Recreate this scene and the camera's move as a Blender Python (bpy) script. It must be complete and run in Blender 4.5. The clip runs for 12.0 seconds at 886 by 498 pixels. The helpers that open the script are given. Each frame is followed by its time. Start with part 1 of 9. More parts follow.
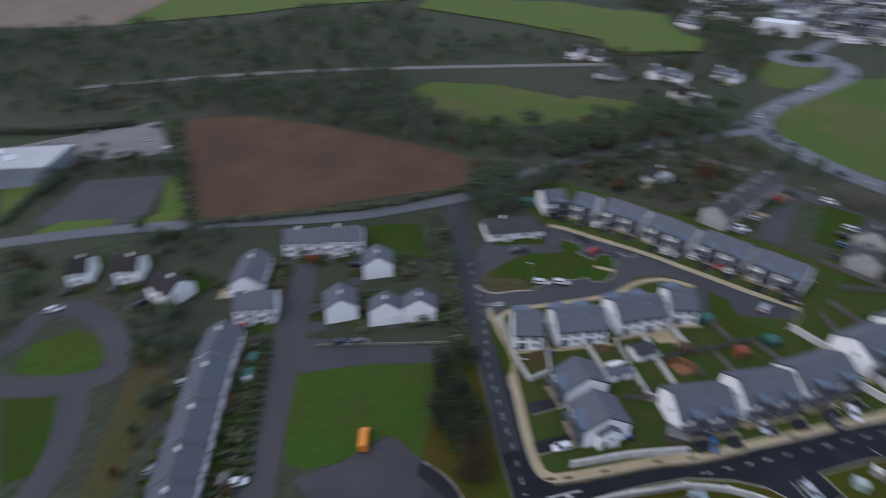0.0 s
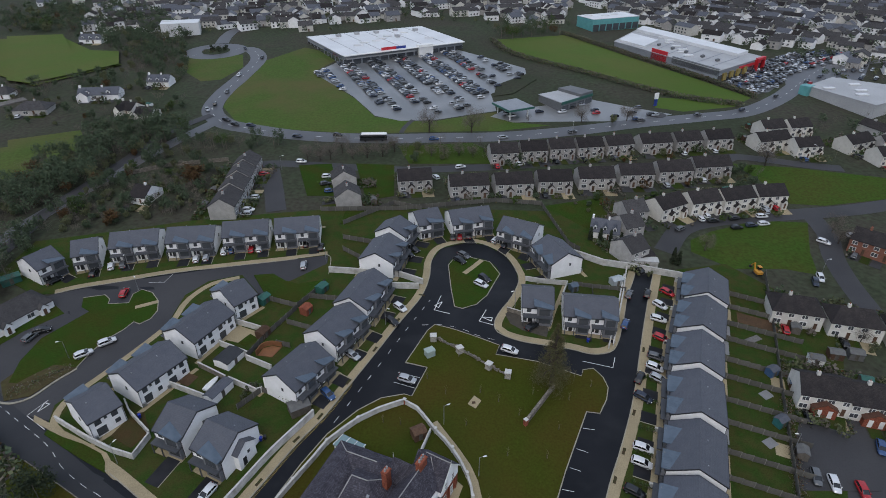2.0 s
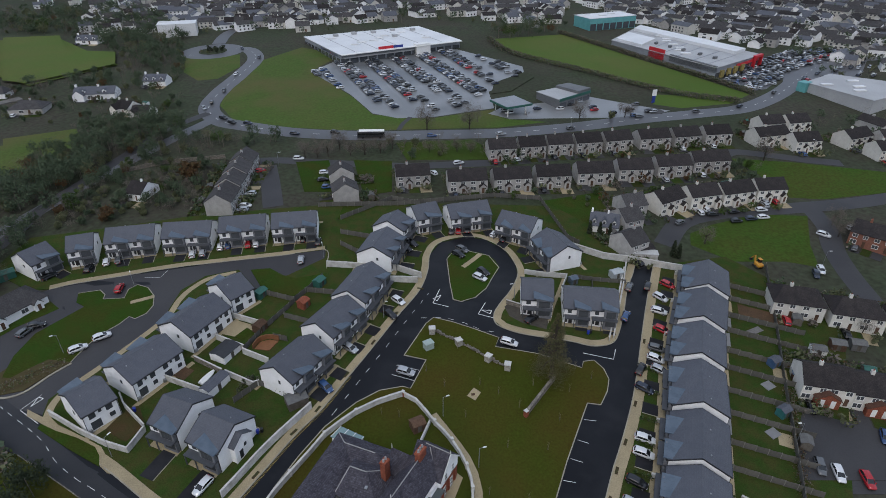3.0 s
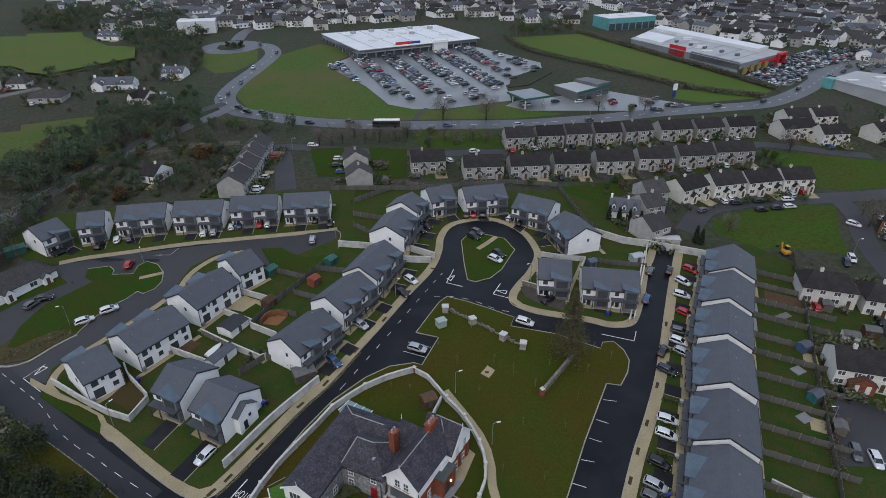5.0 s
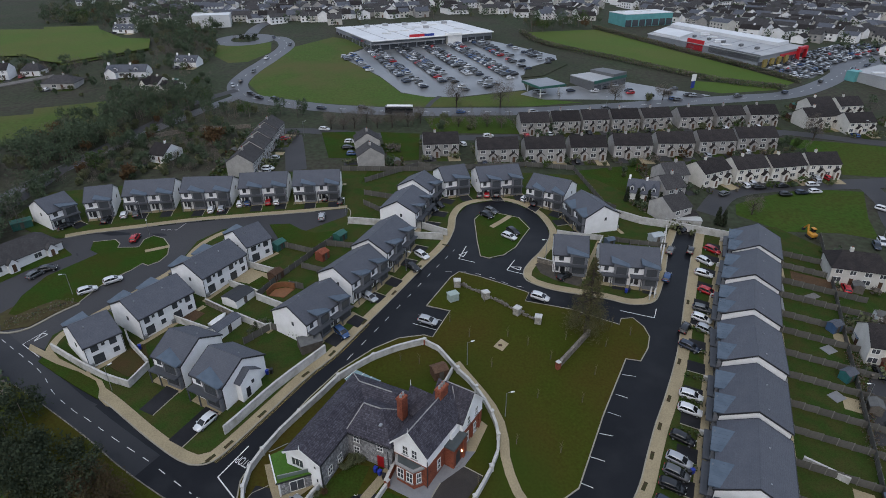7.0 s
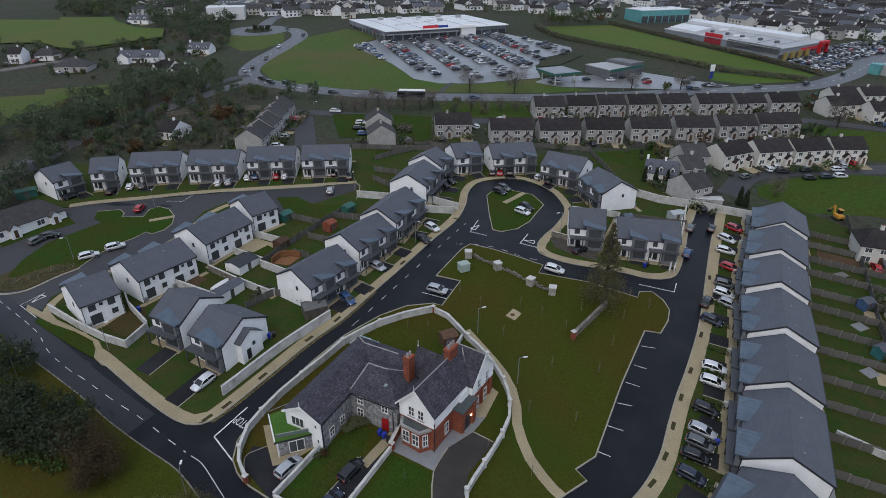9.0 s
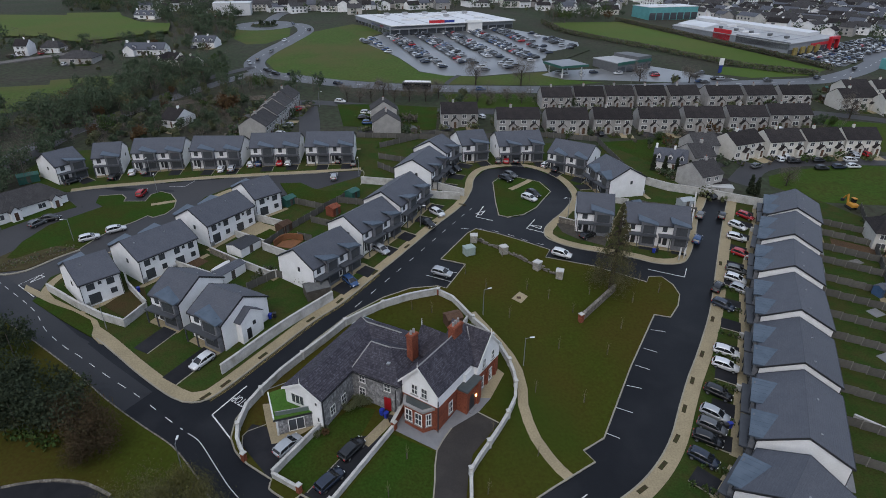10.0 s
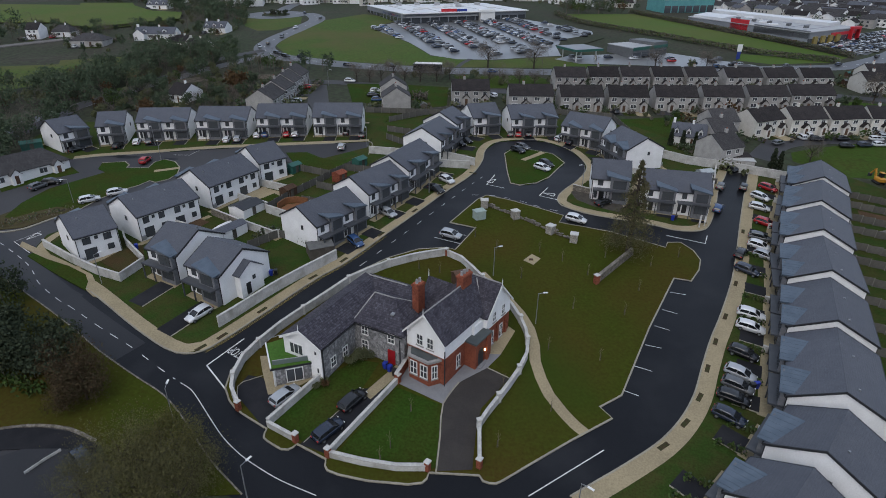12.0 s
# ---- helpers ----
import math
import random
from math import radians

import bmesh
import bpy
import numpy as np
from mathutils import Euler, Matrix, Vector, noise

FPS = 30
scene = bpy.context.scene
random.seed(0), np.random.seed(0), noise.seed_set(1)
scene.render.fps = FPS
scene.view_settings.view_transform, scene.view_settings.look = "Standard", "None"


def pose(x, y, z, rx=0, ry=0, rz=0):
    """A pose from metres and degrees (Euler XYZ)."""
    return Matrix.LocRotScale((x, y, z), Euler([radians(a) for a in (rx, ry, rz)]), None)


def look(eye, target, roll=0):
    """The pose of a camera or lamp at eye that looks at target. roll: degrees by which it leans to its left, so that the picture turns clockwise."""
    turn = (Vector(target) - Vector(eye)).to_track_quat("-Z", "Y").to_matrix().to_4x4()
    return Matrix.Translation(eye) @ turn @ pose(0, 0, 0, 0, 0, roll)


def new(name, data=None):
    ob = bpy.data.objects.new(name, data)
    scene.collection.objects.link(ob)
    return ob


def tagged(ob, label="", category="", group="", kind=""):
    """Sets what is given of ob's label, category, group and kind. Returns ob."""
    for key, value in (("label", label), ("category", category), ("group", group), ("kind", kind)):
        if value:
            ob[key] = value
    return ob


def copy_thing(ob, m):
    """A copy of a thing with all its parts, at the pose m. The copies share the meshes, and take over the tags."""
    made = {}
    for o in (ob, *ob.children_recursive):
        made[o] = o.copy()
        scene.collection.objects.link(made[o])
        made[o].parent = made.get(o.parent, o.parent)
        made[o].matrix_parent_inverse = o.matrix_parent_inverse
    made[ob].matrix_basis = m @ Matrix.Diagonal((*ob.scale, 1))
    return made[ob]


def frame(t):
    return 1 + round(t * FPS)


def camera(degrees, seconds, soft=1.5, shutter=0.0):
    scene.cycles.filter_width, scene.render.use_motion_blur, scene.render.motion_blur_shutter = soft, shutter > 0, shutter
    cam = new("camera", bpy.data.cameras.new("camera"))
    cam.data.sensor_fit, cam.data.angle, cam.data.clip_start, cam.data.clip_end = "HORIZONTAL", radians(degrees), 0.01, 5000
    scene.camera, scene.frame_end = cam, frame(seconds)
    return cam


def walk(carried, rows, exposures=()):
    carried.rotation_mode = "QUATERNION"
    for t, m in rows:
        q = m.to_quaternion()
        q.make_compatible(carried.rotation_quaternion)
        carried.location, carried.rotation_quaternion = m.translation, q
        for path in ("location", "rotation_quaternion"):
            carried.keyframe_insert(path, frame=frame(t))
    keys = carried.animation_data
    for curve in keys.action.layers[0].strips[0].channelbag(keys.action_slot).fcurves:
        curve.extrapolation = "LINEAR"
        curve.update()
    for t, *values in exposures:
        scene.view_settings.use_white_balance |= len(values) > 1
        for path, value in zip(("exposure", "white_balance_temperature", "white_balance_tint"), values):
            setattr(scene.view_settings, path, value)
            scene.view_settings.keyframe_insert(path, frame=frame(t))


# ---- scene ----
cam = camera(74.8, 12.0, soft=0.8, shutter=0.6)
PATH = [
    (0, (-0.027, -1.044, 99.436), (-1.313, 0.071, 98.384), 1.0),
    (0.5, (-1.16, -2.0, 98.601), (-1.857, -0.435, 97.569), 0.8),
    (1, (-2.306, -1.965, 98.079), (-2.45, -0.251, 97.057), 0.2),
    (1.5, (-3.157, -2.102, 97.978), (-3.128, -0.381, 96.959), 0.1),
    (2, (-3.425, -2.26, 97.371), (-3.337, -0.539, 96.356), -0.0),
    (2.5, (-3.499, -2.534, 96.008), (-3.396, -0.811, 94.999), -0.1),
    (3, (-3.457, -2.699, 94.068), (-3.363, -0.971, 93.065), -0.2),
    (5, (-3.456, -3.18, 84.485), (-3.411, -1.432, 83.516), -0.2),
    (5.5, (-3.459, -3.205, 82.011), (-3.425, -1.452, 81.049), -0.3),
    (6, (-3.619, -3.124, 79.732), (-3.594, -1.367, 78.776), -0.1),
    (6.5, (-3.69, -3.089, 77.289), (-3.675, -1.328, 76.339), -0.1),
    (7, (-3.753, -3.061, 74.836), (-3.746, -1.298, 73.891), -0.1),
    (9, (-3.883, -2.86, 65.087), (-3.911, -1.086, 64.165), 0.3),
    (9.5, (-3.837, -2.801, 62.76), (-3.874, -1.024, 61.842), 0.3),
    (10, (-3.864, -2.688, 60.271), (-3.909, -0.91, 59.358), 0.4),
    (10.5, (-3.828, -2.585, 57.894), (-3.882, -0.805, 56.984), 0.4),
    (11, (-3.798, -2.528, 55.422), (-3.861, -0.746, 54.517), 0.5),
    (11.5, (-3.638, -2.459, 53.014), (-3.709, -0.675, 52.114), 0.5),
    (12, (-3.622, -2.342, 50.49), (-3.701, -0.556, 49.593), 0.6),
]
walk(cam, [(t, look(eye, target, roll)) for t, eye, target, roll in PATH], ((0.0, 0.14, 6150, 15), (1.2, 0.0, 6500, 10), (8.0, 0.0, 6500, 10), (12.0, -0.06, 6500, 10)))

# ---- world and light: a dull winter afternoon under cloud ----
world = bpy.data.worlds.new("overcast_sky")
scene.world = world
world.use_nodes = True
wn, wl = world.node_tree.nodes, world.node_tree.links
sky = wn.new("ShaderNodeTexSky")
sky.sky_type = "NISHITA"
sky.sun_disc = False
sky.sun_elevation = radians(38)
sky.sun_rotation = radians(200)
sky.dust_density = 4.0
grey = wn.new("ShaderNodeMix")
grey.data_type = "RGBA"
grey.inputs["Factor"].default_value = 0.72
grey.inputs["B"].default_value = (4.7, 5.5, 7.0, 1)
wl.new(sky.outputs[0], grey.inputs["A"])
wl.new(grey.outputs["Result"], wn["Background"].inputs[0])
wn["Background"].inputs[1].default_value = 0.15
sun = new("sun", bpy.data.lights.new("sun", "SUN"))
sun.data.energy, sun.data.angle, sun.data.color = 0.7, radians(30), (1.0, 0.97, 0.93)
sun.matrix_world = look((0, 0, 300), (60, 160, 0))

# ---- ground heights: a slope that rises towards the shops ----
TERRAIN = (-6.783, -1.642, 7.018, -1.423, 0.264, 0.273, 1.558)

SWELLS = [(-78, 86, 1.37), (-45, 72, 0.1), (-20, 100, 0.15), (8, 124, 0.95), (34, 92, -1.15), (-42, 146, 0.42), (-92, 136, -0.8), (0, 75, 0.3), (62, 118, 0.63), (20, 62, -0.11), (112, 150, -0.6), (-45, 185, 0.42), (-10, 235, -1.42), (110, 265, -0.48), (-50, 225, -0.41), (100, 115, -0.53), (35, 150, 0.18), (-85, 180, -0.22), (40, 200, -0.1), (-95, 255, -0.43)]


def gz(x, y):
    a, b = 1.6 * np.tanh(x / 160), 4.2 * np.tanh(y / 420)
    c = TERRAIN
    return float(c[0] + c[1] * a + c[2] * b + c[3] * a * a + c[4] * b * b + c[5] * a * b
                 + c[6] * math.exp(-((x - 20) ** 2 + (y - 95) ** 2) / 2450)
                 + sum(h * math.exp(-((x - u) ** 2 + (y - v) ** 2) / 1568) for u, v, h in SWELLS))


# ---- materials ----
def material(name, colour, second=None, rough=0.85, scale=1.0, fine=None, amount=0.5, bump=0.0, metal=0.0,
             vary=0.0, third=None, far=None, coords="Object", spec=None):
    """Two colours mixed by noise of a large and a fine grain; third: blotches of a still larger size."""
    m = bpy.data.materials.new(name)
    m.use_nodes = True
    n, l = m.node_tree.nodes, m.node_tree.links
    bsdf = n["Principled BSDF"]
    bsdf.inputs["Roughness"].default_value = rough
    bsdf.inputs["Metallic"].default_value = metal
    bsdf.inputs["Specular IOR Level"].default_value = spec if spec is not None else 0.12 if rough > 0.82 else 0.4
    co = n.new("ShaderNodeTexCoord")
    second = second or tuple(c * 0.72 for c in colour)

    def grain(size, detail=4):
        t = n.new("ShaderNodeTexNoise")
        t.inputs["Scale"].default_value = size
        t.inputs["Detail"].default_value = detail
        l.new(co.outputs[coords], t.inputs["Vector"])
        return t

    def mixed(a, b, fac, kind="MIX"):
        x = n.new("ShaderNodeMix")
        x.data_type, x.blend_type = "RGBA", kind
        for socket, value in (("A", a), ("B", b), ("Factor", fac)):
            if hasattr(value, "is_linked"):
                l.new(value, x.inputs[socket])
            else:
                x.inputs[socket].default_value = (*value, 1) if isinstance(value, tuple) else value
        return x.outputs["Result"]

    def ramp(t, lo, hi):
        r = n.new("ShaderNodeMapRange")
        r.inputs["From Min"].default_value, r.inputs["From Max"].default_value = lo, hi
        l.new(t.outputs["Fac"], r.inputs["Value"])
        return r.outputs["Result"]

    big = grain(scale)
    small = grain(fine or scale * 14, 3)
    c = mixed(colour, second, ramp(big, 0.38, 0.62))
    c = mixed(c, tuple(min(1, v * (1 + amount)) for v in colour), ramp(small, 0.5, 0.95))
    c = mixed(c, tuple(v * (1 - amount) for v in second), ramp(small, 0.5, 0.1))
    if third:
        c = mixed(c, third, ramp(grain(far or scale * 0.12), 0.5, 0.68))
    if vary:
        info = n.new("ShaderNodeObjectInfo")
        r = n.new("ShaderNodeMapRange")
        r.inputs["To Min"].default_value, r.inputs["To Max"].default_value = 1 - vary, 1 + vary
        l.new(info.outputs["Random"], r.inputs["Value"])
        hsv = n.new("ShaderNodeHueSaturation")
        l.new(r.outputs["Result"], hsv.inputs["Value"])
        l.new(c, hsv.inputs["Color"])
        c = hsv.outputs["Color"]
    l.new(c, bsdf.inputs["Base Color"])
    if bump:
        b = n.new("ShaderNodeBump")
        b.inputs["Strength"].default_value = bump
        b.inputs["Distance"].default_value = 0.05
        l.new(small.outputs["Fac"], b.inputs["Height"])
        l.new(b.outputs["Normal"], bsdf.inputs["Normal"])
    return m


def glass(name, tint=(0.02, 0.025, 0.03)):
    m = bpy.data.materials.new(name)
    m.use_nodes = True
    b = m.node_tree.nodes["Principled BSDF"]
    b.inputs["Base Color"].default_value = (*tint, 1)
    b.inputs["Roughness"].default_value = 0.08
    b.inputs["Specular IOR Level"].default_value = 0.6
    return m


def glowing(name, colour, strength):
    m = bpy.data.materials.new(name)
    m.use_nodes = True
    b = m.node_tree.nodes["Principled BSDF"]
    b.inputs["Base Color"].default_value = (*colour, 1)
    b.inputs["Emission Color"].default_value = (*colour, 1)
    b.inputs["Emission Strength"].default_value = strength
    return m


def slate(name, colour, second, course=0.3, vary=0.08, rough=0.55, spec=0.35):
    """Roof covering with courses that run along the ridge (local x), over a mottled grain."""
    m = material(name, colour, second, rough, 0.5, 9, 0.25, 0.25, vary=vary, spec=spec)
    n, l = m.node_tree.nodes, m.node_tree.links
    co = n.new("ShaderNodeTexCoord")
    w = n.new("ShaderNodeTexWave")
    w.bands_direction = "Z"
    w.inputs["Scale"].default_value = 0.314 / (course * 0.55)
    w.inputs["Distortion"].default_value = 0.4
    l.new(co.outputs["Object"], w.inputs["Vector"])
    b = n["Bump"] if "Bump" in n else n.new("ShaderNodeBump")
    b2 = n.new("ShaderNodeBump")
    b2.inputs["Strength"].default_value = 0.35
    b2.inputs["Distance"].default_value = 0.03
    l.new(w.outputs["Fac"], b2.inputs["Height"])
    l.new(b.outputs["Normal"], b2.inputs["Normal"])
    l.new(b2.outputs["Normal"], n["Principled BSDF"].inputs["Normal"])
    return m


def courses(m, wide, high, spread, joint=0.03, dark=0.5, steep=1.0, relief=0.4):
    """Lays courses of slates or bricks over a material: level along the surface, each piece a little lighter or darker."""
    n, l = m.node_tree.nodes, m.node_tree.links
    co = n.new("ShaderNodeTexCoord")
    cross, unit, dot = n.new("ShaderNodeVectorMath"), n.new("ShaderNodeVectorMath"), n.new("ShaderNodeVectorMath")
    cross.operation, unit.operation, dot.operation = "CROSS_PRODUCT", "NORMALIZE", "DOT_PRODUCT"
    cross.inputs[1].default_value = (0, 0, 1)
    l.new(co.outputs["Normal"], cross.inputs[0])
    l.new(cross.outputs[0], unit.inputs[0])
    l.new(unit.outputs[0], dot.inputs[0])
    l.new(co.outputs["Object"], dot.inputs[1])
    sep, up, uv = n.new("ShaderNodeSeparateXYZ"), n.new("ShaderNodeMath"), n.new("ShaderNodeCombineXYZ")
    l.new(co.outputs["Object"], sep.inputs[0])
    up.operation = "MULTIPLY"
    up.inputs[1].default_value = steep
    l.new(sep.outputs["Z"], up.inputs[0])
    l.new(dot.outputs["Value"], uv.inputs[0])
    l.new(up.outputs[0], uv.inputs[1])
    br = n.new("ShaderNodeTexBrick")
    br.inputs["Scale"].default_value = 1.0
    br.inputs["Brick Width"].default_value, br.inputs["Row Height"].default_value = wide, high
    br.inputs["Mortar Size"].default_value, br.inputs["Mortar Smooth"].default_value = joint, 0.3
    br.inputs["Color1"].default_value = (1 - spread, 1 - spread, 1 - spread, 1)
    br.inputs["Color2"].default_value = (1 + spread, 1 + spread, 1 + spread, 1)
    br.inputs["Mortar"].default_value = (dark, dark, dark, 1)
    l.new(uv.outputs[0], br.inputs["Vector"])
    bsdf = n["Principled BSDF"]
    mix = n.new("ShaderNodeMix")
    mix.data_type, mix.blend_type = "RGBA", "MULTIPLY"
    mix.inputs["Factor"].default_value = 1.0
    l.new(bsdf.inputs["Base Color"].links[0].from_socket, mix.inputs["A"])
    l.new(br.outputs["Color"], mix.inputs["B"])
    l.new(mix.outputs["Result"], bsdf.inputs["Base Color"])
    b = n.new("ShaderNodeBump")
    b.invert = True
    b.inputs["Strength"].default_value, b.inputs["Distance"].default_value = relief, 0.03
    l.new(br.outputs["Fac"], b.inputs["Height"])
    if bsdf.inputs["Normal"].is_linked:
        l.new(bsdf.inputs["Normal"].links[0].from_socket, b.inputs["Normal"])
    l.new(b.outputs["Normal"], bsdf.inputs["Normal"])
    return m


def stones(m, size, spread):
    """Breaks a wall material into odd stones of a size, with dark joints."""
    n, l = m.node_tree.nodes, m.node_tree.links
    co = n.new("ShaderNodeTexCoord")
    cell, edge = n.new("ShaderNodeTexVoronoi"), n.new("ShaderNodeTexVoronoi")
    edge.feature = "DISTANCE_TO_EDGE"
    for t in (cell, edge):
        t.inputs["Scale"].default_value = 1 / size
        l.new(co.outputs["Object"], t.inputs["Vector"])
    tone, joint = n.new("ShaderNodeMapRange"), n.new("ShaderNodeMapRange")
    sep = n.new("ShaderNodeSeparateColor")
    l.new(cell.outputs["Color"], sep.inputs[0])
    l.new(sep.outputs[0], tone.inputs["Value"])
    tone.inputs["To Min"].default_value, tone.inputs["To Max"].default_value = 1 - spread, 1 + spread
    l.new(edge.outputs["Distance"], joint.inputs["Value"])
    joint.inputs["From Max"].default_value, joint.inputs["To Min"].default_value = 0.08, 0.55
    mul = n.new("ShaderNodeMath")
    mul.operation = "MULTIPLY"
    l.new(tone.outputs[0], mul.inputs[0])
    l.new(joint.outputs[0], mul.inputs[1])
    bsdf = n["Principled BSDF"]
    mix = n.new("ShaderNodeMix")
    mix.data_type, mix.blend_type = "RGBA", "MULTIPLY"
    mix.inputs["Factor"].default_value = 1.0
    l.new(bsdf.inputs["Base Color"].links[0].from_socket, mix.inputs["A"])
    l.new(mul.outputs[0], mix.inputs["B"])
    l.new(mix.outputs["Result"], bsdf.inputs["Base Color"])
    return m


GRASS = material("lawn_grass", (0.025, 0.052, 0.008), (0.037, 0.043, 0.009), 0.95, 0.12, 3.0, 0.5, 0.6, third=(0.019, 0.042, 0.007), spec=0.04)
GREEN_GRASS = material("green_grass", (0.038, 0.049, 0.0075), (0.054, 0.041, 0.01), 0.95, 0.04, 2.2, 0.35, 0.7, third=(0.027, 0.05, 0.008), far=0.022, spec=0.03)
GARDEN = material("garden_grass", (0.026, 0.048, 0.01), (0.044, 0.045, 0.014), 0.95, 0.3, 4.0, 0.5, 0.5, vary=0.25, spec=0.05)
LAWN_FAR = material("estate_grass", (0.036, 0.072, 0.012), (0.05, 0.062, 0.014), 0.95, 0.05, 1.0, 0.4, 0.5, third=(0.03, 0.055, 0.011), spec=0.04)
FIELD = material("field_grass", (0.066, 0.104, 0.021), (0.084, 0.1, 0.027), 0.95, 0.03, 1.2, 0.25, 0.4, third=(0.05, 0.094, 0.014))
MEADOW = material("meadow_grass", (0.05, 0.088, 0.017), (0.066, 0.088, 0.022), 0.95, 0.03, 0.9, 0.4, 0.4, third=(0.09, 0.08, 0.032), far=0.02)
ROUGH = material("rough_ground", (0.038, 0.048, 0.027), (0.049, 0.046, 0.034), 0.95, 0.035, 0.6, 0.6, 0.8, third=(0.028, 0.034, 0.02))
OLIVE_G = material("olive_grass", (0.05, 0.05, 0.018), (0.062, 0.05, 0.024), 0.95, 0.06, 1.0, 0.4, 0.5)
GRAVEL = material("yard_gravel", (0.17, 0.16, 0.155), (0.13, 0.122, 0.118), 0.85, 0.08, 2, 0.3, 0.2)
PLOUGH = material("ploughed_earth", (0.084, 0.05, 0.03), (0.066, 0.04, 0.025), 0.95, 0.05, 1.5, 0.35, 0.7, third=(0.055, 0.036, 0.024), far=0.02)
STUBBLE = material("pale_stubble", (0.17, 0.13, 0.1), (0.14, 0.11, 0.085), 0.95, 0.03, 1.2, 0.3, 0.5)
SOIL = material("soil", (0.09, 0.055, 0.032), (0.07, 0.045, 0.028), 0.95, 0.4, 5, 0.4, 0.5)
# The large paler blotches (third) paint slight wet reflections into the colour.
ASPHALT = material("new_asphalt", (0.0072, 0.008, 0.0102), (0.011, 0.012, 0.0148), 0.45, 0.07, 5, 0.35, 0.25, spec=0.14, third=(0.0165, 0.0174, 0.02), far=0.11)
# Wet road: the sky's sheen is put into its pale base colour.
WET_SHEEN_ROAD = material("wet_road_sky_sheen", (0.062, 0.064, 0.07), (0.08, 0.082, 0.088), 0.45, 0.05, 3, 0.25, 0.15, spec=0.35)
MID_ASPHALT = material("worn_asphalt", (0.019, 0.02, 0.023), (0.027, 0.0275, 0.03), 0.55, 0.07, 4, 0.3, 0.25, spec=0.24)
OLD_ASPHALT = material("old_asphalt", (0.035, 0.0345, 0.037), (0.046, 0.045, 0.047), 0.65, 0.06, 3, 0.3, 0.2, spec=0.25)
# Wet car park: pale tone and darker blotches paint an uneven sky reflection.
WET_SHEEN_ASPHALT = material("wet_asphalt_sky_sheen", (0.13, 0.136, 0.14), (0.185, 0.19, 0.194), 0.3, 0.05, 2, 0.3, 0.1, third=(0.085, 0.09, 0.094), far=0.03)
DRIVE = material("drive_asphalt", (0.016, 0.017, 0.02), (0.024, 0.024, 0.027), 0.85, 0.4, 8, 0.3, 0.3, vary=0.15)
CONCRETE = material("pavement_concrete", (0.315, 0.26, 0.163), (0.26, 0.216, 0.137), 0.85, 0.25, 4, 0.2, 0.2)
KERB = material("kerb_concrete", (0.3, 0.28, 0.22), (0.24, 0.22, 0.18), 0.85, 0.5, 5, 0.2)
RENDER_W = material("white_render", (0.79, 0.79, 0.79), (0.71, 0.71, 0.705), 0.9, 0.5, 6, 0.06, 0.15)
WALL_W = material("boundary_render", (0.5, 0.497, 0.48), (0.4, 0.396, 0.38), 0.9, 0.7, 5, 0.16, 0.2, third=(0.3, 0.295, 0.265), far=0.4)
CREAM = material("cream_render", (0.6, 0.585, 0.54), (0.52, 0.505, 0.46), 0.9, 0.5, 5, 0.1, 0.2, vary=0.15)
GREY_R = material("grey_render", (0.37, 0.36, 0.342), (0.29, 0.284, 0.272), 0.9, 0.5, 5, 0.12, 0.2, vary=0.12)
SLATE = slate("new_slate", (0.066, 0.071, 0.087), (0.077, 0.082, 0.098), vary=0.05)
OLD_TILE = slate("old_roof_tile", (0.026, 0.023, 0.024), (0.036, 0.032, 0.031), 0.34, 0.2, 0.85, 0.12)
GREY_TILE = slate("weathered_roof_tile", (0.07, 0.067, 0.068), (0.056, 0.054, 0.055), 0.34, 0.18, 0.85, 0.12)
ZINC = material("zinc_sheet", (0.07, 0.095, 0.125), (0.095, 0.123, 0.158), 0.45, 0.6, 5, 0.15, 0.1, metal=0.15)
CLAD = material("grey_stone_cladding", (0.125, 0.13, 0.142), (0.17, 0.174, 0.185), 0.85, 1.6, 7, 0.35, 0.4)
DARK = material("dark_trim", (0.018, 0.019, 0.022), (0.024, 0.025, 0.028), 0.5, 1, 8, 0.2)
CANOPY = material("dark_canopy", (0.05, 0.054, 0.062), (0.062, 0.066, 0.074), 0.5, 1, 8, 0.2)
FRAME_W = material("white_frame", (0.72, 0.72, 0.7), (0.66, 0.66, 0.64), 0.5, 1, 8, 0.05)
# Grey-blue base colour stands in for sky reflected in the panes.
PANE = glass("window_glass", (0.06, 0.066, 0.074))
PAINT_W = material("road_paint", (0.62, 0.62, 0.6), (0.45, 0.45, 0.44), 0.8, 1.0, 6, 0.25)
PAINT_Y = material("yellow_paint", (0.3, 0.23, 0.06), (0.2, 0.16, 0.06), 0.8, 1.0, 6, 0.25)
BRICK = material("red_brick", (0.2, 0.064, 0.038), (0.155, 0.05, 0.031), 0.88, 1.2, 9, 0.3, 0.3)
RUBBLE = material("rubble_stone", (0.19, 0.19, 0.197), (0.28, 0.278, 0.275), 0.9, 2.6, 6, 0.5, 0.6)
STONE = material("old_stone", (0.2, 0.18, 0.15), (0.15, 0.135, 0.115), 0.92, 1.2, 6, 0.35, 0.6)
TIMBER = material("weathered_timber", (0.11, 0.1, 0.085), (0.08, 0.07, 0.06), 0.9, 1.0, 8, 0.3, 0.3, vary=0.25)
METAL = material("galvanised_metal", (0.32, 0.33, 0.34), (0.26, 0.27, 0.28), 0.45, 1.0, 8, 0.1, metal=0.6)
courses(SLATE, 0.3, 0.25, 0.07, 0.012, 0.75, 1.9, 0.25)
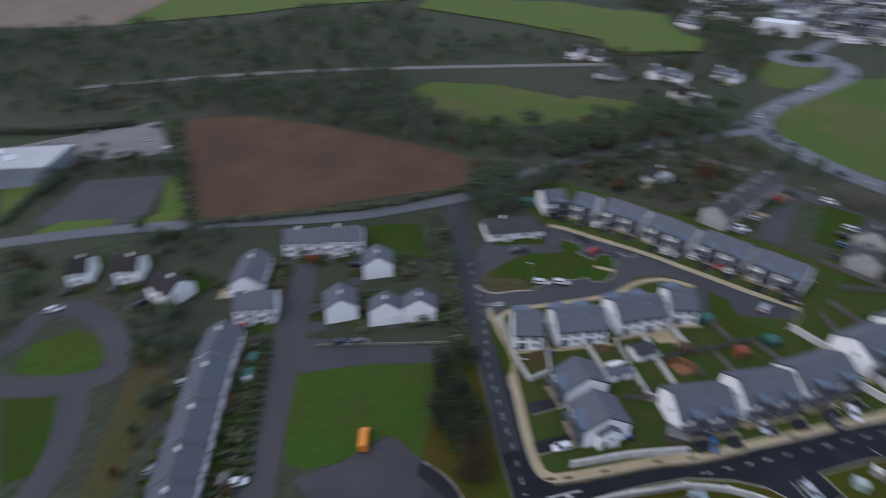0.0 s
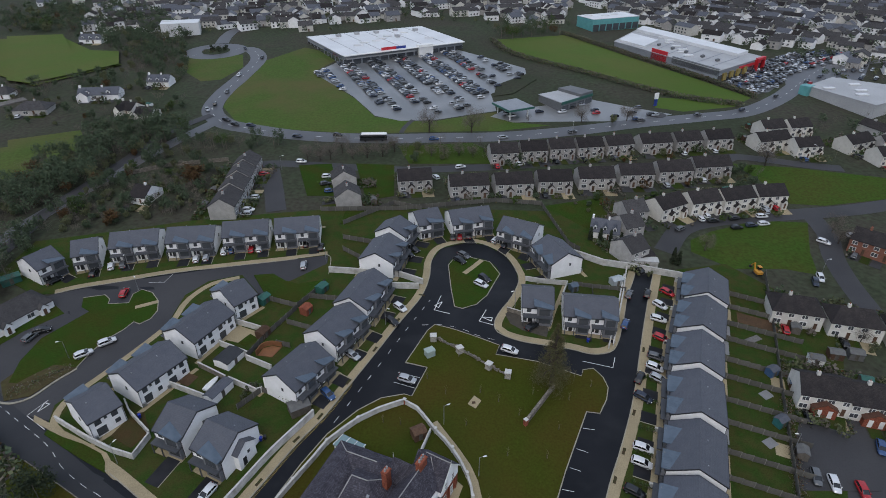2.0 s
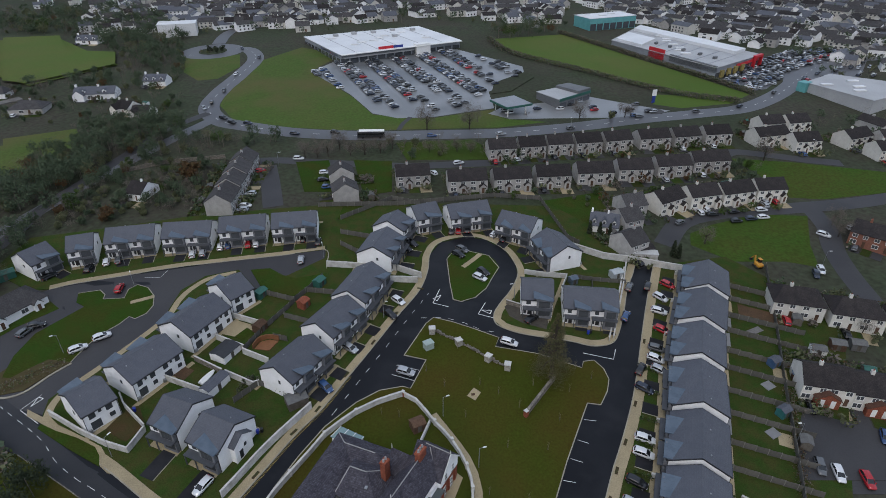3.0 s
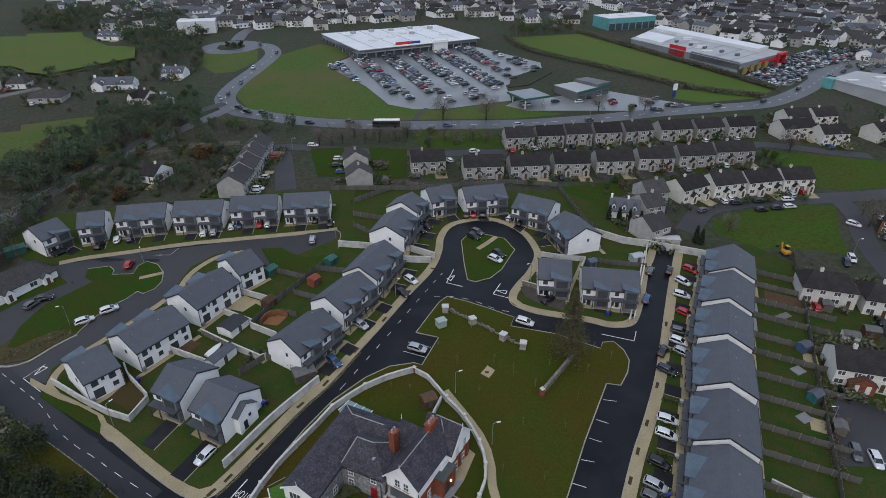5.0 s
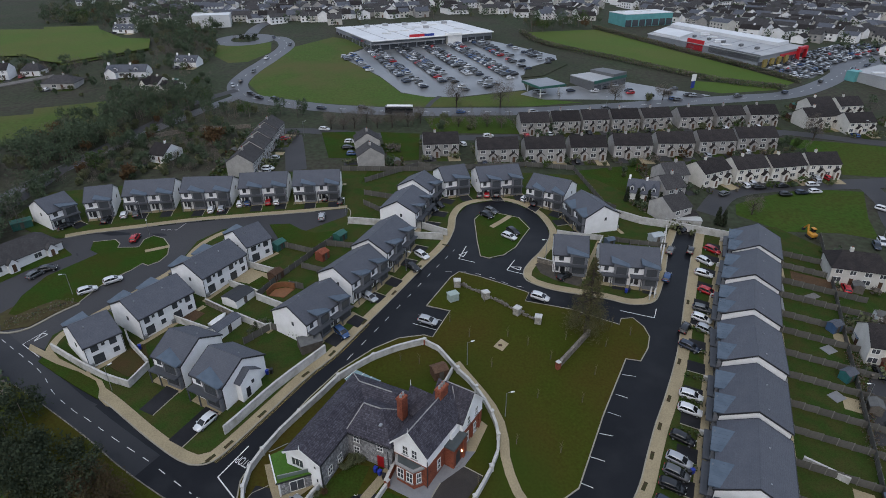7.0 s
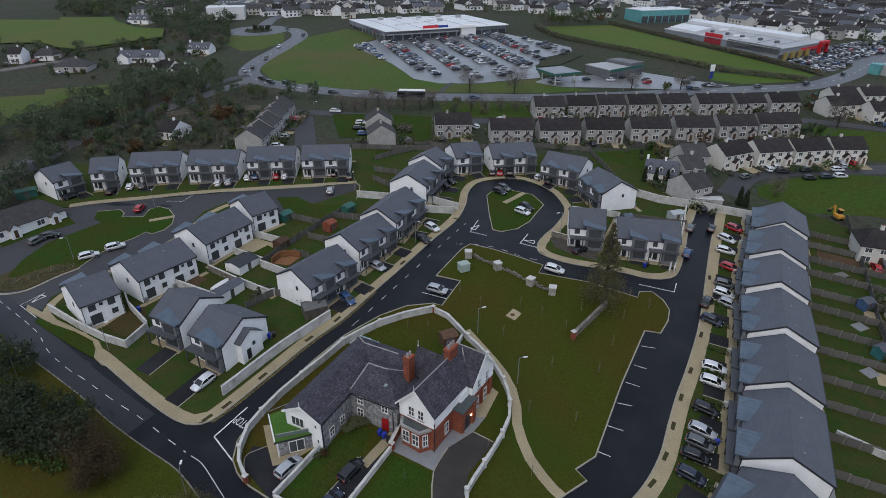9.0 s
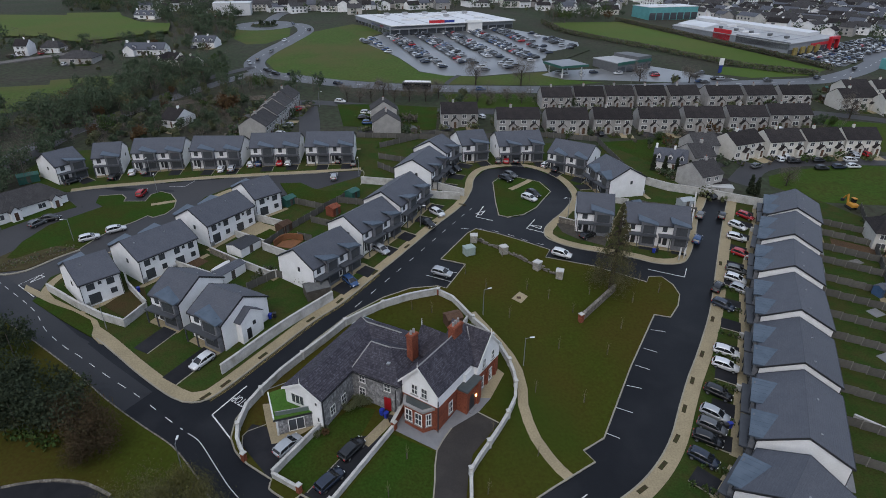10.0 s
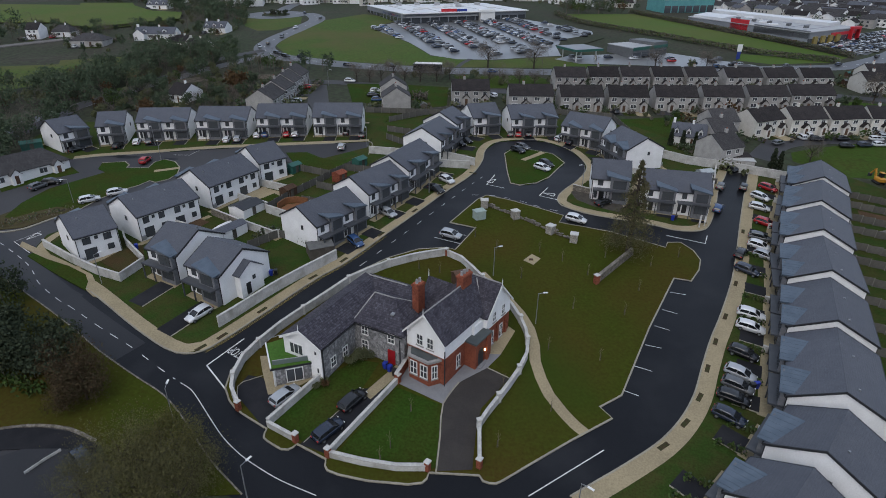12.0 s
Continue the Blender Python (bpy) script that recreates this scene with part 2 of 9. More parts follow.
courses(OLD_TILE, 0.33, 0.3, 0.16, 0.02, 0.6, 1.9)
courses(GREY_TILE, 0.33, 0.3, 0.14, 0.02, 0.6, 1.9)
courses(BRICK, 0.24, 0.085, 0.28, 0.012, 1.5, 1.0, 0.3)
stones(RUBBLE, 0.38, 0.35)
stones(STONE, 0.5, 0.3)
BARK = material("bark", (0.055, 0.045, 0.036), (0.04, 0.034, 0.028), 0.95, 2.0, 9, 0.3, 0.4)


# ---- mesh helpers ----
def part(name, bm, mat, parent=None, label="", smooth=False):
    me = bpy.data.meshes.new(name)
    bm.to_mesh(me)
    bm.free()
    for m in mat if isinstance(mat, (list, tuple)) else (mat,):
        me.materials.append(m)
    if smooth:
        me.polygons.foreach_set("use_smooth", [True] * len(me.polygons))
    ob = new(name, me)
    ob.parent = parent
    if label:
        tagged(ob, label)
    return ob


def share(name, me, parent, m):
    ob = new(name, me)
    ob.parent = parent
    ob.matrix_local = m
    return ob


def thing(name, label, category, m=None, group="", kind=""):
    e = new(name)
    e.empty_display_size = 0.5
    if m is not None:
        e.matrix_world = m
    return tagged(e, label, category, group, kind)


def add_box(bm, x0, x1, y0, y1, z0, z1, bevel=0.0):
    v = [bm.verts.new(p) for p in ((x0, y0, z0), (x1, y0, z0), (x1, y1, z0), (x0, y1, z0),
                                   (x0, y0, z1), (x1, y0, z1), (x1, y1, z1), (x0, y1, z1))]
    faces = [bm.faces.new([v[i] for i in f]) for f in ((3, 2, 1, 0), (4, 5, 6, 7), (0, 1, 5, 4), (1, 2, 6, 5), (2, 3, 7, 6), (3, 0, 4, 7))]
    if bevel:
        bmesh.ops.bevel(bm, geom=list({e for f in faces for e in f.edges}), offset=bevel, segments=1, affect="EDGES")
    return v


def box(x0, x1, y0, y1, z0, z1, bevel=0.0):
    bm = bmesh.new()
    add_box(bm, x0, x1, y0, y1, z0, z1, bevel)
    return bm


def add_prism(bm, outline, axis, lo, hi):
    """A solid from an outline of (a, b) pairs, pushed along x ("x": a is y, b is z), y ("y": a is x) or z."""
    def at(p, d):
        return {"x": (d, p[0], p[1]), "y": (p[0], d, p[1]), "z": (p[0], p[1], d)}[axis]
    a = [bm.verts.new(at(p, lo)) for p in outline]
    b = [bm.verts.new(at(p, hi)) for p in outline]
    bm.faces.new(a)
    bm.faces.new(b[::-1])
    for i in range(len(a)):
        j = (i + 1) % len(a)
        bm.faces.new((a[j], a[i], b[i], b[j]))
    return bm


def fixed(bm):
    bmesh.ops.recalc_face_normals(bm, faces=bm.faces)
    return bm


def prism(outline, axis, lo, hi):
    return fixed(add_prism(bmesh.new(), outline, axis, lo, hi))


def add_tube(bm, a, b, r0, r1, sides=6):
    a, b = Vector(a), Vector(b)
    d = (b - a).normalized()
    u = d.orthogonal().normalized()
    w = d.cross(u)
    ring = lambda c, r: [bm.verts.new(c + (u * math.cos(i * 2 * math.pi / sides) + w * math.sin(i * 2 * math.pi / sides)) * r) for i in range(sides)]
    p, q = ring(a, r0), ring(b, r1)
    for i in range(sides):
        bm.faces.new((p[i], p[(i + 1) % sides], q[(i + 1) % sides], q[i]))
    bm.faces.new(p[::-1])
    bm.faces.new(q)


def tube(a, b, r0, r1, sides=8):
    bm = bmesh.new()
    add_tube(bm, a, b, r0, r1, sides)
    return bm


def curve_through(points, step=2.0, closed=False):
    """Points evenly along a Catmull-Rom curve."""
    pts = [np.array(p[:2], float) for p in points]
    n = len(pts)
    out = []
    for i in range(n if closed else n - 1):
        p1, p2 = pts[i], pts[(i + 1) % n]
        p0 = pts[i - 1] if i or closed else 2 * p1 - p2
        p3 = pts[(i + 2) % n] if (closed or i + 2 < n) else 2 * p2 - p1
        k = max(1, int(np.linalg.norm(p2 - p1) / step))
        for j in range(k):
            s = j / k
            out.append(0.5 * (2 * p1 + (p2 - p0) * s + (2 * p0 - 5 * p1 + 4 * p2 - p3) * s**2 + (3 * p1 - p0 - 3 * p2 + p3) * s**3))
    if not closed:
        out.append(pts[-1])
    return out


def normals(pts):
    t = np.gradient(np.array(pts), axis=0)
    t /= np.maximum(np.linalg.norm(t, axis=1, keepdims=True), 1e-6)
    return np.stack([-t[:, 1], t[:, 0]], 1)


def drape(bm, lift, cell):
    xs, ys = [v.co.x for v in bm.verts], [v.co.y for v in bm.verts]
    for axis, vals in ((0, xs), (1, ys)):
        c = math.ceil(min(vals) / cell) * cell
        while c < max(vals):
            co, no = [0, 0, 0], [0, 0, 0]
            co[axis], no[axis] = c, 1
            bmesh.ops.bisect_plane(bm, geom=bm.verts[:] + bm.edges[:] + bm.faces[:], plane_co=co, plane_no=no, dist=1e-4)
            c += cell
    for v in bm.verts:
        v.co.z = gz(v.co.x, v.co.y) + lift


def patch(name, points, lift, mat, label, category="", cell=9.0, skirt=0.25, kind="structure", smooth=0.0, parent=None):
    """A sheet that lies on the slope with its edge turned down."""
    pts = curve_through(points, smooth, True) if smooth else points
    bm = bmesh.new()
    f = bm.faces.new([bm.verts.new((p[0], p[1], 0)) for p in pts])
    f.normal_update()
    if f.normal.z < 0:
        f.normal_flip()
    bmesh.ops.triangulate(bm, faces=[f])
    drape(bm, lift, cell)
    edges = [e for e in bm.edges if e.is_boundary]
    for v in [g for g in bmesh.ops.extrude_edge_only(bm, edges=edges)["geom"] if isinstance(g, bmesh.types.BMVert)]:
        v.co.z -= skirt
    fixed(bm)
    return tagged(part(name, bm, mat, parent), label, category, "", kind)


def ribbon(name, points, width, lift, mat, label, off=0.0, step=2.0, skirt=0.0, category="", kind="structure", parent=None, dash=None, raw=False):
    """A strip of that width along a line, off metres to its left; dash: lengths of paint and gap."""
    pts = [np.array(p[:2], float) for p in points] if raw else curve_through(points, step)
    nn = normals(pts)
    bm = bmesh.new()
    run, last = 0.0, None
    for i, (p, q) in enumerate(zip(pts, nn)):
        rows = []
        for s in (-0.5, 0.5):
            x, y = p + q * (off + s * width)
            rows.append(bm.verts.new((x, y, gz(x, y) + lift)))
        on = True
        if i:
            seg = np.linalg.norm(pts[i] - pts[i - 1])
            on = dash is None or (run % (dash[0] + dash[1])) < dash[0]
            run += seg
            if on:
                bm.faces.new((last[0], rows[0], rows[1], last[1]))
        last = rows
    if dash:
        bmesh.ops.delete(bm, geom=[v for v in bm.verts if not v.link_faces], context="VERTS")
    fixed(bm)
    if sum(f.normal.z for f in bm.faces) < 0:
        bmesh.ops.reverse_faces(bm, faces=bm.faces)
    if skirt:
        for v in [g for g in bmesh.ops.extrude_edge_only(bm, edges=[e for e in bm.edges if e.is_boundary])["geom"] if isinstance(g, bmesh.types.BMVert)]:
            v.co.z -= skirt
    ob = part(name, bm, mat, parent)
    return ob if parent else tagged(ob, label, category, "", kind)


def wall_along(name, points, height, thick, mat, label, cap=None, step=3.0, raw=False, category="wall", lift=0.0, kind=""):
    """A wall that follows the slope, with a coping as its part."""
    pts = [np.array(p[:2], float) for p in points] if raw else curve_through(points, step)
    nn = normals(pts)
    if len(pts) == 2:
        nn[1] = nn[0]
    e = thing(name, label, category, kind=kind)

    def run(w, z0, z1, mat, pname):
        bm = bmesh.new()
        last = None
        for p, q in zip(pts, nn):
            z = gz(*p) + lift
            a, b = p + q * w / 2, p - q * w / 2
            row = [bm.verts.new(v) for v in ((*a, z + z0), (*b, z + z0), (*b, z + z1), (*a, z + z1))]
            if last:
                for i in range(4):
                    bm.faces.new((last[i], last[(i + 1) % 4], row[(i + 1) % 4], row[i]))
            else:
                bm.faces.new(row[::-1])
            last = row
        bm.faces.new(last)
        part(pname, fixed(bm), mat, e)
    run(thick, -0.6, height, mat, "wall_body")
    if cap:
        run(thick + 0.12, height, height + 0.1, cap, "coping")
    return e


def loft(sections, cap=True):
    """Skin over rings of the same number of points."""
    bm = bmesh.new()
    rings = [[bm.verts.new(p) for p in s] for s in sections]
    n = len(rings[0])
    for a, b in zip(rings, rings[1:]):
        for i in range(n):
            bm.faces.new((a[i], a[(i + 1) % n], b[(i + 1) % n], b[i]))
    if cap:
        bm.faces.new(rings[0][::-1])
        bm.faces.new(rings[-1])
    return fixed(bm)


def slope_pose(x, y, lift, yaw, scale=1.0):
    """A pose that leans with the ground."""
    c, s = math.cos(radians(yaw)), math.sin(radians(yaw))
    z = gz(x, y)
    f = Vector((c, s, gz(x + c, y + s) - z)).normalized()
    l = Vector((-s, c, gz(x - s, y + c) - z)).normalized()
    u = f.cross(l).normalized()
    l = u.cross(f)
    m = Matrix((f, l, u)).transposed().to_4x4()
    m.translation = (x, y, z + lift)
    return m @ Matrix.Scale(scale, 4)


# ---- the ground: one sheet to the horizon ----
def ground_sheet():
    fine_x, fine_y = list(range(-700, 481, 10)), list(range(-70, 681, 10))
    xs = [-2600, -1800, -1200, -950, -800] + fine_x + [560, 700, 900, 1200, 1800, 2600]
    ys = [-1500, -900, -500, -300, -180, -110] + fine_y + [750, 900, 1200, 1700, 2600, 3600]
    verts = [(x, y, gz(x, y)) for y in ys for x in xs]
    w = len(xs)
    faces = [(j * w + i, j * w + i + 1, (j + 1) * w + i + 1, (j + 1) * w + i) for j in range(len(ys) - 1) for i in range(w - 1)]
    me = bpy.data.meshes.new("ground")
    me.from_pydata(verts, [], faces)
    me.materials.append(ROUGH)
    tagged(new("ground", me), "rough winter grass and earth sloping towards the estate", "ground", "", "structure")


ground_sheet()

# estate roads
K1 = [(-83.4, 89.1), (-79.2, 85.7), (-72.9, 81.9), (-65.2, 77.2), (-54.4, 69.4), (-47.0, 64.7), (-43.6, 63.8), (-41.3, 64.6), (-39.1, 67.4), (-35.1, 73.9), (-29.3, 83.5), (-25.0, 89.3), (-19.6, 98.9), (-13.9, 109.2), (-8.4, 119.5), (-2.8, 129.6), (-0.2, 138.8), (0.8, 147.5), (4.1, 154.3), (12.2, 157.7), (18.2, 156.0), (23.6, 149.7), (25.7, 141.8), (25.5, 135.9), (22.1, 128.4), (18.8, 123.4), (16.5, 119.1), (16.2, 115.9), (17.8, 113.7), (22.9, 111.2), (34.1, 108.7), (39.3, 107.0), (44.2, 107.7), (47.1, 110.8), (51.2, 119.2), (55.8, 130.0), (59.4, 136.4), (62.0, 141.6)]
K2 = [(67.5, 141.5), (59.4, 124.4), (52.4, 108.8), (47.8, 98.3), (43.6, 89.4), (38.2, 79.5), (34.3, 72.9), (31.0, 66.7), (28.0, 60.9), (24.7, 56.2), (20.9, 52.3), (16.2, 48.8), (12.5, 46.3), (8.9, 43.9)]
GREEN = [(-7.0, 104.7), (-1.4, 115.7), (0.6, 117.9), (5.3, 116.0), (11.2, 112.9), (16.5, 109.9), (15.2, 106.8), (25.1, 104.4), (34.9, 99.8), (35.8, 101.8), (38.5, 102.2), (40.1, 99.4), (40.4, 96.2), (39.0, 92.7), (36.4, 88.9), (33.5, 89.4), (25.5, 74.9), (21.0, 65.9), (18.0, 59.9), (14.6, 57.5), (15.9, 55.7), (9.9, 51.6), (4.8, 47.9), (1.4, 45.4), (0.6, 44.95), (-0.2, 44.95), (-0.9, 45.2), (-1.3, 45.9), (-7.1, 45.9), (-7.3, 45.1), (-7.8, 44.5), (-9.4, 44.2), (-14.1, 44.4), (-17.5, 45.0), (-18.9, 45.5), (-19.3, 46.1), (-19.4, 47.0), (-23.4, 49.0), (-23.7, 48.5), (-24.2, 48.1), (-25.1, 48.1), (-27.1, 49.2), (-27.7, 49.7), (-27.8, 50.5), (-27.7, 51.0), (-31.7, 53.3), (-33.0, 54.3), (-34.1, 55.4), (-35.4, 57.5), (-35.8, 60.8), (-34.8, 64.8), (-31.7, 71.4), (-28.0, 78.2), (-23.6, 85.0), (-17.5, 91.0), (-12.5, 94.1), (-7.3, 95.0), (-5.6, 94.3), (-1.8, 102.9)]
APLOT = [(-84.4, 91.7), (-85.4, 96.1), (-78.0, 107.7), (-70.0, 122.4), (-69.2, 135.4), (-64.3, 141.5), (-55.2, 143.7), (-47.8, 133.5)]
LKERB = [(-107.0, 139.0), (-101.1, 141.3), (-91.0, 143.6), (-75.8, 146.8), (-59.7, 148.5), (-43.1, 150.2), (-31.1, 152.2), (-29.6, 141.9)]
MAINC = [(-96.7, 89.4), (-83.2, 81.6), (-74.8, 76.8), (-67.8, 73.4), (-60.5, 69.3), (-52.8, 64.3), (-45.5, 60.2), (-39.3, 55.6), (-33.4, 50.8), (-27.1, 46.2), (-19.7, 43.5)]
TEAR = [(5.7, 144.8), (7.7, 148.5), (12.2, 149.1), (18.4, 146.3), (20.6, 139.9), (17.9, 134.5), (15.7, 129.8), (12.3, 125.8), (8.3, 124.1), (6.2, 125.1), (5.8, 132.8)]
LONG = [(-97.9, 136.6), (-92.3, 137.6), (-90.1, 135.4), (-89.7, 133.3), (-84.0, 133.3), (-84.4, 137.3), (-82.6, 139.3), (-79.1, 137.6), (-75.9, 133.4), (-74.6, 129.0), (-75.2, 125.7), (-77.4, 123.7), (-79.3, 124.8), (-80.7, 121.7), (-83.5, 118.2), (-85.3, 113.6), (-86.3, 108.0), (-92.3, 109.4), (-93.0, 113.0), (-92.3, 119.1), (-91.6, 124.4), (-90.8, 128.5), (-96.5, 132.4)]
patch("road", [(-103.1, 91.1), (-103.8, 147.2), (-59.9, 151.6), (-25.8, 150.4), (-2.0, 164.8), (29.8, 164.1), (65.8, 146.7), (74.0, 140.0), (52.4, 86.6), (36.2, 52.3), (14.0, 41.1), (0, 36), (-18, 38), (-29.9, 41.9), (-41.8, 51.7), (-59.3, 63.2), (-82.7, 78.6)], 0.05, ASPHALT, "dark new asphalt of the estate roads", "road")
ribbon("road", [(-142.7, 128.0), (-122.4, 112.7), (-101.2, 97.0), (-80.6, 82.0), (-65.1, 71.0), (-52.4, 62.8), (-41.8, 55.9)][:6] + MAINC[2:4], 7.0, 0.085, MID_ASPHALT, "worn asphalt main road past the estate", category="road")
ribbon("road", MAINC[3:], 7.4, 0.07, ASPHALT, "dark new asphalt of the bend before the old house", category="road")
patch("road", [(-101.2, 97.0), (-84.4, 91.7), (-85.4, 96.1), (-78.0, 107.7), (-70.0, 122.4), (-69.2, 135.4), (-64.3, 141.5), (-55.2, 143.7), (-47.8, 133.5), (-31.7, 139.9), (-29.6, 141.9), (-31.1, 152.2), (-59.7, 148.5), (-91.0, 143.6), (-107.0, 139.0), (-119.7, 130.2), (-113.2, 112.5)], 0.062, OLD_ASPHALT, "greyer asphalt of the side street", "road")
patch("plot_ground", K1 + [(65.9, 149.7), (44.9, 177.8), (-12.0, 181.7), (-30.8, 168.8), (-30.7, 147.4)] + APLOT[::-1], 0.17, GARDEN, "grass verges and plots between the houses", "ground")
patch("plot_ground", LKERB[:-1] + [(-27.9, 181.4), (-80.3, 176.6), (-126.4, 166.6), (-128.5, 148.6), (-112.7, 139.0)], 0.17, GARDEN, "grass plots of the row of houses", "ground")
patch("plot_ground", K2 + [(22, 26), (52, 22), (113.0, 119.1), (92.7, 147.0)], 0.17, GARDEN, "grass plots and back gardens of the long row", "ground")
patch("green", GREEN, 0.17, GREEN_GRASS, "open green with worn olive winter grass", "lawn", cell=6)
patch("lawn", TEAR, 0.17, GRASS, "teardrop-shaped lawn inside the turning loop", "lawn", smooth=1.5)
patch("lawn", LONG, 0.17, GRASS, "long curved lawn beside the side street", "lawn")
patch("lawn", [(-51.7, 143.3), (-46.1, 143.5), (-41.9, 139.8), (-37.9, 137.9), (-29.2, 139.6), (-30.9, 133.1), (-35.9, 130.3), (-41.2, 128.3), (-46.2, 133.3)], 0.19, GRASS, "small lawn at the end of the side street", "lawn")
for k, lab in ((K1, "kerb round the inner plots"), (K2, "kerb of the long row's footpath"), (LKERB, "kerb of the upper row"), (GREEN + GREEN[:1], "kerb round the green"), (TEAR + TEAR[:1], "kerb round the teardrop lawn"), (LONG[:17], "kerb round the long lawn")):
    ribbon("kerb", k, 0.22, 0.2, KERB, "pale concrete " + lab, step=1.2, skirt=0.3, category="kerb", raw=k[0] == k[-1] or k[0] == LONG[0])
ribbon("pavement", K1, 1.9, 0.19, CONCRETE, "buff concrete footpath along the estate road", off=1.05, step=1.5, category="pavement")
ribbon("pavement", K2, 2.2, 0.19, CONCRETE, "buff concrete footpath before the long row", off=1.2, step=1.5, category="pavement")
ribbon("pavement", LKERB[:-1], 1.8, 0.19, CONCRETE, "buff concrete footpath before the upper row", off=1.0, step=1.5, category="pavement")
ribbon("path", [(-0.8, 87.0), (1.2, 83.6), (3.6, 79.6), (5.4, 76.2), (6.6, 72.6), (7.0, 68.8), (6.8, 65.5), (7.3, 62.1), (8.1, 59.1), (9.6, 56.1), (10.9, 54.1), (12.0, 52.9)], 1.6, 0.19, CONCRETE, "buff concrete path across the green", category="path")

ribbon("path", [(10.1, 140.3), (13.0, 143.5), (16.0, 147.2)], 1.5, 0.19, CONCRETE, "buff concrete path on the teardrop lawn", category="path")
ribbon("path", [(-81.4, 131.0), (-79.0, 131.9), (-75.8, 133.2)], 1.5, 0.19, CONCRETE, "buff concrete path on the long lawn", category="path")

# roads and fields beyond
FARROAD = [(-143.4, 386.3), (-126.5, 395.9), (-111.2, 400.2), (-99.2, 374.8), (-100.4, 338.6), (-103.7, 308.7), (-102.7, 283.9), (-92.7, 266.5), (-79.3, 258.8), (-55.0, 249.7), (-24.9, 246.2), (5.2, 245.8), (35.6, 245.2), (67.8, 251.1), (106.5, 263.0), (137.6, 270.0), (164.1, 277.1), (193.6, 298.1), (223.8, 327.8), (255.7, 356.6), (279.9, 365.1), (325.1, 374.4)]
ribbon("road", FARROAD, 10.0, 0.07, WET_SHEEN_ROAD, "curving main road below the supermarket", step=4, category="road")
ribbon("road", [(-100.6, 276.3), (-107.3, 267.5), (-115.2, 253.1), (-120.8, 229.4), (-126.6, 206.9), (-131.8, 188.1), (-132.7, 171.7), (-133.5, 163.5), (-135.1, 148.9)], 5.0, 0.2, OLD_ASPHALT, "old lane between hedges", step=4, category="road")
ribbon("road", [(-242.1, -28.8), (-230.9, -5.4), (-212.1, 26.8), (-187.9, 58.7), (-162.4, 90.2), (-150.8, 111.8), (-140.8, 136.3), (-138.2, 151.9), (-137.1, 170.1), (-124.6, 205.4), (-108.2, 244.0), (-96.8, 267.0)], 6.5, 0.16, WET_SHEEN_ROAD, "country road along the ploughed field", step=4, category="road")
ribbon("road", [(75.6, 153.2), (87.0, 167.3), (101.6, 173.0), (119.5, 175.5), (137.3, 177.2), (155.7, 179.4), (181.6, 184.9)], 7.0, 0.06, OLD_ASPHALT, "road through the older estate", step=4, category="road")
ribbon("road", [(137.5, 174.5), (136.0, 163.0), (130.5, 151.0), (127.0, 138.0), (124.5, 122.0)], 7.0, 0.065, OLD_ASPHALT, "narrow road round the older estate's green", step=4, category="road")
ribbon("road", [(-80.8, 216.3), (-61.9, 220.7), (-41.3, 218.5), (-9.6, 214.1), (13.1, 214.1), (40.8, 215.8), (73.2, 223.3)], 6.0, 0.06, OLD_ASPHALT, "street between the rows of older houses", step=4, category="road")
ribbon("road", [(-157.3, -21.4), (-145.1, -9.6), (-138.3, 0.6), (-138.2, 7.9), (-149.7, 11.0), (-164.1, 9.5), (-175.5, 3.0), (-174.0, -4.7), (-167.4, -11.2), (-168.2, -21.5)], 7.0, 0.06, OLD_ASPHALT, "looping street of the neighbouring estate", step=3, category="road")
ribbon("road", [(-155.4, 73.6), (-124.1, 51.5), (-110.0, 40.8), (-93.4, 27.9), (-77.8, 16.6)], 9.0, 0.06, OLD_ASPHALT, "straight street before the long terrace", step=4, category="road")
patch("verge", [(-6.5, 252.4), (-6.0, 265.2), (6.5, 264.6), (37.0, 275.0), (41.0, 262.0), (60.0, 258.0), (36.0, 251.6), (5.0, 252.2)], 0.045, MEADOW, "mown verge below the car park", "verge")
ribbon("path", [(-9.5, 252.0), (-7.5, 259.0), (-4.0, 266.5)], 2.2, 0.09, OLD_ASPHALT, "footpath from the main road to the car park", step=2, category="path")
patch("car_park", [(-60.8, 340.6), (-45.7, 369.9), (-14.3, 374.9), (26.1, 391.2), (63.7, 349.1), (61.4, 326.4), (37.4, 301.4), (37.2, 276.4), (6.1, 265.8), (-10.0, 265.5), (-22.2, 271.9), (-34.9, 299.2)], 0.06, WET_SHEEN_ASPHALT, "wet grey asphalt of the supermarket car park", "car park")
patch("car_park", [(-110.5, 117.3), (-107.1, 122.8), (-99.9, 129.9), (-94.5, 128.1), (-89.8, 126.5), (-91.9, 120.9), (-95.1, 115.5), (-98.8, 111.6), (-102.1, 104.4), (-108.0, 108.0)], 0.1, OLD_ASPHALT, "small asphalt car park by the bungalow", "car park", cell=6)
patch("verge", [(-112.6, 119.6), (-104.1, 133.6), (-99.9, 129.9), (-107.1, 122.8), (-110.5, 117.3)], 0.14, GRASS, "grass strip before the bungalow", "verge", cell=6)
patch("verge", [(-102.1, 104.4), (-98.8, 111.6), (-95.1, 115.5), (-92.3, 119.1), (-93.0, 113.0), (-92.3, 109.4), (-95.6, 106.3), (-100.0, 101.3)], 0.14, OLIVE_G, "worn grass between car park and planted bed", "verge", cell=6)
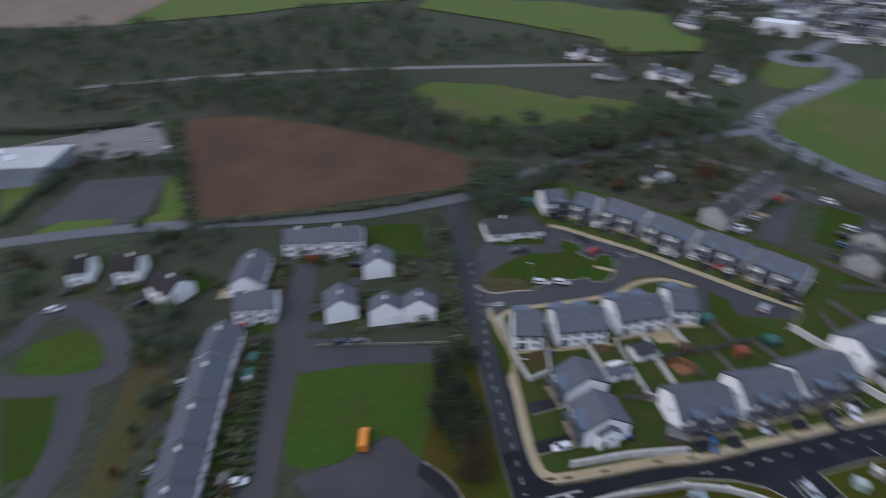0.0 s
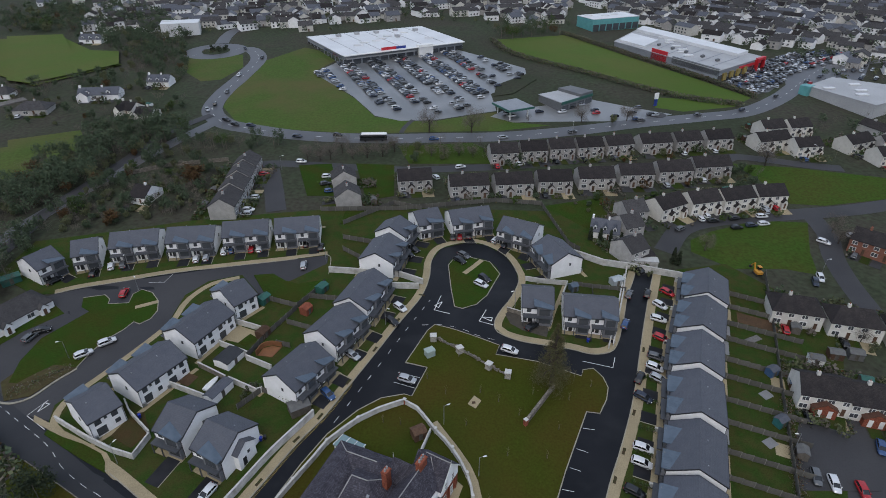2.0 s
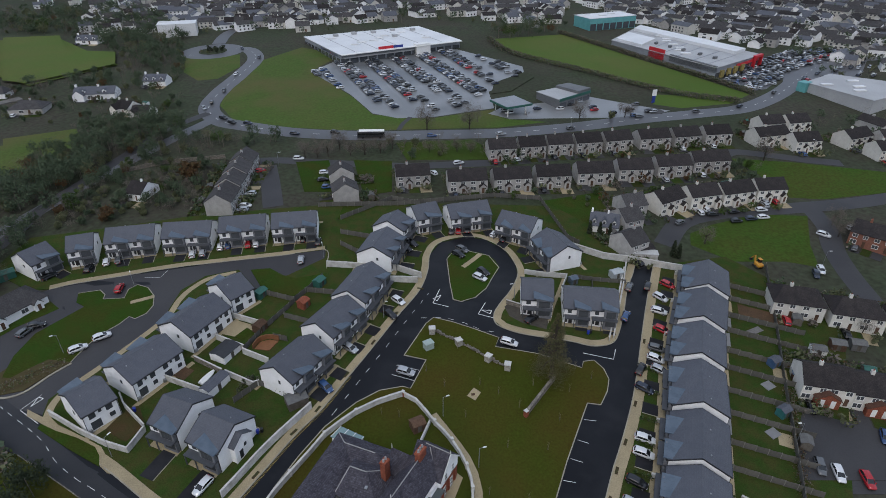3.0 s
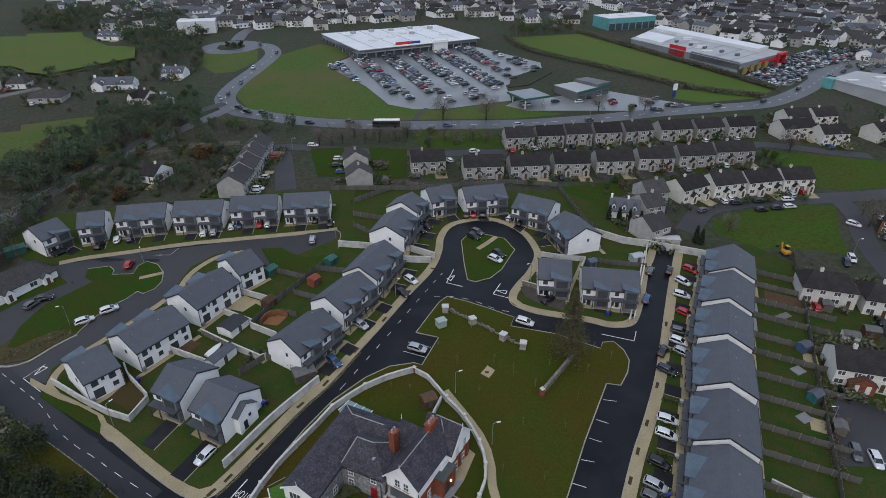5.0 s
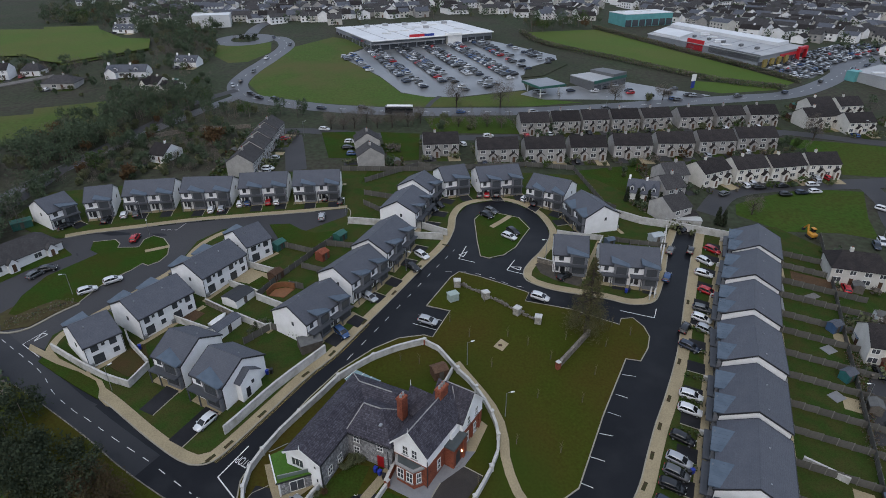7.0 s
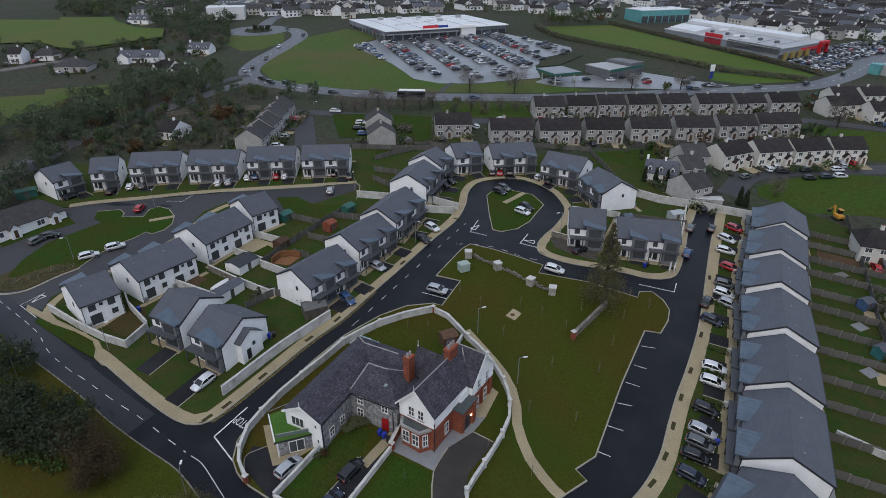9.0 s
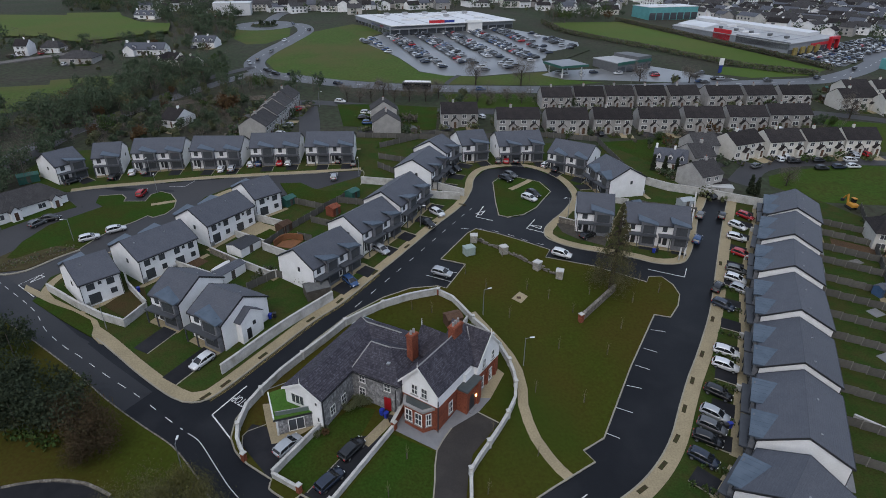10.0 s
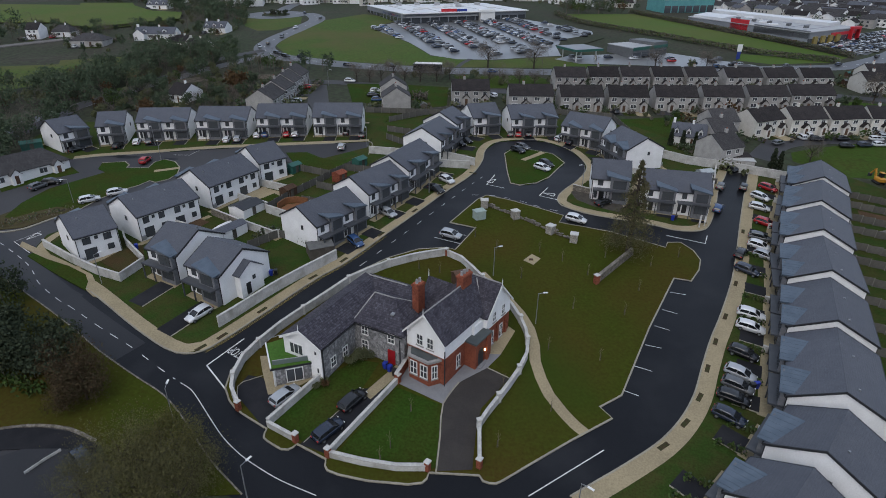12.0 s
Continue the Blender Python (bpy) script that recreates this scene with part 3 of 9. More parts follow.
patch("lawn", [(-91.4, 133.1), (-96.0, 126.7), (-100.8, 119.8), (-101.6, 111.5), (-100.1, 104.1), (-93.2, 102.8), (-89.7, 107.0), (-88.3, 112.6), (-86.3, 117.2), (-88.7, 122.5), (-90.0, 128.8)], 0.15, GRASS, "grass running on from the long lawn to the corner", "lawn", cell=6)
patch("planting_bed", [(-86.3, 108.0), (-89.3, 104.3), (-92.6, 99.3), (-97.8, 98.2), (-100.0, 101.3), (-95.6, 106.3), (-92.3, 109.4)], 0.2, OLIVE_G, "worn grass bed with low shrubs at the street corner", "garden bed", cell=6)
ribbon("kerb", [(-99.0, 98.0), (-96.0, 97.3), (-92.2, 98.7), (-89.0, 103.8), (-86.0, 107.6)], 0.5, 0.22, KERB, "pale kerb round the planted bed", step=1.2, skirt=0.3, category="kerb")
ribbon("pavement", [(-80.6, 87.2), (-82.4, 89.4), (-83.4, 92.3), (-83.6, 95.4), (-82.4, 98.8), (-76.6, 108.6), (-69.4, 122.6), (-68.2, 130.7), (-66.6, 135.4), (-62.6, 140.2), (-55.6, 142.4)], 1.7, 0.2, CONCRETE, "buff concrete footpath along the side street", step=1.5, category="pavement")
patch("car_park", [(79.9, 85.8), (85.6, 86.4), (98.2, 80.0), (88.0, 65.9), (68.8, 66.7)], 0.07, OLD_ASPHALT, "asphalt court before the brick-porched terrace", "car park")
patch("car_park", [(-112.1, 38.6), (-114.6, 48.0), (-102.6, 60.0), (-83.3, 74.6), (-79.6, 71.4), (-94.8, 54.8), (-102.4, 43.0)], 0.065, OLD_ASPHALT, "asphalt court beside the school green", "car park")
patch("yard", [(-299.9, 3.8), (-329.1, 7.7), (-324.4, 30.7), (-310.2, 74.5), (-265.3, 64.9), (-285.3, 34.3)], 0.06, GRAVEL, "pale gravel works yard with parked vans", "yard")
patch("field", [(-210.2, 33.0), (-213.4, 44.1), (-241.1, 55.5), (-241.3, 62.6), (-206.2, 51.5), (-202.4, 45.5)], 0.12, FIELD, "strip of green paddock beside the fenced yard", "field", cell=10)
patch("field", [(-231.0, 5.0), (-232.6, 14.5), (-220.0, 29.8), (-214.8, 25.6), (-219.9, 10.1)], 0.12, FIELD, "grass island at the yard's entrance", "field", cell=10)
patch("yard", [(-238.9, 6.4), (-263.5, 29.3), (-242.9, 57.3), (-212.3, 36.6), (-222.1, 14.2)], 0.06, OLD_ASPHALT, "fenced asphalt yard with stacked material", "yard")
for layer, (name, pts, m, lab) in enumerate((("field", [(-195.3, 51.1), (-225.7, 60.4), (-282.8, 76.3), (-300.6, 87.0), (-283.3, 111.2), (-247.4, 130.1), (-207.3, 145.2), (-153.6, 160.9), (-146.0, 147.2), (-153.1, 130.0), (-171.4, 95.7), (-180.0, 72.4)], PLOUGH, "bare brown ploughed field"), ("field", [(-646.9, 10.5), (-631.4, 48.5), (-563.0, 120.1), (-635.8, 191.4), (-839.6, 25.4)], STUBBLE, "pale brown stubble field"),
                          ("field", [(-557.1, 125.1), (-513.2, 217.2), (-499.5, 275.9), (-452.2, 355.3), (-635.8, 191.4)], FIELD, "green pasture beyond the railway"), ("field", [(-421.8, 331.3), (-327.9, 346.4), (-246.4, 351.6), (-210.2, 326.3), (-179.3, 365.6), (-248.8, 439.8), (-348.9, 439.2), (-444.7, 362.6)], FIELD, "green pasture on the far slope"),
                          ("field", [(-251.2, 188.6), (-257.3, 209.5), (-225.8, 232.6), (-158.2, 248.0), (-145.1, 234.3), (-177.9, 192.4), (-202.3, 178.7)], MEADOW, "rough paddock among hedges"), ("field", [(-245.6, -3.5), (-283.8, 1.6), (-285.7, 14.4), (-285.7, 29.8), (-261.9, 10.3)], FIELD, "yellow-green paddock"),
                          ("field", [(56.1, 420.7), (108.3, 437.3), (140.3, 370.4), (162.8, 328.3), (177.9, 298.4), (167.3, 289.5), (136.0, 302.8), (96.9, 344.0), (62.0, 381.7)], FIELD, "green field between the two shops"), ("field", [(125.3, 298.9), (168.2, 291.2), (161.8, 284.5), (132.2, 277.9), (119.7, 283.7)], FIELD, "strip of green field by the road"),
                          ("field", [(-290.2, 443.4), (-253.5, 447.6), (-225.6, 401.4), (-192.1, 394.0), (-179.8, 363.8), (-199.3, 342.5), (-213.3, 328.1), (-228.8, 334.4)], FIELD, "bright green pasture behind houses"), ("field", [(-182.2, 251.1), (-155.4, 260.7), (-142.9, 241.0), (-152.3, 220.8), (-160.1, 211.5)], MEADOW, "rough meadow beside the lane"),
                          ("lawn", [(-95.3, 367.8), (-74.4, 400.8), (-46.3, 376.7), (-61.1, 342.9), (-33.3, 294.8), (-22.1, 270.5), (-5.9, 266.0), (-6.0, 252.2), (-35.3, 252.1), (-61.1, 256.3), (-86.2, 266.0), (-98.2, 287.5), (-100.4, 313.1), (-96.8, 343.9)], MEADOW, "mown slope between main road and car park"), ("lawn", [(-147.1, 386.7), (-111.4, 385.6), (-104.5, 356.3), (-111.3, 332.2), (-121.6, 330.0), (-134.8, 347.6)], MEADOW, "mown grass by the roundabout"),
                          ("lawn", [(96.3, 165.7), (116.0, 172.9), (133.8, 171.2), (124.3, 153.6), (119.8, 141.5), (110.7, 144.7), (94.1, 144.6), (84.3, 153.5), (87.0, 160.3)], LAWN_FAR, "green of the older estate"), ("lawn", [(128.1, 217.7), (153.9, 213.4), (187.9, 203.4), (176.1, 187.2), (146.9, 182.6), (134.8, 184.1), (132.4, 204.6)], LAWN_FAR, "wide green beside the older houses"),
                          ("lawn", [(-103.4, 41.9), (-94.8, 54.8), (-80.5, 70.4), (-71.4, 64.4), (-62.7, 60.1), (-55.3, 59.8), (-50.8, 58.6), (-61.3, 49.3), (-72.7, 47.4), (-74.6, 35.5), (-79.8, 27.7), (-86.2, 29.1)], LAWN_FAR, "rounded green of the neighbouring estate"), ("lawn", [(-154.9, -13.0), (-163.1, -6.5), (-161.9, 3.1), (-156.1, 7.5), (-144.7, 6.9), (-140.6, 3.8), (-145.4, -5.7)], LAWN_FAR, "oval lawn inside the looping street"))):
    patch(name, pts, 0.3 + 0.2 * layer if "pasture" in lab else 0.035, m, lab, name, cell=10, smooth=3.0 if "rounded" in lab else 0.0)


# ---- windows and doors ----
WIN = {}


def window(parent, x, y, z, w, h, turn=0.0, frame_mat=None, bars=1, name="window", whole=False):
    """A framed window that stands a little proud of a wall which faces local -y, turned round z."""
    frame_mat = frame_mat or DARK
    key = (w, h, frame_mat.name, bars)
    if key not in WIN:
        fb, hb = (0.11, 0.045) if frame_mat is FRAME_W else (0.07, 0.03)
        xs = [-w / 2, -w / 2 + fb]
        for i in range(bars):
            c = -w / 2 + (i + 1) * w / (bars + 1)
            xs += [c - hb, c + hb]
        xs += [w / 2 - fb, w / 2]
        zs = [0, fb + 0.01, h - fb, h]
        f = bmesh.new()
        grid = [[f.verts.new((x, -0.05, z)) for z in zs] for x in xs]
        cells = [f.faces.new((grid[i][j], grid[i + 1][j], grid[i + 1][j + 1], grid[i][j + 1])) for i in range(len(xs) - 1) for j in range(3) if i % 2 == 0 or j != 1]
        for v in [q for q in bmesh.ops.extrude_face_region(f, geom=cells)["geom"] if isinstance(q, bmesh.types.BMVert)]:
            v.co.y = 0.06
        fixed(f)
        g = box(-w / 2 + 0.04, w / 2 - 0.04, -0.025, 0.03, 0.04, h - 0.04)
        made = []
        for bm, mt in ((f, frame_mat), (g, PANE)):
            me = bpy.data.meshes.new("window_frame" if mt is not PANE else "pane")
            bm.to_mesh(me)
            bm.free()
            me.materials.append(mt)
            made.append(me)
        WIN[key] = made
    if whole:
        if (key, 1) not in WIN:
            bm = bmesh.new()
            for k, me in enumerate(WIN[key]):
                n = len(bm.faces)
                bm.from_mesh(me)
                bm.faces.ensure_lookup_table()
                for fc in bm.faces[n:]:
                    fc.material_index = k
            me = bpy.data.meshes.new("window")
            bm.to_mesh(me)
            bm.free()
            me.materials.append(frame_mat)
            me.materials.append(PANE)
            WIN[key, 1] = me
        return share(name, WIN[key, 1], parent, pose(x, y, z, 0, 0, turn))
    o = share(name, WIN[key][0], parent, pose(x, y, z, 0, 0, turn))
    share("pane", WIN[key][1], o, Matrix())
    return o


def roof_bm(w, d, eaves, rise, over=0.25, thick=0.18):
    """A gabled roof: two slopes with thickness, ridge along x."""
    k = rise / (d / 2)
    y, z = d / 2 + over, eaves - over * k
    return prism([(-y, z), (0, eaves + rise), (y, z), (y, z + thick), (0, eaves + rise + thick), (-y, z + thick)], "x", -w / 2 - 0.12, w / 2 + 0.12)


# ---- the new estate's houses ----
EAVES, RISE, DEEP = 4.7, 2.75, 10.0


def new_house(units, label, width=7.0):
    w = units * width
    e = thing("semi_detached_house" if units == 2 else "detached_house", label, "house", group="new estate houses")
    h = DEEP / 2
    part("wall", prism([(-h, -2.2), (h, -2.2), (h, EAVES), (0, EAVES + RISE), (-h, EAVES)], "x", -w / 2, w / 2), RENDER_W, e, "white rendered wall")
    part("roof", roof_bm(w, DEEP, EAVES + 0.02, RISE), SLATE, e, "blue-grey slate roof")
    rb = bmesh.new()
    add_prism(rb, [(-0.14, EAVES + RISE + 0.13), (0, EAVES + RISE + 0.23), (0.14, EAVES + RISE + 0.13)], "x", -w / 2 - 0.13, w / 2 + 0.13)
    part("ridge_tile", fixed(rb), SLATE, e)
    k = RISE / h
    for sx in (-1, 1):
        b = bmesh.new()
        for sy in (-1, 1):
            lo, hi = (sy * (h + 0.3), EAVES - 0.3 * k), (0, EAVES + RISE)
            add_prism(b, [(lo[0], lo[1] - 0.1), (hi[0], hi[1] - 0.1), (hi[0], hi[1] + 0.24), (lo[0], lo[1] + 0.24)], "x", sx * (w / 2 + 0.121), sx * (w / 2 + 0.2))
        part("bargeboard", fixed(b), DARK, e, "black bargeboard")
    for sy in (-1, 1):
        part("gutter", prism([(sy * (h + 0.24), EAVES - 0.2), (sy * (h + 0.4), EAVES - 0.2), (sy * (h + 0.4), EAVES - 0.05), (sy * (h + 0.24), EAVES - 0.05)], "x", -w / 2 - 0.1, w / 2 + 0.1), DARK, e, "black gutter")
    for sx in (-1, 1):
        for sy in (-1, 1):
            part("downpipe", box(sx * (w / 2 - 0.12) - 0.05, sx * (w / 2 - 0.12) + 0.05, sy * (h + 0.06) - 0.05, sy * (h + 0.06) + 0.05, -0.3, EAVES - 0.1), DARK, e, "black downpipe")
    for u in range(units):
        c = -w / 2 + (u + 0.5) * width
        f = 1 if u % 2 == 0 or units == 1 else 1
        # tall clad bay under a tilted zinc roof
        x0, x1 = c - 0.1, c + 3.2
        part("clad_bay", box(x0, x1, -h - 0.75, -h, -1.2, EAVES + 0.15), CLAD, e, "grey stone-clad bay")
        kz = lambda y: EAVES + (y + h) * k
        bm = bmesh.new()
        yf, zl, zh = -h - 1.0, EAVES + 0.35, EAVES + 1.25
        xl, xr = x0 - 0.8, x1 + 0.25
        yb = -h + (zh - EAVES) / k
        top = [(xl, yf, zh), (xr, yf, zl), (xr, -h + 0.75, zl + 0.12), (xl, yb, zh + 0.12)]
        low = [(p[0], p[1], p[2] - 0.22) for p in top]
        tv, lv = [bm.verts.new(p) for p in top], [bm.verts.new(p) for p in low]
        bm.faces.new(tv)
        bm.faces.new(lv[::-1])
        for i in range(4):
            bm.faces.new((tv[i], lv[i], lv[(i + 1) % 4], tv[(i + 1) % 4]))
        dorm = part("zinc_dormer_roof", fixed(bm), ZINC, e, "tilted blue-grey zinc dormer roof")
        seam = bmesh.new()
        for s in np.linspace(0.1, 0.9, 6):
            a = Vector(top[0]).lerp(Vector(top[1]), s)
            b = Vector(top[3]).lerp(Vector(top[2]), s)
            add_box(seam, a.x - 0.02, a.x + 0.02, a.y, a.y + 0.02, a.z, a.z + 0.03)
            add_tube(seam, a + Vector((0, 0, 0.02)), b + Vector((0, 0, 0.02)), 0.018, 0.018, 4)
        part("seam", seam, ZINC, dorm)
        # cheek under the zinc
        part("dormer_cheek", prism([(-h - 0.75, EAVES - 0.05), (yb - 0.3, zh - 0.2), (-h - 0.75, zh - 0.2)], "x", x0 - 0.12, x0), CLAD, e)
        part("dormer_front", prism([(x0 - 0.12, EAVES + 0.1), (x1, EAVES + 0.1), (x1, EAVES + 0.25), (x0 - 0.12, EAVES + 1.15)], "y", -h - 0.75, -h - 0.55), CLAD, e)
        window(e, (x0 + x1) / 2, -h - 0.77, 2.9, 2.4, 1.85, bars=2)
        window(e, (x0 + x1) / 2 + 0.1, -h - 0.77, 0.35, 2.5, 1.75, bars=2)
        window(e, c - 1.9, -h - 0.02, 3.2, 1.0, 1.3, bars=0)
        part("porch_canopy", box(c - 3.2, x1 + 0.1, -h - 1.7, -h - 0.01, 2.45, 2.72), CANOPY, e, "dark grey flat porch canopy")
        for px in (c - 3.1, c - 0.7):
            part("canopy_post", box(px - 0.09, px + 0.09, -h - 1.6, -h - 1.42, -1.0, 2.45), CANOPY, e)
        part("door", box(c - 2.0, c - 1.05, -h - 0.06, -h, 0.0, 2.1), DARK, e, "dark front door")
        window(e, c - 2.6, -h - 0.02, 0.3, 0.6, 1.8, bars=0)
        # rear
        window(e, c + 1.7, h + 0.02, 3.0, 1.3, 1.25, 180, bars=1, whole=True)
        window(e, c - 1.7, h + 0.02, 3.0, 1.3, 1.25, 180, bars=1, whole=True)
        window(e, c + 0.1, h + 0.02, 3.6, 0.6, 0.6, 180, bars=0, whole=True)
        window(e, c + 1.4, h + 0.02, 0.15, 2.0, 2.0, 180, bars=2, whole=True)
        window(e, c - 1.9, h + 0.02, 1.0, 1.1, 1.05, 180, bars=1, whole=True)
        part("heat_pump", box(c + 2.6, c + 3.4, h + 0.12, h + 0.5, 0.02, 0.85, 0.02), METAL, e, "grey heat pump unit")
        part("roof_vent", box(c + 1.4, c + 1.62, 1.4, 1.62, EAVES + RISE - 1.4 * k, EAVES + RISE - 1.4 * k + 0.32), METAL, e)
    window(e, w / 2 + 0.02, 1.0, 3.1, 0.6, 0.9, 90, bars=0)
    window(e, -w / 2 - 0.02, -1.0, 3.1, 0.6, 0.9, -90, bars=0)
    return e


PAIR = new_house(2, "white rendered semi-detached pair with slate roof and zinc dormers")
ONE = new_house(1, "white rendered single house with slate roof and zinc dormer")


def place_block(proto, ridge, front, lift=0.0, deep=1.0):
    """Sets a house under its ridge; front: +1 when the front looks to the right of the ridge's run."""
    (ax, ay), (bx, by) = ridge
    cx, cy = (ax + bx) / 2, (ay + by) / 2
    yaw = math.degrees(math.atan2(by - ay, bx - ax))
    m = pose(cx, cy, gz(cx, cy) + 0.17 + lift, 0, 0, yaw + (0 if front > 0 else 180))
    s = math.hypot(bx - ax, by - ay) / (14.0 if proto is PAIR else 7.0)
    return copy_thing(proto, m @ Matrix.Diagonal((max(0.85, min(1.3, s)), deep, 1, 1)))


HOUSES = [
    (ONE, [(-116.6, 145.7), (-112.4, 152.4)], 1), (ONE, [(-107.2, 154.2), (-100.3, 156.3)], 1), (PAIR, [(-97.2, 158.1), (-83.4, 160.2)], 1), (PAIR, [(-80.4, 159.6), (-66.1, 160.4)], 1), (PAIR, [(-63.9, 161.1), (-50.1, 162.5)], 1), (PAIR, [(-48.0, 161.9), (-34.4, 163.1)], 1),
    (PAIR, [(-34.8, 94.4), (-27.9, 105.1)], 1), (PAIR, [(-27.6, 108.1), (-21.0, 119.1)], 1), (PAIR, [(-21.1, 119.9), (-15.6, 133.5)], 1), (PAIR, [(-15.5, 140.1), (-11.8, 151.8)], 1), (ONE, [(-11.8, 155.0), (-8.7, 162.2)], 1), (ONE, [(-4.4, 164.5), (3.4, 167.4)], 1),
    (PAIR, [(7.0, 165.2), (20.2, 168.0)], 1), (PAIR, [(24.5, 161.5), (34.4, 155.3)], 1), (PAIR, [(36.4, 149.9), (39.9, 139.1)], 1), (ONE, [(24.2, 123.7), (32.2, 122.4)], 1), (PAIR, [(34.7, 120.5), (48.1, 118.0)], 1), (ONE, [(-75.8, 88.8), (-71.1, 94.1)], -1),
    (PAIR, [(-69.5, 96.8), (-62.4, 107.5)], -1), (PAIR, [(-62.0, 111.2), (-55.6, 122.9)], -1), (ONE, [(-55.3, 125.9), (-50.6, 131.2)], -1), (ONE, [(-56.0, 88.2), (-49.4, 85.2)], 1), (ONE, [(-46.8, 83.4), (-39.8, 79.7)], 1), (PAIR, [(79.7, 133.9), (74.3, 122.1)], 1),
    (PAIR, [(73.4, 121.0), (67.1, 109.0)], 1), (PAIR, [(66.4, 107.7), (61.0, 96.3)], 1), (PAIR, [(60.4, 95.0), (55.2, 82.2)], 1), (PAIR, [(54.5, 81.0), (49.1, 68.8)], 1), (PAIR, [(48.7, 67.9), (42.4, 54.2)], 1), (ONE, [(41.3, 51.7), (35.6, 45.2)], 1),
    (ONE, [(33.1, 43.0), (28.3, 38.1)], 1),
]
placed = [place_block(proto, ridge, front, 0, 1.1 if i > 22 else 0.96 if i in (6, 7, 8) else 1.03) for i, (proto, ridge, front) in enumerate(HOUSES)]
# the corner house has a gabled side porch
side = placed[22]
part("side_porch", prism([(-2.3, -1.5), (2.3, -1.5), (2.3, 3.9), (0, 5.5), (-2.3, 3.9)], "x", 3.5, 4.7), RENDER_W, side, "white gabled side porch")
part("side_porch_roof", prism([(-2.6, 3.7), (0, 5.52), (2.6, 3.7), (2.6, 3.86), (0, 5.7), (-2.6, 3.86)], "x", 3.4, 4.85), SLATE, side)
window(side, 4.72, 0.4, 2.2, 0.6, 0.7, 90, bars=0)
part("side_door", box(4.7, 4.75, -1.3, -0.4, 0, 2.05), DARK, side)
for proto in (PAIR, ONE):
    for o in (*proto.children_recursive, proto):
        bpy.data.objects.remove(o)
RNG = random.Random(7)


def inside(p, poly):
    x, y = p
    hit = False
    for (x0, y0), (x1, y1) in zip(poly, poly[1:] + poly[:1]):
        if (y0 > y) != (y1 > y) and x < (x1 - x0) * (y - y0) / (y1 - y0) + x0:
            hit = not hit
    return hit


def scatter(poly, spacing, rng):
    xs, ys = [p[0] for p in poly], [p[1] for p in poly]
    pts = []
    y = min(ys)
    while y < max(ys):
        x = min(xs)
        while x < max(xs):
            p = (x + rng.uniform(-0.45, 0.45) * spacing, y + rng.uniform(-0.45, 0.45) * spacing)
            if inside(p, poly):
                pts.append(p)
            x += spacing
        y += spacing
    return pts


# ---- the old brick and stone house on the green ----
def gable_roof(x0, x1, y0, y1, eaves, ridge, along, over=0.3, thick=0.16, hip0=0.0, hip1=0.0):
    """A roof over a rectangle; along: the axis of its ridge; hips draw the ridge's ends in."""
    bm = bmesh.new()
    if along == "y":
        c, h = (x0 + x1) / 2, (x1 - x0) / 2
        a, b, lo, hi = x0 - over, x1 + over, y0 - over, y1 + over
        rise = (ridge - eaves) / h * (h + over)
        low = ridge - rise
        top = [bm.verts.new(p) for p in ((a, lo, low), (b, lo, low), (b, hi, low), (a, hi, low), (c, lo + hip0, ridge), (c, hi - hip1, ridge))]
        quads = ((0, 4, 5, 3), (1, 2, 5, 4), (0, 1, 4), (2, 3, 5))
    else:
        c, h = (y0 + y1) / 2, (y1 - y0) / 2
        a, b, lo, hi = y0 - over, y1 + over, x0 - over, x1 + over
        rise = (ridge - eaves) / h * (h + over)
        low = ridge - rise
        top = [bm.verts.new(p) for p in ((lo, a, low), (hi, a, low), (hi, b, low), (lo, b, low), (lo + hip0, c, ridge), (hi - hip1, c, ridge))]
        quads = ((0, 1, 5, 4), (2, 3, 4, 5), (0, 4, 3), (1, 2, 5))
    for k, q in enumerate(quads):
        if k < 2 or (hip0, hip1)[k - 2] > 0:
            bm.faces.new([top[i] for i in q])
    fixed(bm)
    if sum(f.normal.z for f in bm.faces) < 0:
        bmesh.ops.reverse_faces(bm, faces=bm.faces)
    r = bmesh.ops.extrude_face_region(bm, geom=bm.faces[:])
    for v in [g for g in r["geom"] if isinstance(g, bmesh.types.BMVert)]:
        v.co.z += thick
    return fixed(bm)


def gabled_wall(x0, x1, y0, y1, eaves, ridge, along, base=-1.5):
    if along == "y":
        c = (x0 + x1) / 2
        return prism([(x0, base), (x1, base), (x1, eaves), (c, ridge), (x0, eaves)], "y", y0, y1)
    c = (y0 + y1) / 2
    return prism([(y0, base), (y1, base), (y1, eaves), (c, ridge), (y0, eaves)], "x", x0, x1)


LEADED = material("lead_flat", (0.05, 0.06, 0.062), (0.07, 0.08, 0.08), 0.5, 0.8, 6, 0.2)
OLD_SLATE = courses(slate("old_house_slate", (0.053, 0.05, 0.063), (0.072, 0.068, 0.083), 0.28, 0.0, 0.75, 0.15), 0.3, 0.26, 0.4, 0.025, 0.45, 1.6)
SEDUM = material("sedum_roof", (0.05, 0.12, 0.02), (0.065, 0.13, 0.025), 0.95, 0.6, 5, 0.4, 0.5)
LEAD = material("pale_ridge_tile", (0.3, 0.29, 0.28), (0.24, 0.235, 0.23), 0.8, 1, 6, 0.2)
RED_DOOR = material("red_door_paint", (0.3, 0.012, 0.016), (0.25, 0.01, 0.014), 0.4, 1, 6, 0.1)
SLAB = material("grey_slab", (0.17, 0.172, 0.18), (0.2, 0.2, 0.205), 0.7, 0.8, 5, 0.2, 0.2)


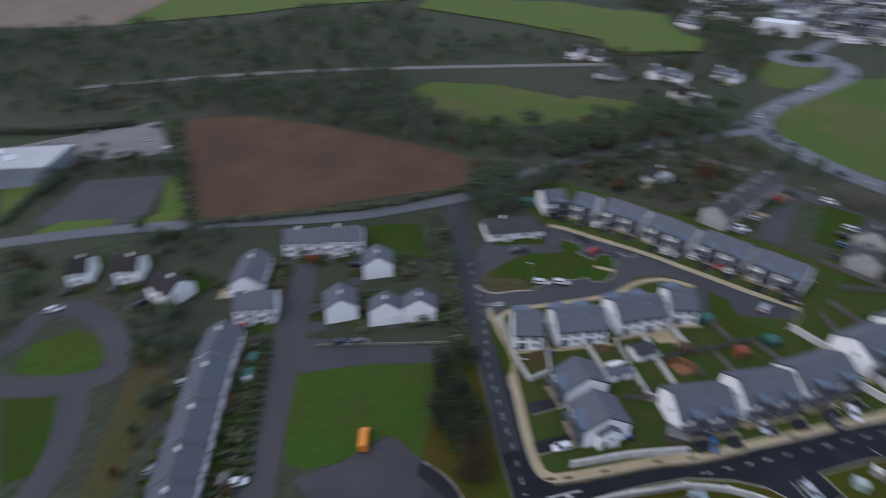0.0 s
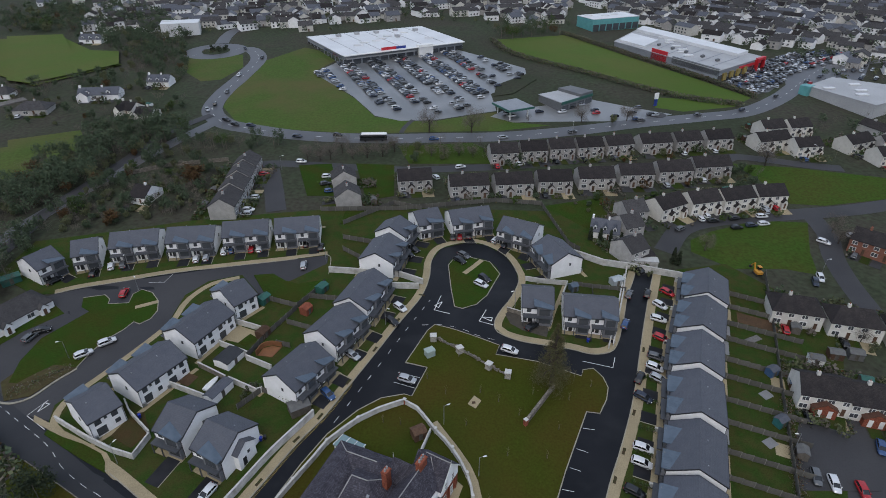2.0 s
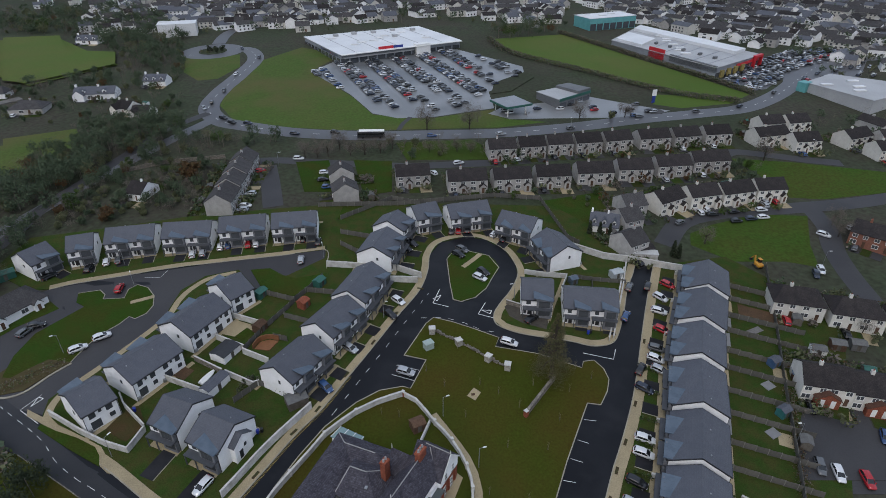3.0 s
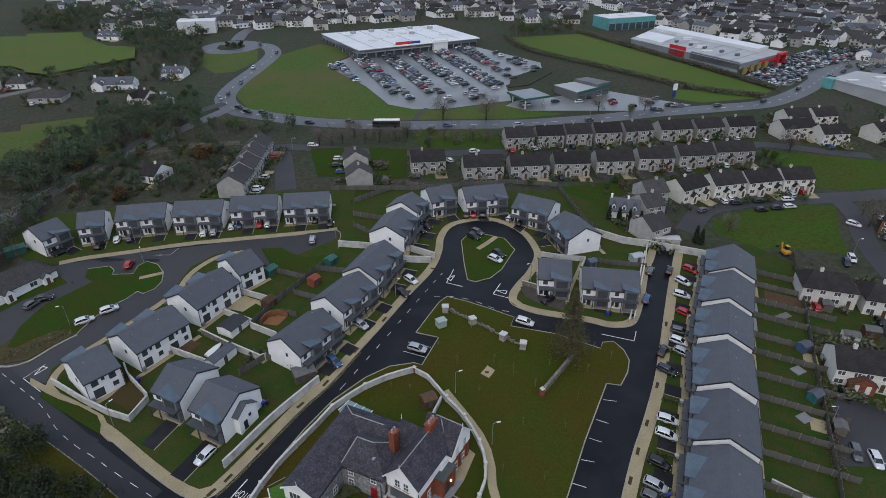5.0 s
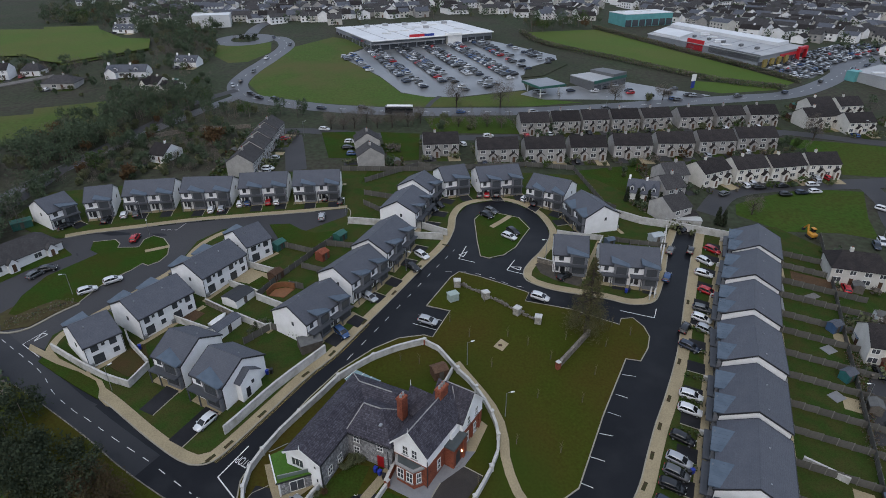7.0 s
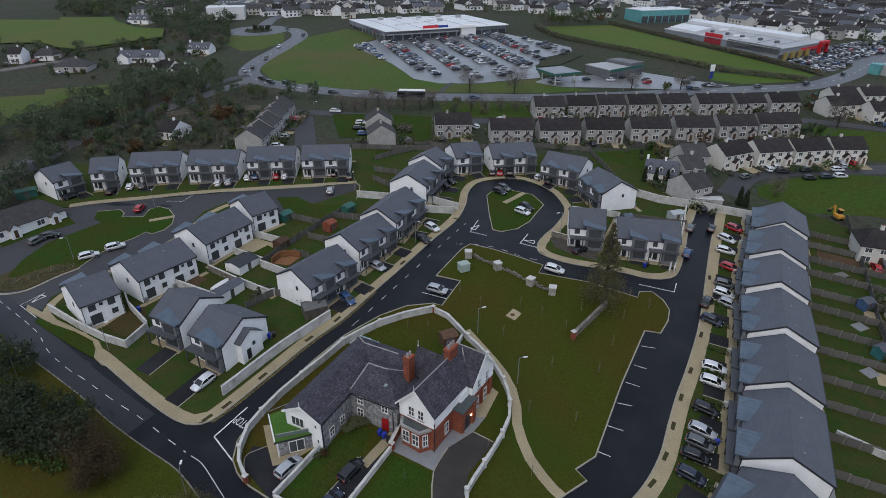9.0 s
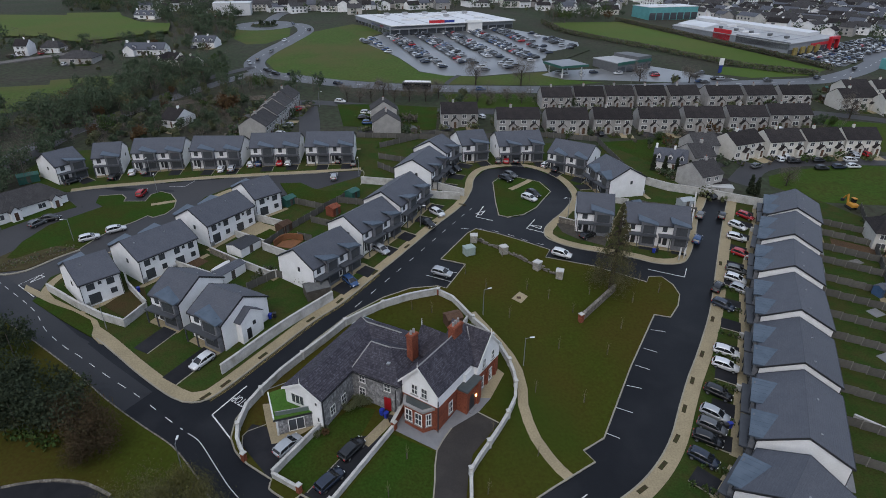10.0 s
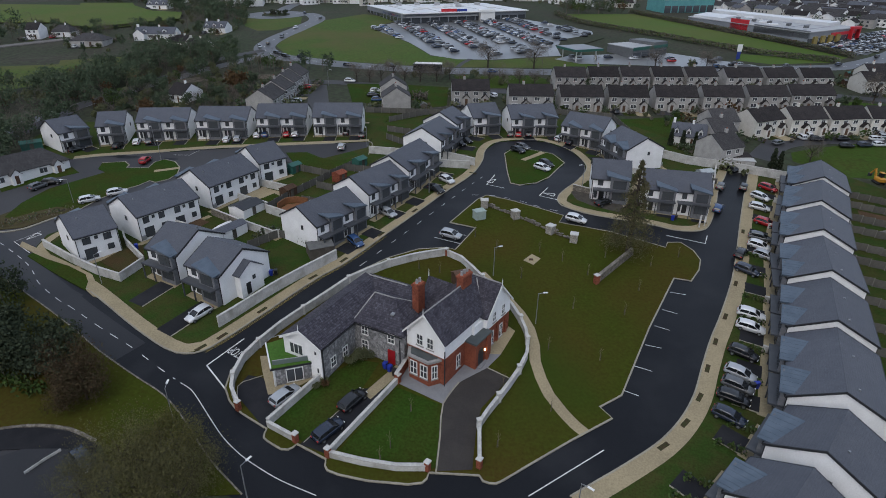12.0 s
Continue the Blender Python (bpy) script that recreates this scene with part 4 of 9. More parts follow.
TEAL_GLASS = glass("lean_to_glass", (0.16, 0.24, 0.24))


def sash(parent, x, y, z, w, h, turn):
    """A white sash window with a meeting rail, glazing bar and stone sill."""
    o = window(parent, x, y, z, w, h, turn, FRAME_W, 1)
    part("meeting_rail", box(-w / 2 + 0.05, w / 2 - 0.05, -0.06, 0.03, h / 2 - 0.05, h / 2 + 0.05), FRAME_W, o)
    part("sill", box(-w / 2 - 0.1, w / 2 + 0.1, -0.16, 0.02, -0.12, -0.005), LEAD, o)
    return o


def old_house():
    e = thing("country_house", "old red brick and grey stone house with white gables", "house", pose(-22.4, 60.6, gz(-15.9, 63.7) - 0.05 + 0.17, 0, 0, -32) @ Matrix.Diagonal((1, 1, 1.12, 1)))
    # the stone wing and middle range stand at their own angle to the brick front
    stone = e.matrix_world.inverted() @ pose(-19.2, 66.1, e.matrix_world.translation.z, 0, 0, -25.3) @ Matrix.Diagonal((1, 1, 1.12, 1)) @ Matrix.Translation((0, -6.4, 0))

    def turned(ob):
        ob.matrix_basis = stone @ ob.matrix_basis
        return ob

    # stone wing with a white gable
    turned(part("wing_wall", gabled_wall(-6.4, 0, -1.1, 16.2, 4.8, 6.35, "y"), RUBBLE, e, "grey rubble stone wing"))
    turned(part("gable_face", prism([(-6.4, -1.2), (0, -1.2), (0, 4.8), (-3.2, 6.35), (-6.4, 4.8)], "y", -1.18, -1.1), RENDER_W, e, "white rendered gable"))
    turned(part("wing_end_wall", box(-6.4, 0, 16.2, 18.5, -1.5, 4.8), RUBBLE, e))
    turned(part("wing_roof", gable_roof(-6.4, 0, -1.2, 18.6, 4.8, 6.4, "y", hip1=3.1), OLD_SLATE, e, "dark purple-grey slates"))
    # middle range
    turned(part("middle_wall", box(-0.5, 8.3, 6.4, 15.0, -1.5, 4.8), RUBBLE, e, "grey rubble stone wall"))
    turned(part("middle_roof", gable_roof(-0.1, 8.3, 6.4, 15.0, 4.8, 6.95, "x", over=0.25, hip0=0.9, hip1=4.2), OLD_SLATE, e))
    turned(part("rear_wall", box(0.0, 6.4, 15.0, 18.4, -1.5, 4.8), RUBBLE, e, "grey rubble stone rear range"))
    turned(part("rear_roof", gable_roof(-3.2, 6.6, 12.4, 18.6, 4.8, 6.4, "x", over=0.2, hip1=3.2), OLD_SLATE, e))
    # brick front with its gable
    part("front_wall", box(8.2, 14.4, 7.9, 19.0, -1.5, 3.55), BRICK, e, "red brick ground storey")
    part("front_gable", prism([(8.15, 3.55), (14.45, 3.55), (14.45, 5.9), (11.3, 8.9), (8.15, 5.9)], "y", 7.85, 19.0), RENDER_W, e, "white rendered upper storey")
    part("front_roof", gable_roof(8.15, 14.45, 7.7, 19.0, 5.9, 8.95, "y"), OLD_SLATE, e)
    # side wing
    part("side_wall", box(11, 15.4, 17.0, 23.7, -1.5, 3.4), BRICK, e, "red brick ground storey")
    part("side_gable", prism([(16.95, 3.4), (23.75, 3.4), (23.75, 5.5), (20.35, 8.85), (16.95, 5.5)], "x", 9, 15.45), RENDER_W, e)
    part("side_roof", gable_roof(9, 15.4, 16.95, 23.75, 5.5, 8.85, "x"), OLD_SLATE, e)
    # bargeboards and finials on the three gables
    for cx, y, hw, ev, rd, put in ((-3.2, -1.55, 3.2, 4.8, 6.4, turned), (11.3, 7.35, 3.15, 5.9, 8.95, lambda ob: ob)):
        for s in (-1, 1):
            k = (rd - ev) / hw
            x1, z1 = cx + s * (hw + 0.35), ev - 0.35 * k
            put(part("bargeboard", prism([(cx, rd - 0.22), (x1, z1 - 0.22), (x1, z1 + 0.1), (cx, rd + 0.1)], "y", y - 0.06, y + 0.05), FRAME_W, e, "white bargeboard"))
        put(part("finial", tube((cx, y, rd - 0.3), (cx, y, rd + 0.95), 0.09, 0.03, 6), FRAME_W, e, "white finial"))
    for s in (-1, 1):
        k = 3.35 / 3.4
        y1, z1 = 20.35 + s * 3.75, 5.5 - 0.35 * k
        part("bargeboard", prism([(20.35, 8.63), (y1, z1 - 0.22), (y1, z1 + 0.1), (20.35, 8.95)], "x", 15.68, 15.8), FRAME_W, e, "white bargeboard")
    part("finial", tube((15.74, 20.35, 8.6), (15.74, 20.35, 9.8), 0.09, 0.03, 6), FRAME_W, e)
    # range behind the chimneys, with its own gable
    part("back_wall", prism([(14.9, -1.5), (18.6, -1.5), (18.6, 5.6), (16.75, 8.2), (14.9, 5.6)], "x", 5.6, 11.0), RENDER_W, e)
    part("back_roof", gable_roof(5.6, 11.3, 14.4, 19.1, 5.6, 8.55, "x", over=0.25), OLD_SLATE, e)
    part("finial", tube((5.4, 16.75, 8.4), (5.4, 16.75, 9.7), 0.09, 0.03, 6), FRAME_W, e)
    # glazed lean-to behind the stone wing
    lean = part("glass_roof", prism([(17.8, 2.6), (21.2, 2.4), (21.2, 2.5), (17.8, 2.7)], "x", -10.6, -4.6), TEAL_GLASS, e, "pale teal glass roof of a lean-to")
    part("lean_to_wall", box(-10.4, -4.8, 18.0, 21.0, -1.2, 2.39), RENDER_W, lean)
    for x in (-10.5, -8.6, -6.7, -4.7):
        part("glazing_bar", prism([(17.8, 2.7), (21.2, 2.5), (21.2, 2.58), (17.8, 2.78)], "x", x - 0.05, x + 0.05), FRAME_W, lean)
    # ridges, hips and valleys in pale tile
    for a, b in (((-3.2, 15.5, 6.58), (3.4, 15.5, 6.58)), ((-3.2, 15.5, 6.58), (-6.6, 18.7, 4.95)), ((0.8, 10.7, 7.12), (4.0, 10.7, 7.12)), ((0.0, 6.5, 4.98), (0.8, 10.7, 7.12)), ((4.0, 10.7, 7.12), (8.4, 14.9, 5.0))):
        turned(part("ridge_tile", tube(a, b, 0.1, 0.1, 5), LEAD, e))
    for a, b in (((11.3, 7.5, 9.13), (11.3, 19.0, 9.13)), ((10.5, 20.35, 9.05), (15.6, 20.35, 9.05)), ((14.5, 17.0, 5.75), (11.6, 20.1, 8.8))):
        part("ridge_tile", tube(a, b, 0.1, 0.1, 5), LEAD, e)
    # chimneys
    for x, y, z0, z1, n in ((6.3, 13.0, 5.4, 9.5, 2), (11.2, 17.3, 6.2, 10.5, 3)):
        c = part("chimney", box(x - 0.55, x + 0.55, y - 0.38 * n, y + 0.38 * n, z0, z1, 0.02), BRICK, e, "red brick chimney stack")
        part("chimney_cap", box(x - 0.66, x + 0.66, y - 0.38 * n - 0.11, y + 0.38 * n + 0.11, z1 - 0.35, z1 - 0.1, 0.03), BRICK, c)
        for i in range(n):
            o = (i - (n - 1) / 2) * 0.68
            part("chimney_pot", tube((x, y + o, z1), (x, y + o, z1 + 0.55), 0.22, 0.18, 8), LEAD, c, "pale clay chimney pot")
    # bay of the brick front
    bay = part("bay_window", prism([(8.6, 7.9), (9.5, 6.5), (12.8, 6.5), (13.7, 7.9)], "z", -1.0, 3.0), BRICK, e, "canted red brick bay")
    part("bay_roof", prism([(8.35, 7.9), (9.38, 6.28), (12.92, 6.28), (13.95, 7.9)], "z", 3.0, 3.3), LEAD, bay, "pale stone and lead bay roof")
    part("bay_top", prism([(8.9, 7.9), (9.7, 6.65), (12.6, 6.65), (13.4, 7.9)], "z", 3.3, 3.42), LEADED, bay)
    part("string_course", box(8.1, 14.5, 7.82, 19.05, 3.47, 3.57), BRICK, e)
    for x in (10.3, 12.0):
        sash(e, x, 6.48, 0.6, 1.25, 1.95, 0)
    sash(e, 9.03, 7.18, 0.6, 0.85, 1.95, -57)
    sash(e, 13.27, 7.18, 0.6, 0.85, 1.95, 57)
    for x in (10.4, 12.1):
        sash(e, x, 7.83, 4.15, 1.1, 1.6, 0)
    sash(e, 14.42, 11.2, 0.6, 1.0, 1.9, 90)
    # porch
    porch = part("porch", box(14.3, 16.2, 12.9, 17.1, -1.3, 3.5), BRICK, e, "red brick entrance porch")
    part("porch_roof", box(14.2, 16.35, 12.75, 17.1, 3.5, 3.75), LEADED, porch, "flat lead porch roof with brick rim")
    part("porch_arch", prism([(13.6, 0), (15.0, 0), (15.0, 1.9), (14.8, 2.3), (14.3, 2.5), (13.8, 2.3), (13.6, 1.9)], "x", 16.2, 16.22), DARK, porch, "dark arched entrance")
    part("pier", box(16.2, 16.5, 15.6, 16.2, -1.3, 3.6), BRICK, porch)
    part("upper_link", box(13.2, 14.9, 14.5, 17.4, 3.4, 5.0), RENDER_W, e)
    for i in range(3):
        part("step", box(16.2, 16.7 + 0.35 * (2 - i), 13.4, 15.2, -1.0 + 0.0, 0.05 + i * 0.17 - 0.35), SLAB, porch)
    part("lantern", box(16.22, 16.36, 15.25, 15.4, 1.6, 1.85), glowing("porch_lamp", (1.0, 0.72, 0.35), 12.0), porch, "lit porch lantern")
    for y in (18.6, 21.2):
        sash(e, 15.42, y, 0.5, 0.95, 2.0, 90)
        sash(e, 15.47, y + 0.4, 3.9, 0.9, 1.5, 90)
    for y in (17.4, 20.1, 22.6):
        part("brick_pier", box(15.4, 15.62, y - 0.25, y + 0.25, -1.2, 3.3), BRICK, e)
    # openings of the stone parts
    for y in (1.2, 3.9):
        turned(sash(e, 0.02, y, 0.7, 1.15, 1.5, 90))
    for x, z in ((1.7, 0.9), (1.8, 3.1), (6.2, 3.1)):
        turned(sash(e, x, 6.38, z, 1.15, 1.4, 0))
    turned(part("door", box(5.6, 6.8, 6.3, 6.42, -0.2, 2.1), RED_DOOR, e, "dark red front door"))
    turned(window(e, -4.2, -1.2, 2.6, 2.3, 1.6, 0, FRAME_W, 2))
    turned(window(e, -0.9, -1.2, 3.4, 0.55, 0.7, 0, FRAME_W, 0))
    turned(window(e, -0.7, -1.2, 0.8, 0.5, 0.9, 0, FRAME_W, 0))
    turned(part("rooflight", box(5.0, 5.5, 8.2, 8.8, 6.0, 6.2), METAL, e))
    turned(part("downpipe", box(0.06, 0.18, -1.06, -0.94, -1.0, 4.7), DARK, e, "black downpipe"))
    for x, y in ((8.1, 6.3), (14.5, 7.8), (14.55, 16.8)):
        part("downpipe", box(x - 0.06, x + 0.06, y - 0.06, y + 0.06, -1.0, 4.7), DARK, e, "black downpipe")
    turned(part("gutter", box(0.28, 0.42, -1.2, 6.3, 4.5, 4.62), DARK, e))
    turned(part("gutter", box(0.3, 8.2, 6.0, 6.12, 4.5, 4.62), DARK, e))
    # garden room with a green roof, wrapped round the gable's corner
    plan = [(-5.2, -4.8), (-1.9, -1.2), (-6.42, -1.2), (-6.42, 2.4), (-8.2, 1.5), (-9.7, -1.2)]
    room = turned(part("garden_room", prism(plan, "z", -1.4, 1.95), RUBBLE, e, "low garden room of grey stone"))
    grown = [(-5.5, -5.15), (-1.7, -1.25), (-6.43, -1.22), (-6.43, 2.6), (-8.4, 1.7), (-10.1, -1.15)]
    part("fascia", prism(grown, "z", 1.95, 2.2), DARK, room)
    part("green_roof", prism([(x * 0.975 - 0.12, y * 0.975 - 0.03) for x, y in grown], "z", 2.2, 2.3), SEDUM, room, "bright green planted flat roof")
    part("upstand", prism([(-5.55, -5.1), (-10.15, -1.15), (-10.05, -1.0), (-5.4, -4.95)], "z", 2.2, 2.42), FRAME_W, room, "white roof upstand")
    rail = part("glass_rail", prism([(-5.75, -4.4), (-2.3, -1.25), (-2.33, -1.22), (-5.78, -4.37)], "z", 2.3, 2.95), glass("balustrade_glass", (0.12, 0.15, 0.14)), room, "low glass balustrade")
    part("handrail", tube((-5.77, -4.39, 2.97), (-2.3, -1.24, 2.97), 0.05, 0.05, 6), METAL, rail)
    part("handrail", tube((-8.4, 1.7, 2.9), (-10.0, -1.1, 2.9), 0.05, 0.05, 6), METAL, rail)
    part("corner_post", box(-5.3, -5.1, -4.95, -4.75, -1.2, 1.95), FRAME_W, room, "white corner post")
    window(room, -3.4, -2.86, -0.2, 2.3, 2.0, 47.5, FRAME_W, 1)
    return e


old_house()

# garden of the old house
HX = pose(-22.4, 60.6, 0, 0, 0, -32)


def local_patch(m, pts, lift, mat, label, name="driveway", category="driveway"):
    return patch(name, [tuple((m @ Vector((x, y, 0)))[:2]) for x, y in pts], lift, mat, label, category, cell=6, skirt=0.12)


patch("paving", [(-12.5, 59.8), (-6.0, 56.4), (-4.0, 60.4), (-0.1, 63.5), (1.9, 66.4), (-1.9, 68.3), (-5.2, 64.8), (-8.2, 62.2), (-11.9, 63.2)], 0.2, SLAB, "grey slab paving round the brick front", "paving", cell=6, skirt=0.12)
patch("paving", [(1.9, 66.4), (4.3, 71.8), (3.0, 73.1), (-1.5, 67.1), (-1.1, 66.4)], 0.203, CONCRETE, "buff slab path beside the brick wing", "paving", cell=6, skirt=0.12)
patch("driveway", [(-6.0, 56.4), (-4.0, 60.4), (-0.1, 63.5), (2.9, 61.7), (1.0, 58.9), (-1.0, 56.0), (-1.7, 51.9), (-2.1, 46.6), (-6.3, 46.1), (-6.0, 51.6)], 0.195, material("drive_tarmac", (0.04, 0.036, 0.034), (0.05, 0.045, 0.041), 0.85, 0.4, 6, 0.3, 0.2), "dark tarmac drive to the brick porch", "driveway", cell=6, skirt=0.12)
ribbon("kerb", [(-0.1, 63.5), (2.9, 61.7)], 0.2, 0.23, KERB, "pale kerb at the head of the tarmac drive", category="kerb", raw=True)
ribbon("kerb", [(-4.0, 60.4), (-6.0, 56.4), (-6.1, 51.4), (-6.3, 46.0)], 0.2, 0.23, KERB, "pale edging of the tarmac drive", category="kerb")
patch("paving", [(-32.7, 63.8), (-31.3, 60.6), (-29.3, 56.6), (-27.6, 57.1), (-25.4, 58.6), (-23.9, 60.0), (-24.2, 61.4), (-28.6, 59.6), (-30.9, 63.1), (-31.6, 64.0)], 0.2, CONCRETE, "buff paving strip round the garden room", "paving", cell=6, skirt=0.12)
patch("driveway", [(-23.0, 48.9), (-19.4, 47.7), (-13.3, 58.3), (-15.0, 58.7), (-16.8, 58.4)], 0.195, DRIVE, "dark asphalt drive beside the lawn", "driveway", cell=6, skirt=0.12)
ribbon("edging", [(-22.6, 49.2), (-16.8, 58.5)], 0.12, 0.21, KERB, "thin pale edging between lawn and drive", category="edging", raw=True)
patch("driveway", [(-33.4, 56.3), (-28.0, 51.0), (-27.4, 52.2), (-25.4, 57.8), (-28.6, 57.1), (-30.9, 59.6), (-33.1, 60.0), (-33.7, 58.1)], 0.195, DRIVE, "dark asphalt drive to the garden room", "driveway", cell=6, skirt=0.12)
ribbon("edging", [(-31.1, 60.0), (-33.4, 58.7), (-33.8, 57.9), (-33.6, 57.0), (-32.9, 55.2)], 0.14, 0.21, KERB, "thin pale kerb round the garden room's drive", category="edging")
ribbon("path", [(-16.2, 57.0), (-12.2, 63.0)], 1.5, 0.21, CONCRETE, "buff gravel path to the red door", category="path")


for pts, lab in (([(-27.2, 52.0), (-22.6, 60.1), (-18.7, 63.9), (-15.4, 63.5), (-16.9, 58.8), (-22.6, 49.2), (-24.2, 50.5)], "green lawn before the stone wing"), ([(-18.6, 47.4), (-12.4, 59.0), (-5.7, 56.0), (-6.2, 52.0), (-6.2, 46.5), (-9.8, 46.3), (-14.4, 46.4)], "green front lawn inside the low wall")):
    patch("lawn", pts, 0.182, GRASS, lab, "lawn", cell=6, skirt=0.05)


def piers(points, h, size, cap, label="red brick gate pier with a stone cap"):
    for x, y in points:
        p = thing("gate_pier", label, "pier", pose(x, y, gz(x, y), 0, 0, -30))
        part("shaft", box(-size, size, -size, size, -0.3, h, 0.02), BRICK, p)
        part("cap", box(-size - 0.08, size + 0.08, -size - 0.08, size + 0.08, h, h + 0.16, 0.04), cap, p)


WALL_L = [(-7.2, 92.3), (-12.9, 90.2), (-17.2, 87.8), (-20.1, 85.4), (-23.3, 82.4), (-25.7, 78.5), (-28.9, 73.8), (-31.4, 69.9), (-33.4, 65.8), (-34.6, 62.6), (-34.7, 58.9), (-34.0, 56.4), (-32.3, 53.9)]
WALL_R = [(-7.2, 92.3), (-4.4, 90.3), (-0.6, 84.3), (1.2, 82.0), (2.7, 79.6), (4.1, 76.9), (5.2, 73.8), (5.8, 71.2), (5.9, 68.9), (5.6, 65.9), (4.3, 62.7), (2.8, 59.9), (1.3, 57.3), (-0.1, 55.0), (-1.3, 52.7), (-1.3, 47.0)]
COPE = material("wall_coping", (0.5, 0.49, 0.46), (0.38, 0.37, 0.35), 0.9, 0.8, 5, 0.2, 0.2)
wall_along("garden_wall", WALL_L, 1.5, 0.35, WALL_W, "curving white rendered garden wall with pale coping", COPE)
wall_along("garden_wall", WALL_R, 1.25, 0.35, WALL_W, "long curving white rendered garden wall", COPE)
wall_along("garden_wall", [(-19.2, 47.4), (-15.0, 46.5), (-10.9, 46.0), (-7.3, 46.2)], 1.0, 0.35, WALL_W, "low curved white wall along the road", COPE)
wall_along("garden_wall", [(-19.2, 47.4), (-12.3, 59.9)], 1.1, 0.3, WALL_W, "white rendered wall beside the drive", COPE)
wall_along("garden_wall", [(-27.7, 51.4), (-22.6, 60.2)], 1.3, 0.3, WALL_W, "white rendered wall between lawn and garden room", COPE)
wall_along("garden_wall", [(-12.6, 59.6), (-11.4, 63.2)], 1.7, 0.4, BRICK, "short red brick wall beside the front lawn", COPE, raw=True)
wall_along("garden_wall", [(-27.7, 51.4), (-23.6, 49.3)], 1.0, 0.3, WALL_W, "short white wall by the drive", COPE)
piers([[(-19.2, 47.4), (-15.0, 46.5), (-10.9, 46.0), (-7.3, 46.2)][0], [(-19.2, 47.4), (-15.0, 46.5), (-10.9, 46.0), (-7.3, 46.2)][-1], WALL_R[-1], WALL_L[-1], [(-27.7, 51.4), (-23.6, 49.3)][-1], [(-19.2, 47.4), (-12.3, 59.9)][1], WALL_L[0]], 1.45, 0.3, COPE)
for x, y in WALL_R[2:15:2] + WALL_L[2:11:2]:
    p = thing("wall_pier", "white rendered pier of the curving wall", "pier", pose(x, y, gz(x, y), 0, 0, 20))
    part("shaft", box(-0.27, 0.27, -0.27, 0.27, -0.2, 1.65, 0.02), WALL_W, p)
    part("cap", box(-0.33, 0.33, -0.33, 0.33, 1.65, 1.75, 0.02), COPE, p)


def shed(x, y, turn, w, d, h, mat, roof, label, name="garden_shed"):
    s = thing(name, label, "shed", pose(x, y, gz(x, y) + 0.17, 0, 0, turn))
    part("body", prism([(-d / 2, -0.2), (d / 2, -0.2), (d / 2, h), (0, h + 0.5), (-d / 2, h)], "x", -w / 2, w / 2), mat, s)
    part("roof", roof_bm(w, d, h + 0.02, 0.5, 0.18, 0.07), roof, s)
    part("door", box(-0.45, 0.45, -d / 2 - 0.04, -d / 2, 0, 1.85), TIMBER, s)
    return s


BROWN_WOOD = material("brown_boards", (0.1, 0.06, 0.04), (0.075, 0.045, 0.03), 0.85, 1.0, 7, 0.3, 0.2, vary=0.2)
GREEN_METAL = material("green_sheet", (0.02, 0.09, 0.07), (0.025, 0.1, 0.08), 0.6, 1.0, 7, 0.2)
FELT = material("roof_felt", (0.1, 0.1, 0.1), (0.13, 0.13, 0.125), 0.9, 1.0, 7, 0.3)
wall_along("garden_wall", [(-1.6, 84.6), (-4.2, 78.4)], 1.2, 0.25, WALL_W, "white rendered wall beside the garden shed", COPE, raw=True)
PALE_SHED = material("pale_sheet", (0.36, 0.39, 0.4), (0.3, 0.33, 0.34), 0.6, 1.0, 7, 0.15)
shed(-4.2, 83.6, 25, 2.8, 2.4, 1.9, BROWN_WOOD, BROWN_WOOD, "brown wooden shed by the garden wall")

# ---- boundary walls of the new estate ----
wall_along("boundary_wall", [(-82.6, 91.3), (-73.8, 85.9), (-67.1, 82.4), (-62.1, 80.6), (-60.6, 85.8)], 1.7, 0.3, WALL_W, "white rendered boundary wall round a back garden", COPE, raw=True)
wall_along("boundary_wall", [(-41.0, 69.8), (-39.2, 72.6), (-34.3, 80.5), (-27.0, 90.0)], 2.0, 0.3, WALL_W, "tall white rendered wall along the footpath", COPE)
wall_along("boundary_wall", [(-14.4, 134.4), (-3.2, 133.2)], 2.0, 0.3, WALL_W, "white rendered wall between two houses", COPE, raw=True)
wall_along("boundary_wall", [(44.8, 150.1), (52.9, 144.8), (60.2, 143.1), (76.7, 138.3)], 2.2, 0.35, WALL_W, "long pale wall closing the end of the street", COPE, raw=True)
wall_along("boundary_wall", [(57.6, 138.9), (44.1, 108.7)], 1.2, 0.25, WALL_W, "pale wall beside the footpath", COPE, raw=True)
wall_along("boundary_wall", [(-29.6, 143.0), (-8.8, 139.4), (-2.1, 135.3)], 2.0, 0.3, WALL_W, "white rendered wall at the foot of the gardens", COPE, raw=True)
